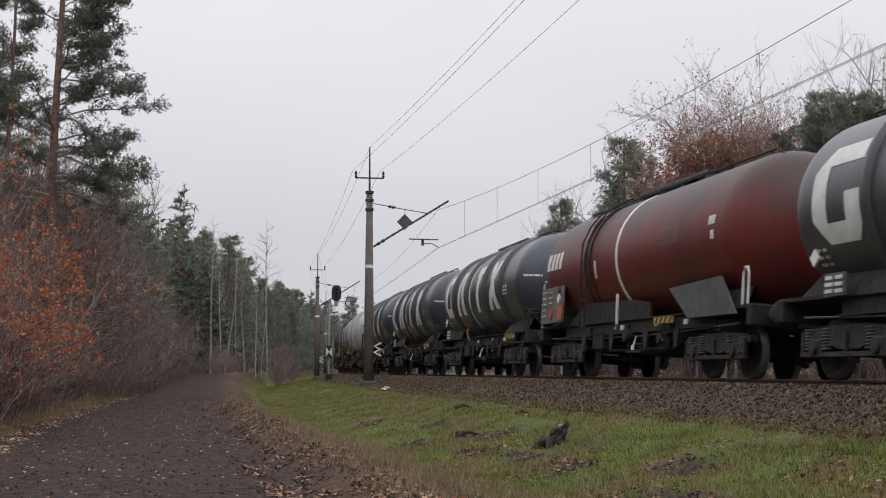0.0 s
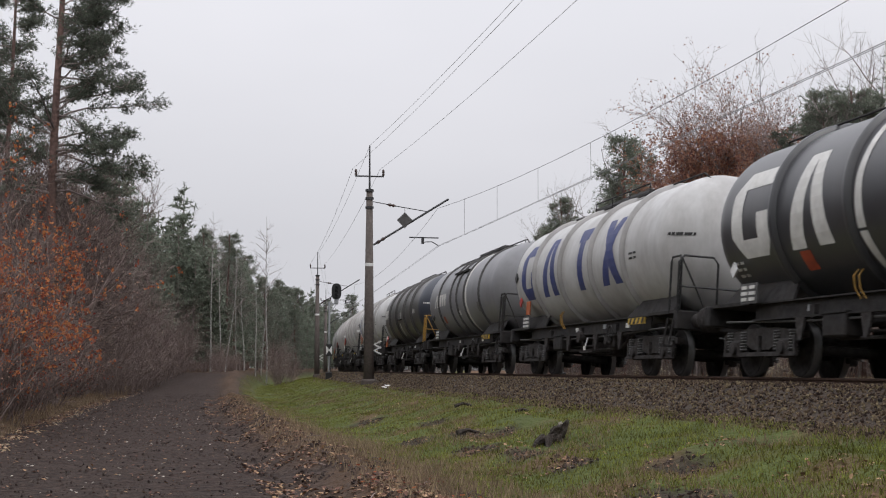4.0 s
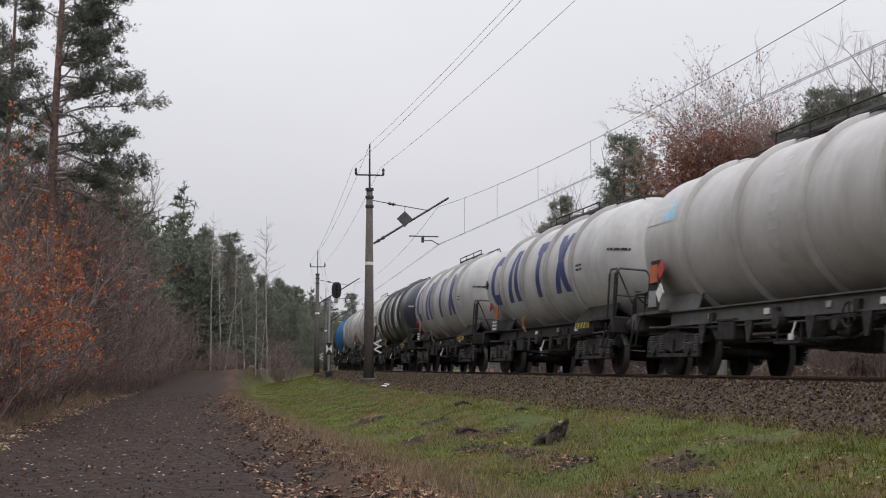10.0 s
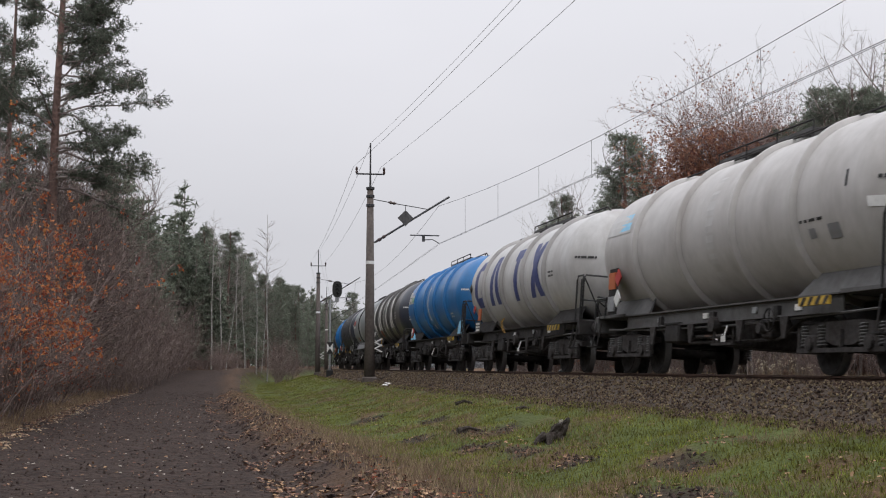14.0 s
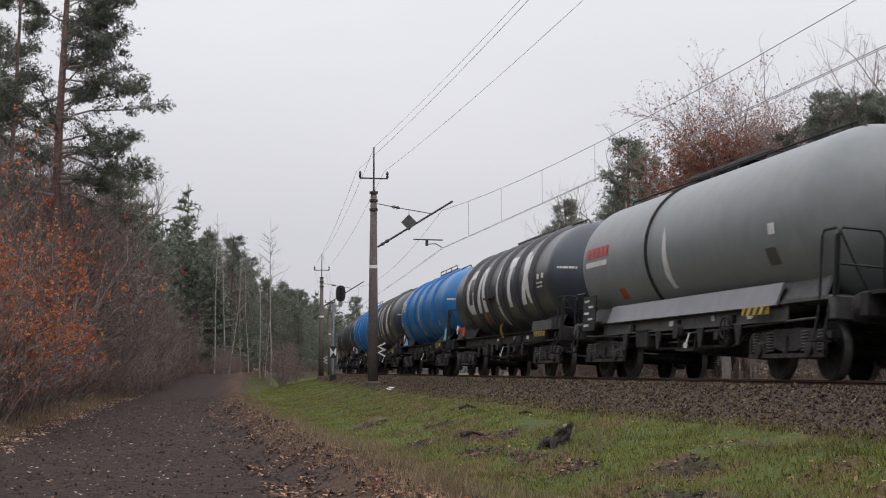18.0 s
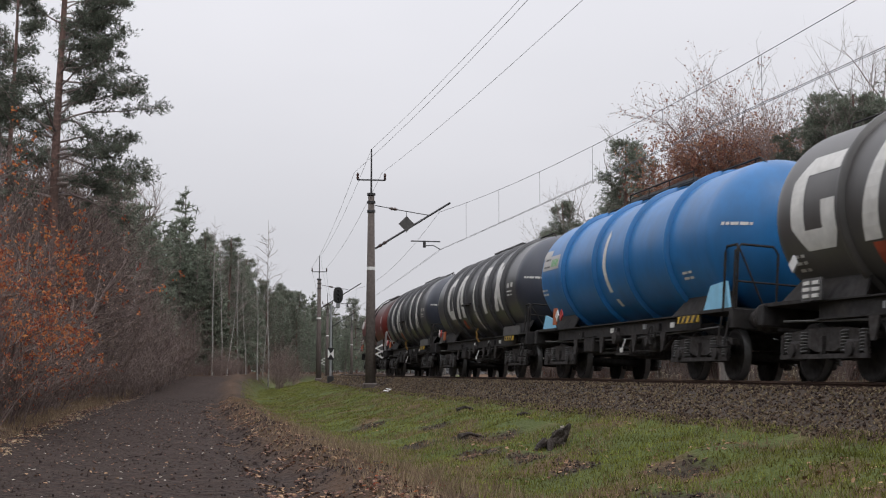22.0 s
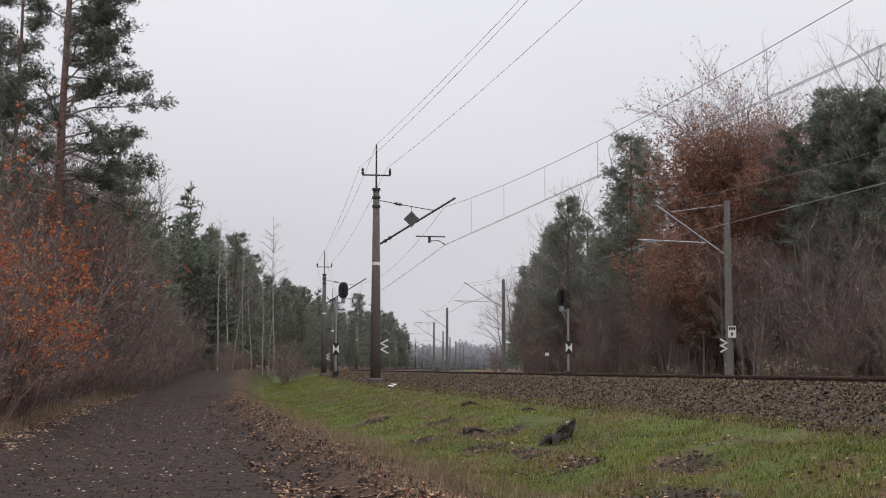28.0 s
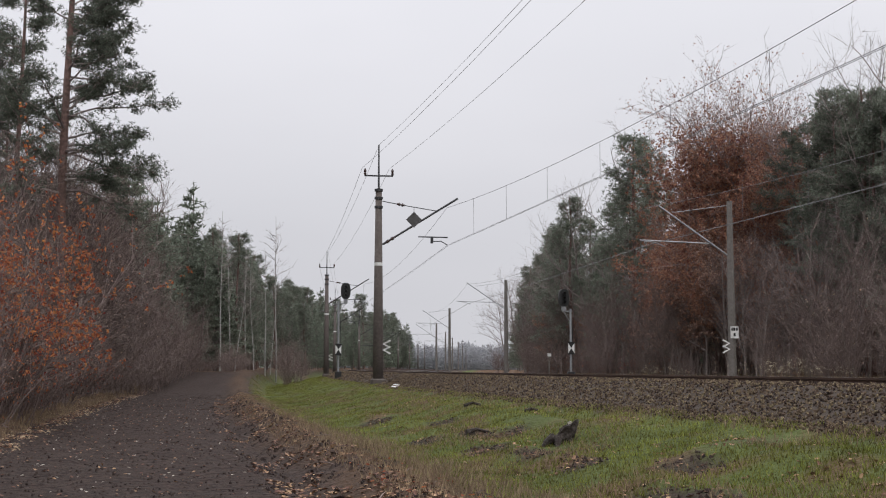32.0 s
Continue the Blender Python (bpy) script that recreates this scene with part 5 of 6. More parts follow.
def small_mark_wagon():
    w = wagon("black", M_GREYBLACK, M_ENDTINT, RIBS, "faded black tank wagon with a small white house mark")
    each(w, "mark_bar", [q4(-5.35 + 0.3 * i, 2.48, -5.12 + 0.3 * i, 2.88, 0.03) for i in range(4)], M_LETTER, steps=2, label="small white house mark as bars")
    part("strip_mark", decal([((-0.5, 1.62), (-0.3, 1.62), (-0.35, 2.15), (-0.6, 2.15)), ((-0.1, 2.3), (0.12, 2.3), (0.1, 2.6), (-0.08, 2.75))]), M_LETTER, w, "thin white strip on the flank")
    part("cleat", box(1.2, 0.1, 0.05, -0.3, -1.46, 2.3), M_FRAME, w, "narrow dark step on the flank")
    end_number(w, M_LETTER)
    part("notice_patch", decal([q4(3.8, 2.42, 4.05, 2.58)], 0.008, steps=2), M_LETTER, w)
    part("notice_patch", decal([q4(4.15, 2.42, 4.4, 2.58)], 0.008, steps=2), M_LETTER, w)
    placards(w, -4.0, 1.5, (M_SIGN, M_SIGNRED))
    panel(w, "orange_plate", -4.55, 1.3, 0.4, 0.3, M_ORANGE, -1.42, "orange hazard plate")
    end_rails(w, 1, M_OCHRE, tall=1.0)
    return w


# Rear end of each tank along the track at 0 s, first wagon first.
REAR = (19.52, 33.49, 47.97, 62.24, 76.43, 90.8, 104.98, 118.92, 133.25, 147.25, 161.3, 175.58, 189.83, 204.08, 217.9, 232.1,
        245.93, 260.04, 273.8, 289.38, 303.38, 317.28, 331.29, 346.49, 361.9, 375.56)
ORDER = "BRBBBWGSWPPWWBPWUDLNUDUNNZ"
BUILD = {"B": black_wagon, "N": long_black_wagon, "R": red_wagon, "Z": last_red_wagon, "W": white_marked_wagon, "P": white_plain_wagon, "U": blue_wagon, "L": silver_wagon,
         "G": grey_wagon, "S": small_mark_wagon, "D": lambda: black_wagon(M_GREYBLACK, "faded charcoal tank wagon, tall white marks, front end tinted for reflection")}
WAGONS = []


def run_of(rear, half, t):
    s = rear - half - V_TRAIN * t
    x, y = at_track(s)
    return pose(x, y, 0, 0, 0, facing(s)) @ LEAN


def build_train():
    made = {}
    for kind, rear in zip(ORDER, REAR):
        half = LONG_H if kind == "N" else TANK_H
        if kind in made:
            w = copy_thing(made[kind], run_of(rear, half, 0))
        else:
            w = made[kind] = BUILD[kind]()
            w.matrix_basis = run_of(rear, half, 0)
        WAGONS.append((w, rear, half))


build_train()


# ---- plants ----
rnd = random.Random(7)


def sliver(v, f, pts, r0, r1, sides=3):
    """A thin branch into the lists v and f."""
    k0 = len(v)
    m = len(pts)
    d = (pts[-1] - pts[0]).normalized()
    a = d.cross(Vector((0.3, 0.2, 1.0)) if abs(d.z) < 0.85 else Vector((1, 0.2, 0))).normalized()
    b = d.cross(a)
    for i, p in enumerate(pts):
        r = r0 + (r1 - r0) * i / (m - 1)
        for j in range(sides):
            q = 6.2832 * j / sides
            v.append(tuple(p + a * (r * math.cos(q)) + b * (r * math.sin(q))))
    for i in range(m - 1):
        for j in range(sides):
            n = (j + 1) % sides
            f.append((k0 + i * sides + j, k0 + i * sides + n, k0 + (i + 1) * sides + n, k0 + (i + 1) * sides + j))


def rand_dir(up=0.0):
    while True:
        d = Vector((rnd.uniform(-1, 1), rnd.uniform(-1, 1), rnd.uniform(-1, 1)))
        if 0.05 < d.length < 1:
            d = d.normalized() + Vector((0, 0, up))
            return d.normalized()


def grow(wood, fine, tips, p, d, length, r, level, levels, kids, spread, lift, r_min=0.006):
    """A limb that wanders, forks and ends in twigs. wood: thick limbs; fine: twigs; tips: places for leaves."""
    n = 5 if level < 2 else 3
    pts = [p]
    for i in range(n):
        d = (d + rand_dir() * (0.16 + 0.05 * level) + Vector((0, 0, lift))).normalized()
        pts.append(pts[-1] + d * (length / n))
    r1 = max(r_min, r * (0.35 if level else 0.25))
    if level == 0:
        sliver(wood[0], wood[1], pts, r, r1, 7)
    elif level == 1:
        sliver(fine[0], fine[1], pts, r, r1, 4)
    elif level < levels - 1:
        sliver(fine[0], fine[1], [pts[0], pts[-1]], r, r1 * 0.7, 3)
    else:
        side = rand_dir().cross(d).normalized() * max(r, r_min)
        k = len(fine[0])
        fine[0].extend((tuple(pts[0] + side), tuple(pts[0] - side), tuple(pts[-1])))
        fine[1].append((k, k + 1, k + 2))
    if level >= levels - 1:
        for q in pts[1:]:
            tips.append((q, d))
    if level + 1 >= levels:
        return
    k = kids[min(level, len(kids) - 1)]
    for i in range(k):
        u = (0.28 if level == 0 else 0.2) + (0.78 if level else 0.72) * (i + rnd.random()) / k
        u = min(0.99, u)
        j = min(n - 1, int(u * n))
        q = pts[j].lerp(pts[j + 1], u * n - j)
        side = rand_dir()
        side = (side - d * side.dot(d)).normalized()
        dd = (d * (1 - spread) + side * spread + Vector((0, 0, 0.12))).normalized()
        grow(wood, fine, tips, q, dd, length * rnd.uniform(0.36, 0.6) * (1.0 - 0.45 * u if level == 0 else 1), max(r_min, r * 0.5 * (1 - 0.6 * u)), level + 1, levels, kids, spread, lift, r_min)


def leaf(v, f, p, size, flat=False):
    a = rand_dir()
    b = a.cross(rand_dir()).normalized()
    if flat:
        a = Vector((rnd.uniform(-1, 1), rnd.uniform(-1, 1), rnd.uniform(-0.35, 0.35))).normalized()
        b = a.cross(Vector((rnd.uniform(-0.3, 0.3), rnd.uniform(-0.3, 0.3), 1))).normalized()
    k = len(v)
    s = size * rnd.uniform(0.6, 1.3)
    c = a.cross(b) * (s * 0.25)
    v += [tuple(p - a * s * 0.5), tuple(p + b * s * 0.32 + c), tuple(p + a * s * 0.5), tuple(p - b * s * 0.32 + c)]
    f.append((k, k + 1, k + 2))
    f.append((k, k + 2, k + 3))


def litter(v, f, p, size):
    """A curled leaf that lies on the ground."""
    a = Vector((rnd.uniform(-1, 1), rnd.uniform(-1, 1), rnd.uniform(-0.25, 0.25))).normalized()
    b = a.cross(Vector((rnd.uniform(-0.4, 0.4), rnd.uniform(-0.4, 0.4), 1))).normalized()
    up = b.cross(a) * rnd.uniform(0.1, 0.35)
    s = size * rnd.uniform(0.55, 1.3)
    k = len(v)
    for x, y, h in ((-0.5, 0, 0.2), (-0.2, 0.3, 0.6), (0.2, 0.26, 0.5), (0.5, 0, 0.3), (0.2, -0.28, 0.7), (-0.2, -0.3, 0.5), (0, 0, 0)):
        v.append(tuple(p + a * (x * s) + b * (y * s) + up * (h * s)))
    f += [(k + i, k + (i + 1) % 6, k + 6) for i in range(6)]


def tuft(v, f, p, d, size, blades, width=0.14):
    """A brush of needles round a shoot."""
    for i in range(blades):
        e = (d * 0.55 + rand_dir()).normalized()
        side = e.cross(rand_dir()).normalized() * (size * width)
        k = len(v)
        s = size * rnd.uniform(0.7, 1.2)
        v += [tuple(p + side), tuple(p - side), tuple(p + e * s)]
        f.append((k, k + 1, k + 2))


def tree(name, label, category, group, wood, fine, crown, bark, twig, crown_mat, crown_name="crown"):
    t = empty(name, label, category, group)
    if wood[0]:
        part("trunk", wood, bark, t, smooth=True)
    if fine[0]:
        tagged(part("branchwork", fine, twig, t), kind="stuff")
    if crown[0]:
        tagged(part(crown_name, crown, crown_mat, t), kind="stuff")
    return t


def make_bare(height, label, group, leaves=0, leaf_mat=None, leaf_size=0.12, kids=(9, 6, 5), name="bare_tree", bark=None, spread=0.55, levels=4, low=0.0, radius=None, twig=None, category="tree", r_min=0.008):
    wood, fine, tips, crown = ([], []), ([], []), [], ([], [])
    grow(wood, fine, tips, Vector((0, 0, -0.3)), Vector((rnd.uniform(-0.05, 0.05), rnd.uniform(-0.05, 0.05), 1)), height, radius or height * 0.013, 0, levels, kids, spread, 0.06, r_min)
    if leaves:
        for i in range(leaves):
            p, d = rnd.choice(tips)
            if p.z > height * 0.86 and rnd.random() < min(0.9, (p.z / height - 0.86) * 5):
                continue
            leaf(crown[0], crown[1], p + rand_dir() * rnd.uniform(0, 0.16), leaf_size)
    return tree(name, label, category, group, wood, fine, crown, bark or M_BARK, twig or M_TWIG, leaf_mat, "foliage")


def make_oak(height, label, group, leaves, leaf_mat, leaf_size=0.1, width=0.3):
    """A broad oak: a short bole that parts into steep limbs, a domed crown of fine twigs, withered leaves below its top."""
    wood, fine, tips, crown = ([], []), ([], []), [], ([], [])
    fork = height * 0.3
    sliver(wood[0], wood[1], [Vector((0, 0, -0.4)), Vector((0.1, 0.05, fork * 0.5)), Vector((0, 0, fork)), Vector((0.1, -0.1, height * 0.62))], height * 0.016, height * 0.006, 9)
    for i in range(26):
        z = fork * 0.75 + height * 0.34 * (i / 26)
        a = 2.4 * i + rnd.uniform(-0.4, 0.4)
        tilt = radians(62 - 44 * (i / 26) + rnd.uniform(-8, 8))
        d = Vector((math.cos(a) * math.sin(tilt), math.sin(a) * math.sin(tilt), math.cos(tilt)))
        reach = height * (width + 0.1 * (i / 26)) * rnd.uniform(0.85, 1.1)
        grow(wood, fine, tips, Vector((0, 0, z)), d, reach, height * 0.0055, 1, 5, (0, 12, 7, 4), 0.5, 0.04, 0.009)
    for i in range(leaves):
        p, d = rnd.choice(tips)
        if p.z > height * 0.7 and rnd.random() < min(0.93, (p.z / height - 0.7) * 7):
            continue
        leaf(crown[0], crown[1], p + rand_dir() * rnd.uniform(0, 0.2), leaf_size)
    return tree("oak_tree", label, "tree", group, wood, fine, crown, M_BARK, M_TWIG, leaf_mat, "foliage")


def make_birch(height, group):
    wood, fine, tips = ([], []), ([], []), []
    pts = [Vector((0, 0, -0.3))]
    d = Vector((rnd.uniform(-0.04, 0.04), rnd.uniform(-0.04, 0.04), 1)).normalized()
    for i in range(8):
        d = (d + rand_dir() * 0.04).normalized()
        pts.append(pts[-1] + d * height / 8)
    sliver(wood[0], wood[1], pts, height * 0.005, 0.01, 7)
    for i in range(26):
        u = rnd.uniform(0.42, 0.97)
        j = int(u * 8)
        p = pts[j].lerp(pts[j + 1], u * 8 - j)
        a = rnd.uniform(0, 6.28)
        dd = Vector((math.cos(a), math.sin(a), rnd.uniform(0.5, 1.1))).normalized()
        grow(([], []), fine, tips, p, dd, height * 0.2 * (1.25 - u), 0.02, 2, 4, (5, 5, 5), 0.5, 0.0, 0.007)
    return tree("birch_tree", "slender birch with pale bark and bare fine twigs", "tree", group, wood, fine, ([], []), M_BIRCH, M_TWIG, None)


def make_spruce(height, width, group, mat, label):
    wood, fine, crown = ([], []), ([], []), ([], [])
    sliver(wood[0], wood[1], [Vector((0, 0, -0.3)), Vector((0.03, 0, height * 0.5)), Vector((0, 0.02, height))], height * 0.012, 0.012, 6)
    z = height * 0.08
    while z < height * 0.985:
        k = 1 - z / height
        reach = width * k ** 0.75 * rnd.uniform(0.8, 1.15) + 0.12
        for i in range(6 if k > 0.2 else 4):
            a = rnd.uniform(0, 6.28)
            rise = 0.35 + 0.5 * (1 - k)
            d = Vector((math.cos(a), math.sin(a), rise * rnd.uniform(0.5, 1.2))).normalized()
            m = max(3, int(reach / 0.16))
            p = Vector((0, 0, z + rnd.uniform(-0.1, 0.1)))
            pts = [p + d * (reach * j / m) + Vector((0, 0, -0.18 * reach * (j / m) ** 2)) for j in range(m + 1)]
            sliver(fine[0], fine[1], [pts[0], pts[m // 2], pts[-1]], 0.018, 0.006, 3)
            for j in range(max(1, m // 4), m + 1):
                tuft(crown[0], crown[1], pts[j], d, 0.28, 4, 0.17)
                if j % 2 and k > 0.12:
                    side = d.cross(Vector((0, 0, 1))).normalized() * rnd.choice((-1, 1))
                    tuft(crown[0], crown[1], pts[j] + side * rnd.uniform(0.12, 0.34), (d + side).normalized(), 0.26, 4, 0.17)
        z += 0.36 + 0.12 * rnd.random()
    for j in range(4):
        tuft(crown[0], crown[1], Vector((0, 0, height - 0.12 * j)), Vector((0, 0, 1)), 0.2, 6, 0.08)
    return tree("young_conifer", label, "tree", group, wood, fine, crown, M_BARK, M_TWIG, mat)


def make_pine(height, crown_from, reach, group, label, limbs=34, dense=1.0, lean=0.0, radius=None, tuft_size=0.2, blades=7, bias=None, puffs=4, width=0.1, twigs=0.6, needle=None, loose=0.13):
    """A Scots pine: a long bare bole, level limbs with upturned ends, needles in flat cushions on the outer half."""
    wood, fine, crown = ([], []), ([], []), ([], [])
    n = 10
    pts = [Vector((lean * i / n, 0.12 * math.sin(i * 0.9), -0.3 + (height + 0.3) * i / n)) for i in range(n + 1)]
    r = radius or height * 0.0135
    sliver(wood[0], wood[1], pts, r, r * 0.25, 10)
    for i in range(limbs):
        u = crown_from + (0.985 - crown_from) * (i + rnd.random()) / limbs
        j = min(n - 1, int(u * n))
        p = pts[j].lerp(pts[j + 1], u * n - j)
        a = rnd.uniform(0, 6.28) if bias is None or rnd.random() < 0.45 else bias + rnd.uniform(-0.8, 0.8)
        k = (1 - u) / (1 - crown_from)
        length = reach * (0.3 + 0.9 * k ** 0.7) * rnd.uniform(0.6, 1.15) * (1.0 if u < 0.85 else 0.7)
        d = Vector((math.cos(a), math.sin(a), rnd.uniform(-0.2, 0.5) + 0.45 * (1 - k)))
        m = 6
        q = [p]
        for s in range(m):
            d = (d + rand_dir() * 0.24 + Vector((0, 0, 0.07 if s > 2 else -0.06))).normalized()
            q.append(q[-1] + d * (length / m))
        sliver(fine[0], fine[1], q, max(0.02, r * 0.17 * (0.4 + k)), 0.01, 5)
        for s in range(2, m + 1):
            for c in range(int(4 * dense) + (2 if s > 3 else 0)):
                b = (d + rand_dir(0.15) * 1.1)
                b.z *= 0.5
                b = b.normalized()
                e = q[s] + b * rnd.uniform(0.25, 0.75) * (twigs + 0.12 * length)
                sliver(fine[0], fine[1], [q[s], e], 0.011, 0.005, 3)
                for g in range(puffs):
                    o = q[s].lerp(e, rnd.uniform(0.25, 1.1)) + rand_dir() * loose
                    tuft(crown[0], crown[1], o, (b + Vector((0, 0, 0.5))).normalized(), tuft_size, blades, width)
    for i in range(14):
        u = crown_from * rnd.uniform(0.35, 1.0)
        j = min(n - 1, int(u * n))
        p = pts[j].lerp(pts[j + 1], u * n - j)
        a = rnd.uniform(0, 6.28)
        grow(([], []), fine, [], p, Vector((math.cos(a), math.sin(a), rnd.uniform(-0.1, 0.25))).normalized(), reach * rnd.uniform(0.3, 0.75), 0.025, 2, 4, (3, 4), 0.5, -0.02, 0.007)
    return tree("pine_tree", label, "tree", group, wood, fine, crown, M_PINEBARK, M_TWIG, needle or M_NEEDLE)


def make_thicket(height, width, label, group, stems=16, leaves=0, leaf_mat=None, leaf_size=0.09, kids=(7, 7), twig=None, clump=-1.0):
    """A shrub of many rods from one stool."""
    wood, fine, tips, crown = ([], []), ([], []), [], ([], [])
    for i in range(stems):
        a, rr = rnd.uniform(0, 6.28), rnd.uniform(0, 0.3) * width
        p = Vector((rr * math.cos(a), rr * math.sin(a), -0.15))
        d = Vector((math.cos(a) * rnd.uniform(0.1, 0.55), math.sin(a) * rnd.uniform(0.1, 0.55), 1)).normalized()
        grow(wood, fine, tips, p, d, height * rnd.uniform(0.55, 1.0), 0.016, 1, 4, (0,) + kids, 0.5, 0.03, 0.007)
    for i in range(leaves):
        p, d = rnd.choice(tips)
        if noise.noise(p * 1.3) < clump:
            continue
        leaf(crown[0], crown[1], p + rand_dir() * rnd.uniform(0, 0.12), leaf_size)
    t = empty("shrub", label, "shrub", group)
    tagged(part("branchwork", join(wood, fine), twig or M_ROD, t), kind="stuff")
    if leaves:
        tagged(part("foliage", crown, leaf_mat, t), kind="stuff")
    return t


PLACED = set()


def stand(protos, spots):
    """Plants a copy of one of the prototypes at each (s, n, size); the first use of a prototype moves it there."""
    for i, (s, n, size) in enumerate(spots):
        t = protos[i] if i < len(protos) else rnd.choice(protos)
        x, y = at_track(s, n)
        m = pose(x, y, ground_z(x, y), rnd.uniform(-2, 2), rnd.uniform(-2, 2), rnd.uniform(0, 360))
        if t.name not in PLACED:
            PLACED.add(t.name)
            t.matrix_basis = m @ Matrix.Diagonal((size, size, size, 1))
        else:
            c = copy_thing(t, m)
            c.scale = (size, size, size)


def scatter(s0, s1, n0, n1, count, lo, hi):
    return [(rnd.uniform(s0, s1), rnd.uniform(n0, n1), rnd.uniform(lo, hi)) for i in range(count)]


PATH_SIDE, FAR_SIDE = "trees beside the path", "trees beyond the tracks"


def plant():
    # the tall pine at the path's edge
    x, y = -13.1, 45.0
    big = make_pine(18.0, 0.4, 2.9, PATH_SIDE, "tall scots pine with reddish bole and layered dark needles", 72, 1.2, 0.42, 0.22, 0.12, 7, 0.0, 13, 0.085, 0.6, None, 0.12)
    big.matrix_basis = pose(x, y, ground_z(x, y))
    second = make_pine(13.0, 0.5, 2.2, PATH_SIDE, "slim scots pine with thin dark crown", 22, 0.9, -0.3, 0.14, 0.13, 6, None, 9, 0.085)
    # these pines take the needle colour that is paled for mist
    pines = [make_pine(15.0, 0.3, 2.3, FAR_SIDE, "scots pine with ragged dark green crown", 66, 0.75, 0.2, None, 0.2, 5, None, 4, 0.1, 1.1, M_PALENEEDLE),
             make_pine(13.0, 0.24, 2.2, FAR_SIDE, "scots pine with ragged dark green crown", 62, 0.75, -0.3, None, 0.2, 5, None, 4, 0.1, 1.1, M_PALENEEDLE)]
    young = [make_spruce(8.5, 1.8, PATH_SIDE, M_PALENEEDLE, "young conifer with spiky top"), make_spruce(7.2, 1.7, PATH_SIDE, M_PALENEEDLE, "young conifer with spiky top"),
             make_spruce(9.5, 2.3, PATH_SIDE, M_PALENEEDLE, "dense dark young pine")]
    birches = [make_birch(12.5, PATH_SIDE), make_birch(10.5, PATH_SIDE)]
    bare = [make_bare(13.0, "bare deciduous tree with fine brown twigs", FAR_SIDE, kids=(11, 7, 7)), make_bare(11.0, "bare deciduous tree with fine brown twigs", FAR_SIDE, spread=0.45, kids=(11, 7, 7))]
    russet = [make_bare(13.0, "oak with withered russet leaves", FAR_SIDE, 40000, M_RUSSET, 0.095, name="oak_tree", kids=(17, 8, 7)), make_bare(11.5, "oak with withered brown leaves", FAR_SIDE, 34000, M_BROWNLEAF, 0.095, name="oak_tree", spread=0.5, kids=(17, 8, 7))]
    great = make_oak(18.5, "broad oak with withered russet leaves and a bare twiggy top", FAR_SIDE, 100000, M_RUSSET, 0.15)
    low_oak = [make_bare(7.0, "young oak hung with withered russet leaves", FAR_SIDE, 8000, M_RUSSET, 0.1, name="young_oak", kids=(14, 7, 4), spread=0.6), make_bare(6.0, "young oak hung with withered brown leaves", FAR_SIDE, 7500, M_BROWNLEAF, 0.1, name="young_oak", kids=(14, 7, 4), spread=0.6)]
    rods = [make_thicket(4.2, 1.8, "bare brown thicket of thin rods", "shrubs along the path", 13, 60, M_FLECK, 0.05), make_thicket(3.4, 2.0, "bare brown thicket of thin rods", "shrubs along the path", 13, 60, M_FLECK, 0.05), make_thicket(2.4, 1.8, "low bare thicket of thin rods", "shrubs along the path", 12, 40, M_FLECK, 0.05)]
    leafy = [make_thicket(3.2, 1.8, "shrub with scattered withered leaves", "shrubs along the path", 14, 160, M_BROWNLEAF, 0.07), make_thicket(2.0, 1.4, "low shrub with rust-red leaves", "shrubs along the path", 12, 420, M_RUST, 0.07, clump=0.0)]
    orange = [make_thicket(4.6, 2.6, "young oak with bright orange leaves", "young oaks by the path", 13, 9500, M_ORANGELEAF, 0.085, clump=0.02), make_thicket(3.0, 2.0, "young oak with bright orange leaves", "young oaks by the path", 11, 1800, M_ORANGELEAF, 0.085, clump=0.1)]
    sapling = [make_bare(6.5, "bare young tree with dense brown twigs", PATH_SIDE, kids=(15, 8, 7), radius=0.05, twig=M_ROD), make_bare(5.5, "bare young tree with a few withered leaves", PATH_SIDE, 90, M_BROWNLEAF, 0.09, kids=(15, 8, 7), radius=0.045, twig=M_ROD)]

    # path side
    stand([second], [(38, -17.8, 0.95), (55, -18.5, 0.95), (47, -22, 1.1), (50, -19.5, 1.05), (51, -17.4, 1.2), (57, -18.8, 1.3)])
    stand(orange, [(28.5, -14.9, 0.95), (31.0, -15.2, 1.1), (33.5, -15.6, 1.1), (35.5, -15.8, 1.0), (26.5, -14.7, 0.5)])
    stand(leafy, scatter(24, 60, -15.6, -14.7, 22, 0.6, 1.0) + [(31, -14.5, 0.9), (34, -14.6, 0.7), (38, -14.6, 0.9), (43, -14.6, 0.8)] + scatter(60, 110, -16.5, -14.8, 10, 0.8, 1.2))
    stand([leafy[1]], scatter(31, 47, -15.3, -14.5, 9, 0.9, 1.4))
    stand(rods, scatter(22, 36, -17.5, -15.8, 20, 0.7, 1.1) + scatter(34, 60, -17.5, -15.2, 40, 0.8, 1.25) + scatter(60, 100, -17.5, -14.9, 30, 1.1, 1.6) + [(60 + i, -14.3 + 0.075 * i + rnd.uniform(-0.8, 0.2), rnd.uniform(0.45, 0.8) + 0.012 * i) for i in range(32)] + scatter(90, 100, -14.5, -8.5, 30, 0.25, 0.5) + scatter(96, 112, -14.5, -8.5, 10, 0.5, 0.7) + scatter(108, 122, -7.5, -5, 6, 0.8, 1.0) + scatter(125, 190, -12, -7, 6, 0.7, 1.0) + scatter(30, 100, -23, -17.5, 18, 1.4, 2.0))
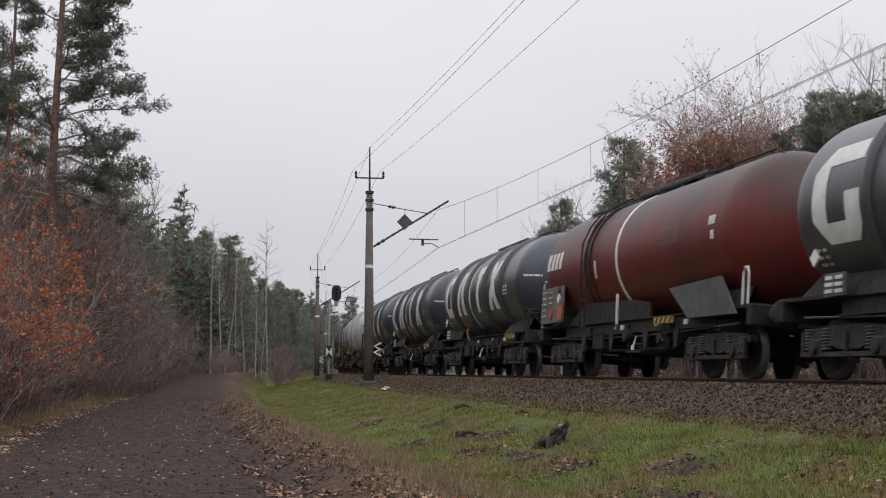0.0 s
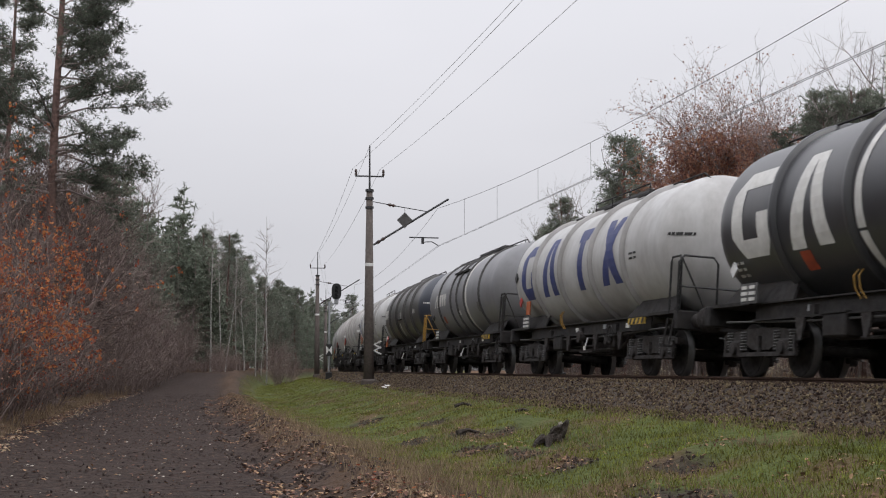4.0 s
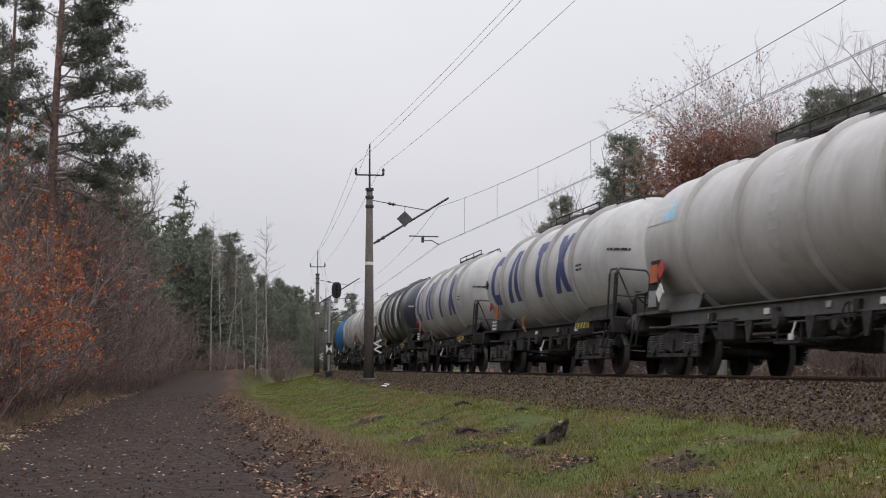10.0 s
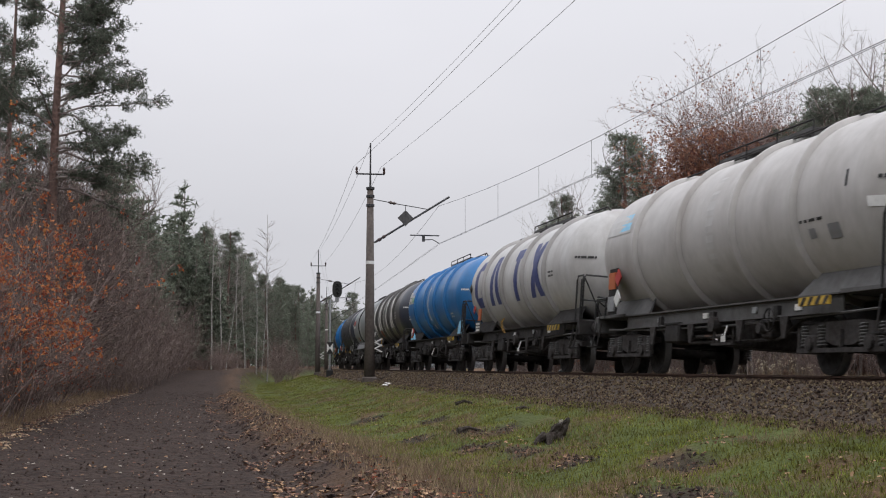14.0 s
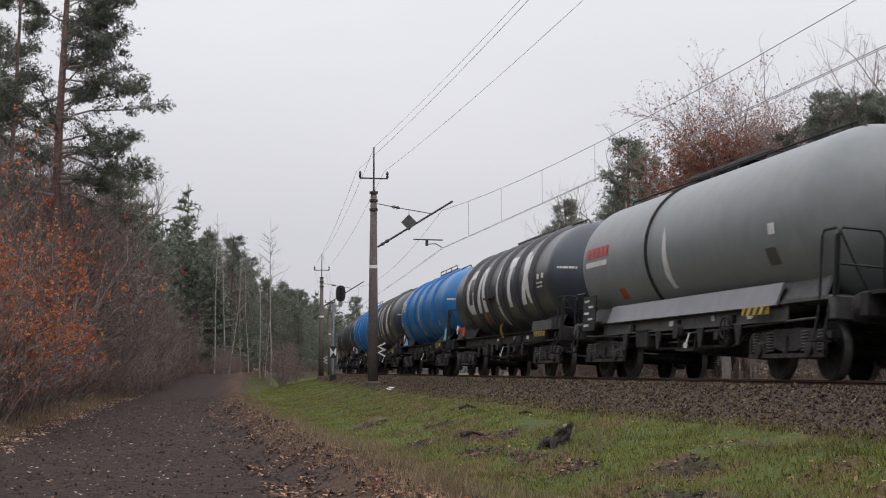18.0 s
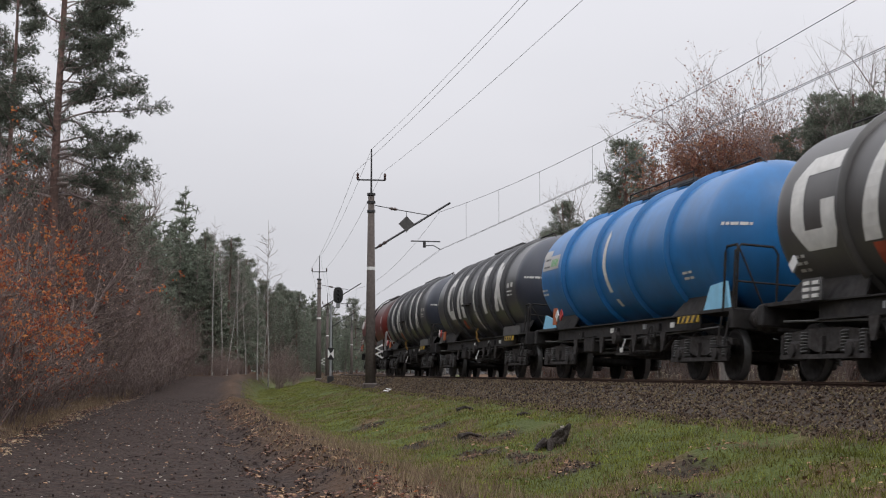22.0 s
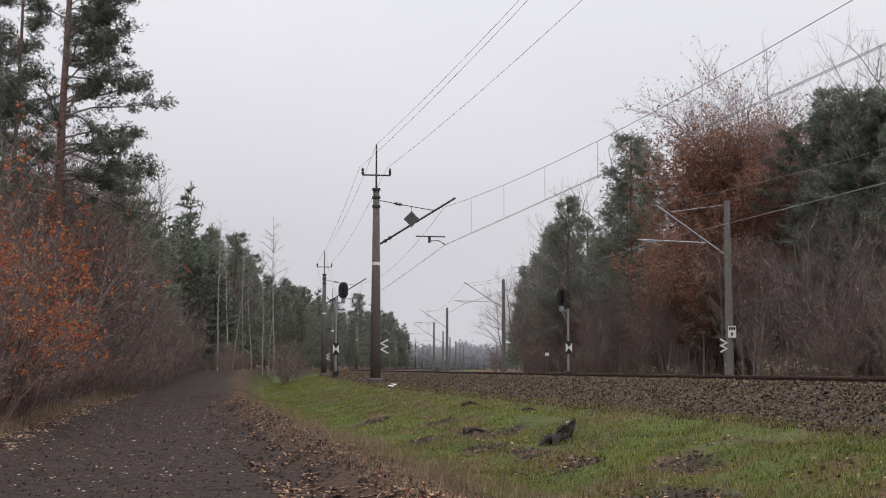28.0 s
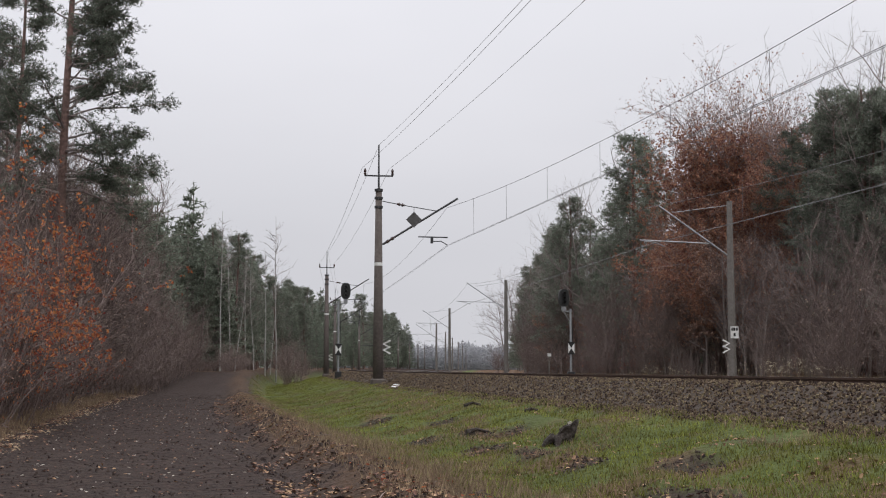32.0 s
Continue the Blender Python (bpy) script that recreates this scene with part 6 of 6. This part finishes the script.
    stand(sapling, scatter(36, 62, -18.0, -15.8, 24, 0.8, 1.15) + scatter(44, 62, -17.0, -15.4, 16, 1.0, 1.3) + scatter(50, 78, -16.8, -15.2, 20, 1.1, 1.5) + scatter(60, 86, -16.5, -14.8, 10, 0.7, 1.0))
    stand(young, [(58, -17, 0.85), (61, -18.5, 1.0), (64, -17, 0.95), (67, -18, 1.1), (70, -17, 1.05), (73, -18, 1.3), (76, -16.8, 1.25), (79, -18, 1.35), (83, -17, 1.35), (87, -17, 1.4), (91, -17.5, 1.5)]
          + scatter(50, 90, -26, -18.5, 14, 1.0, 1.3) + scatter(92, 125, -21, -14, 16, 1.45, 1.75) + scatter(104, 124, -14, -9.5, 9, 1.0, 1.35) + scatter(120, 190, -21, -12, 14, 1.5, 1.85) + scatter(190, 350, -22, -12, 14, 1.6, 2.0))
    stand(pines, scatter(100, 130, -20, -14, 8, 0.66, 0.82) + scatter(110, 140, -13, -9.5, 7, 0.66, 0.8) + scatter(140, 200, -16, -8, 14, 0.7, 0.85) + scatter(190, 350, -22, -8, 18, 0.9, 1.2))
    stand(birches, [(97, -10.8, 0.95), (103, -10.4, 1.0), (101, -9.9, 0.8), (109, -9.4, 1.0), (107, -8.7, 0.8), (116, -8.1, 0.9), (121.8, -7.4, 1.25), (128, -8.2, 0.9), (80, -14.8, 0.75), (76, -15, 0.7)] + [(46, -20, 1.1), (40, -19, 1.0), (54, -21, 1.1), (36, -18, 0.9), (58, -20, 1.0)])
    stand(bare, scatter(32, 62, -27, -20, 14, 0.5, 0.65) + scatter(60, 200, -26, -17, 16, 1.0, 1.3))

    # beyond the tracks
    stand([great], [(80.0, 22.6, 1.04), (75.0, 24.5, 0.86), (86.0, 24.0, 0.86)])
    stand(russet, [(88, 27.5, 1.1), (78, 27, 1.12), (92, 24, 1.0), (85, 27, 1.1), (86, 21, 0.85), (77, 21.5, 0.85), (82, 20.5, 0.8)])
    stand(low_oak, scatter(74, 90, 19, 23, 20, 0.8, 1.3) + scatter(92, 130, 19, 24, 4, 0.7, 1.0))
    stand([pines[0]], [(100, 20.5, 1.25), (98, 22.2, 1.15), (103, 21.3, 1.0), (116, 19.0, 1.05), (121, 18.9, 0.93), (112, 21.5, 1.0), (69.4, 24.0, 1.0), (66.2, 23.6, 1.05), (63.6, 23.2, 1.0)])
    stand(pines, [(126, 20.0, 0.95), (130, 20.8, 1.0), (136, 21.5, 1.05), (106, 24.5, 0.85), (62.0, 24.2, 1.1), (59, 23, 0.95), (70.5, 27.5, 1.15), (66, 28, 1.2), (57, 24.5, 0.95)] + scatter(138, 200, 21, 28, 22, 0.9, 1.15) + scatter(36, 58, 24, 34, 10, 0.8, 1.0))
    stand([second], [(71.2, 22.6, 1.1), (67.6, 22.8, 1.12), (65.0, 22.4, 1.08), (62.8, 22.6, 1.1), (61.0, 23.0, 1.05), (68.4, 25.5, 1.2)])
    stand([bare[0]], [(110, 20.3, 1.38), (113, 20.6, 1.15), (66.8, 26.0, 1.22), (64.0, 25.8, 1.2)])
    stand(bare, [(86, 29, 1.2), (90, 29, 1.2), (61, 26.5, 1.2)] + scatter(58, 74, 19, 22, 8, 0.5, 0.7) + scatter(76, 130, 19.5, 32, 26, 0.65, 0.9) + scatter(40, 58, 19, 30, 12, 0.6, 0.9)
          + scatter(130, 175, 20.5, 28, 30, 0.75, 1.0) + scatter(175, 250, 22, 32, 26, 0.85, 1.05))
    stand(birches, [(66.0, 23.4, 0.95), (95, 20, 0.8), (100, 19.5, 0.75)])
    stand(sapling, scatter(45, 125, 17, 20, 40, 0.6, 1.15) + scatter(120, 175, 19.5, 22, 14, 0.7, 1.1))
    stand(rods, scatter(40, 130, 16.5, 20, 36, 0.4, 1.1) + scatter(130, 220, 19, 22, 10, 0.8, 1.3) + scatter(45, 120, 20, 28, 14, 1.5, 2.2))
    stand(leafy, scatter(45, 120, 16.2, 18.5, 12, 0.6, 1.1))
    stand(young, scatter(95, 135, 22, 28, 14, 1.2, 1.6) + scatter(230, 420, 24, 40, 24, 1.2, 1.6))
    stand(young, scatter(165, 300, -15, -8.0, 34, 1.0, 1.25) + scatter(330, 500, -15, -7.5, 34, 1.5, 1.9))
    stand(pines, scatter(350, 520, -22, -7.5, 20, 0.95, 1.3))


plant()


def build_woods():
    """The depth of the woods behind the first rows: countless small sprays of twig and leaf."""
    for name, mat, s0, s1, n0, n1, top, count, label in (
            ("far_woods", M_BROWNLEAF, 30, 130, 30, 40, 10.5, 26000, "dense brown wood behind the trees beyond the tracks"),
            ("far_woods", M_TWIG, 30, 240, 26, 36, 9.0, 30000, "dense bare wood behind the trees beyond the tracks"),
            ("far_woods", M_TWIG, 25, 190, -30, -19, 9.0, 30000, "dense bare wood behind the trees by the path"),
            ("far_woods", M_PALENEEDLE, 60, 360, -38, -22, 13.0, 34000, "dense conifer wood behind the trees by the path"),
            # the next two stand out of view, added to cut low skylight on the tanks
            ("far_woods", M_PALENEEDLE, -80, 24, -34, -17.5, 13.0, 16000, "unseen conifer wood added beside the path to cut low skylight"),
            ("far_woods", M_TWIG, -80, 40, 18, 34, 13.0, 16000, "unseen bare wood added beyond the tracks to cut low skylight"),
            # mist is put into this wood's pale colour
            ("far_woods", M_DISTANT, 520, 580, -60, 60, 11.0, 44000, "distant conifer wood closing the view, mist put into its colour")):
        v, f = [], []
        for i in range(count):
            s, n = rnd.uniform(s0, s1), rnd.uniform(n0, n1)
            if s > 600:
                continue
            h = top * (0.72 + 0.5 * noise.noise((s * 0.13, n * 0.13, top)) + 0.2 * noise.noise((s * 0.6, n * 0.6, 1)))
            x, y = at_track(s, n)
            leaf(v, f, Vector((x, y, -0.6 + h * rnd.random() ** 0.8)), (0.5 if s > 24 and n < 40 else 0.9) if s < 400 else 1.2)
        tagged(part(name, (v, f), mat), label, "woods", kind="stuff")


build_woods()


# ---- small cover: grass, leaves, stones ----
def spread_on(count, s0, s1, n0, n1, make, keep=None):
    v, f = [], []
    for i in range(count):
        s, n = s0 + (s1 - s0) * rnd.random() ** (1.35 if s1 < 100 else 2.0), rnd.uniform(n0, n1)
        if keep and not keep(s, n):
            continue
        x, y = at_track(s, n)
        make(v, f, Vector((x, y, ground_z(x, y))))
    return v, f


def blade(v, f, p, tall=0.09):
    a = rnd.uniform(0, 6.28)
    h = tall * rnd.uniform(0.5, 1.4)
    w = Vector((math.cos(a), math.sin(a), 0)) * 0.0075
    e = Vector((rnd.uniform(-0.6, 0.6), rnd.uniform(-0.6, 0.6), 1)) * h
    k = len(v)
    v += [tuple(p - w), tuple(p + w), tuple(p + e)]
    f.append((k, k + 1, k + 2))


ROCK = ((1, 0, 0), (-1, 0, 0), (0, 1, 0), (0, -1, 0), (0, 0, 1), (0, 0, -1))
ROCK_F = ((0, 2, 4), (2, 1, 4), (1, 3, 4), (3, 0, 4), (2, 0, 5), (1, 2, 5), (3, 1, 5), (0, 3, 5))


def pebble(v, f, p, size):
    m = Euler((rnd.uniform(0, 6), rnd.uniform(0, 6), rnd.uniform(0, 6))).to_matrix()
    k = len(v)
    for c in ROCK:
        q = Vector(c) * (size * rnd.uniform(0.55, 1.15))
        q = m @ Vector((q.x, q.y * 0.8, q.z * 0.65))
        v.append(tuple(p + q))
    f += [(a + k, b + k, c + k) for a, b, c in ROCK_F]


def bed_z(n):
    for (n0, z0), (n1, z1) in zip(BED, BED[1:]):
        if n <= n1:
            return z0 + (z1 - z0) * (n - n0) / (n1 - n0)
    return BED[-1][1]


def build_cover():
    grassy = lambda s, n: rnd.random() > bare_earth(s, n) * 0.92 and noise.noise((s * 0.5, n * 0.8, 1)) > -0.42 and (n > -7.4 or rnd.random() < 0.4)
    v, f = spread_on(165000, 6, 125, -8.3, -3.0, lambda v, f, p: blade(v, f, p, 0.058), grassy)
    tagged(part("grass", (v, f), M_GRASS), "short green grass on the bank", "grass", kind="stuff")
    dry = lambda s, n: noise.noise((s * 0.4, n * 0.6, 4)) > 0.05 or -8.9 < n < -7.9
    v, f = spread_on(42000, 6, 60, -9.1, -3.0, lambda v, f, p: blade(v, f, p, 0.075), dry)
    v2, f2 = spread_on(16000, 18, 80, -15.6, -13.9, lambda v, f, p: blade(v, f, p, 0.16))
    v3, f3 = spread_on(8000, 40, 100, 13.5, 16.5, lambda v, f, p: blade(v, f, p, 0.3))
    v4, f4 = spread_on(6000, 7, 27, -8.6, -6.8, lambda v, f, p: blade(v, f, p, 0.17), lambda s, n: noise.noise((s * 0.8, n * 1.4, 17)) > -0.1)
    tagged(part("dry_grass", join((v, f), (v4, f4), (v2, f2), (v3, f3)), M_DEADGRASS), "withered straw-coloured grass", "grass", kind="stuff")

    def lay(v, f, p, size=0.06):
        litter(v, f, p + Vector((0, 0, 0.012)), size)
    ridge = spread_on(17000, 6, 60, -9.8, -7.6, lay, lambda s, n: noise.noise((s * 0.7, n * 1.2, 7)) > -0.02)
    verge = spread_on(8500, 18, 80, -15.0, -13.5, lay, lambda s, n: noise.noise((s * 0.6, n, 31)) > -0.3)
    path = spread_on(1100, 8, 60, -13.8, -9.6, lambda v, f, p: lay(v, f, p, 0.05))
    bank = spread_on(7000, 6, 45, -7.8, -3.6, lay, lambda s, n: noise.noise((s * 0.5, n, 2)) > 0.08 or bare_earth(s, n) > 0.3)
    tagged(part("fallen_leaves", join(ridge, verge, path, bank), M_LITTER), "brown and orange fallen leaves", "leaves", kind="stuff")
    red = spread_on(150, 10.5, 17, -8.9, -8.0, lambda v, f, p: lay(v, f, p + Vector((0, 0, rnd.uniform(0, 0.06))), 0.05), lambda s, n: noise.noise((s * 1.6, n * 2, 12)) > 0.12)
    tagged(part("red_leaves", red, M_RUST), "heap of rust-red fallen leaves", "leaves", kind="stuff")

    near, far = ([], []), ([], [])
    for i in range(40000):
        s, n = 9 + 46 * rnd.random() ** 1.3, rnd.uniform(-3.35, -0.83)
        x, y = at_track(s, n)
        pebble(near[0], near[1], Vector((x, y, max(bed_z(n), ground_z(x, y)) + rnd.uniform(-0.02, 0.025))), rnd.uniform(0.022, 0.045))
    for i in range(12000):
        s, n = rnd.uniform(50, 120), rnd.uniform(-3.4, -0.83)
        x, y = at_track(s, n)
        pebble(far[0], far[1], Vector((x, y, bed_z(n) + rnd.uniform(-0.02, 0.03))), rnd.uniform(0.032, 0.06))
    tagged(part("ballast_stones", join(near, far), M_BALLAST), "angular brown ballast stones", "stones", kind="stuff")
    grit = spread_on(16000, 8, 70, -14.3, -8.0, lambda v, f, p: pebble(v, f, p - Vector((0, 0, 0.004)), rnd.uniform(0.01, 0.03) * (1.6 if rnd.random() < 0.06 else 1)), lambda s, n: noise.noise((s * 1.1, n * 1.6, 15)) > -0.25)
    broken = spread_on(9000, 9, 36, -7.2, -4.0, lambda v, f, p: pebble(v, f, p, rnd.uniform(0.012, 0.05)), lambda s, n: bare_earth(s, n) > 0.5)
    lumps = spread_on(2600, 8, 50, -9.9, -8.4, lambda v, f, p: pebble(v, f, p - Vector((0, 0, 0.01)), rnd.uniform(0.03, 0.075)), lambda s, n: noise.noise((s * 0.8, n * 1.6, 25)) > -0.05)
    grit = join(grit, lumps, broken)
    tagged(part("path_clods", grit, M_GRIT), "dark clods of earth on the path", "earth", kind="stuff")
    chips = spread_on(420, 10, 60, -14.0, -9.3, lambda v, f, p: lay(v, f, p, 0.05))
    tagged(part("pale_chips", chips, M_CHIP), "pale scraps and dry leaves on the path", "litter", kind="stuff")
    pale = spread_on(2600, 18, 75, -14.7, -13.3, lambda v, f, p: lay(v, f, p, 0.07), lambda s, n: noise.noise((s * 0.7, n, 51)) > -0.1)
    tagged(part("verge_leaves", pale, M_FLECK), "pale withered leaves along the edge of the path", "leaves", kind="stuff")
    gravel = spread_on(700, 6.5, 10.5, -6.6, -4.8, lambda v, f, p: pebble(v, f, p, rnd.uniform(0.015, 0.04)), lambda s, n: noise.noise((s, n, 30)) > 0.0)
    tagged(part("gravel", gravel, M_GRAVEL), "grey gravel spilt on the grass", "stones", kind="stuff")
    sticks = []
    for i in range(40):
        s, n = 11 + 30 * rnd.random(), rnd.uniform(-9.4, -7.6)
        x, y = at_track(s, n)
        a, ln = rnd.uniform(0, 3.14), rnd.uniform(0.1, 0.32)
        z = ground_z(x, y) + 0.03
        d = Vector((math.cos(a), math.sin(a), rnd.uniform(-0.05, 0.25))) * ln
        sticks.append(tube([(x, y, z), (x + d.x * 0.5, y + d.y * 0.5, z + d.z * 0.6 + 0.01), (x + d.x, y + d.y, z + d.z)], 0.008, 4, 0.004))
    tagged(part("fallen_twigs", join(*sticks), M_ROD), "thin fallen twigs on the ridge by the path", "twigs", kind="stuff")


M_GRAVEL = material("grey_gravel", (0.24, 0.23, 0.22), 0.9, grain=9, spread=0.3, island=0.5)
M_GRIT = material("dark_path_crumb", (0.05, 0.034, 0.029), 0.95, grain=9, spread=0.4, island=0.5)
M_CHIP = material("pale_scrap", (0.42, 0.38, 0.33), 0.85, grain=9, spread=0.2, island=0.4)
build_cover()


def build_stump():
    """A charred root stock, broad and low, its jagged top leaning over."""
    x, y = at_track(19.8, -5.0)
    w = empty("tree_stump", "charred dark stump with pale broken top, on the grassy bank", "tree stump", "", pose(x, y, ground_z(x, y) + 0.02, 0, 0, 8))
    rings, seg = 12, 26
    v, f = [], []
    for i in range(rings):
        u = i / (rings - 1)
        r = 0.175 * (1 - 0.18 * u)
        for j in range(seg):
            q = 6.2832 * j / seg
            a, b = r * math.cos(q), r * math.sin(q) * 0.75
            k = 1 + 0.35 * noise.noise((a * 5, b * 5, u * 2)) + 0.3 * noise.noise((a * 14, b * 14, u * 6))
            jag = (0.07 * math.cos(q) + 0.1 * noise.noise((a * 20, b * 20, 3))) * u
            v.append((a * k + 0.16 * u, b * k, -0.12 + 0.4 * u + jag))
    f = [(i * seg + j, i * seg + (j + 1) % seg, (i + 1) * seg + (j + 1) % seg, (i + 1) * seg + j) for i in range(rings - 1) for j in range(seg)]
    v.append((0.16, 0, 0.26))
    f += [((rings - 1) * seg + j, (rings - 1) * seg + (j + 1) % seg, len(v) - 1) for j in range(seg)]
    part("stock", (v, f), M_STUMP, w)
    chip = moved(box(0.06, 0.04, 0.03), Matrix.Translation((0.14, -0.1, 0.3)) @ Matrix.Rotation(radians(-20), 4, "Y"))
    part("splinter", chip, M_CHIP, w, "pale splinter of broken wood")
    for a, l in ((200, 0.34), (150, 0.3), (250, 0.3), (330, 0.27)):
        d = Vector((math.cos(radians(a)), math.sin(radians(a)), 0))
        part("root", tube([tuple(d * 0.1 + Vector((0, 0, 0.08))), tuple(d * l * 0.7 + Vector((0, 0, 0.0))), tuple(d * l + Vector((0, 0, -0.12)))], 0.07, 7, 0.03), M_STUMP, w)
    for s, n, ln in ((25.9, -3.79, 0.26), (30.2, -4.06, 0.4), (23.7, -5.4, 0.4)):
        x, y = at_track(s, n)
        z = ground_z(x, y)
        g = tube([(x - ln / 2, y, z + 0.02), (x, y + 0.03, z + 0.08), (x + ln / 2, y - 0.04, z + 0.03)], 0.055, 7, 0.03)
        g = ([(a + 0.03 * noise.noise((a * 12, b * 12, c * 12)), b, c + 0.03 * noise.noise((a * 10, b * 9, c * 12))) for a, b, c in g[0]], g[1])
        tagged(part("dead_wood", g, M_STUMP), "short piece of dark dead wood in the grass", "dead wood", "dead wood on the bank")
    for s, n in ((48.0, -3.4), (50.0, -3.05)):
        x, y = at_track(s, n)
        v, f = [], []
        z = ground_z(x, y) + 0.05
        g = ([(x - 0.2, y, z), (x - 0.05, y - 0.1, z + 0.05), (x + 0.12, y - 0.08, z + 0.02), (x + 0.22, y + 0.05, z + 0.04), (x, y + 0.1, z + 0.07)], [(0, 1, 4), (1, 2, 4), (2, 3, 4)])
        tagged(part("paper_scrap", g, M_SIGN), "crumpled white scrap of paper in the grass", "litter", "paper scraps")


build_stump()



def build_weeds():
    """Dry tall weeds with pale heads along the foot of the far wood."""
    v, f, c = [], [], ([], [])
    for i in range(11):
        p = Vector((rnd.gauss(0, 0.5), rnd.gauss(0, 0.5), -0.05))
        e = p + Vector((rnd.uniform(-0.2, 0.2), rnd.uniform(-0.2, 0.2), rnd.uniform(0.7, 1.2)))
        sliver(v, f, [p, e], 0.008, 0.004)
        for k in range(9):
            leaf(c[0], c[1], e + rand_dir() * 0.09, 0.06)
    t = empty("tall_weeds", "clump of dry tall weeds with pale seed heads", "weeds", "weeds beyond the tracks")
    tagged(part("stems", (v, f), M_DEADGRASS, t), kind="stuff")
    tagged(part("seed_heads", c, M_SEED, t), kind="stuff")
    stand([t], scatter(50, 58.5, 14.0, 15.6, 10, 0.5, 0.95) + scatter(60, 90, 14.5, 16.0, 8, 0.4, 0.8))


build_weeds()
x, y = at_track(101.3, 14.2)
post = empty("marker_post", "short grey marker post with a white plate", "marker post", "", pose(x, y, ground_z(x, y), 0, 0, 10))
part("post", tube([(0, 0, -0.2), (0, 0, 1.75)], 0.05, 8), M_CONCRETE_PALE, post)
part("plate", box(0.3, 0.03, 0.24, 0, -0.07, 1.62), M_SIGN, post, "small white plate")


# ---- what moves: every wagon along the track, every wheelset turning on its bogie ----
def motions():
    for w, rear, half in WAGONS:
        walk(w, [(float(t), run_of(rear, half, float(t))) for t in range(33)])
    spin = math.degrees(V_TRAIN / WHEEL_R) / FPS
    first = {}
    for w, rear, half in WAGONS:
        for bogie in w.children:
            for axle in bogie.children:
                if not axle.name.startswith("wheelset"):
                    continue
                dx = AXLE if axle.location.x > 0 else -AXLE
                if dx not in first:
                    walk(axle, [(k / FPS, pose(dx, 0, WHEEL_R, 0, (spin * k) % 360, 0)) for k in range(32 * FPS + 1)])
                    first[dx] = axle
                else:       # every other axle turns by the same keys
                    keys = axle.animation_data_create()
                    axle.rotation_mode = "QUATERNION"
                    keys.action = first[dx].animation_data.action
                    keys.action_slot = first[dx].animation_data.action_slot


motions()
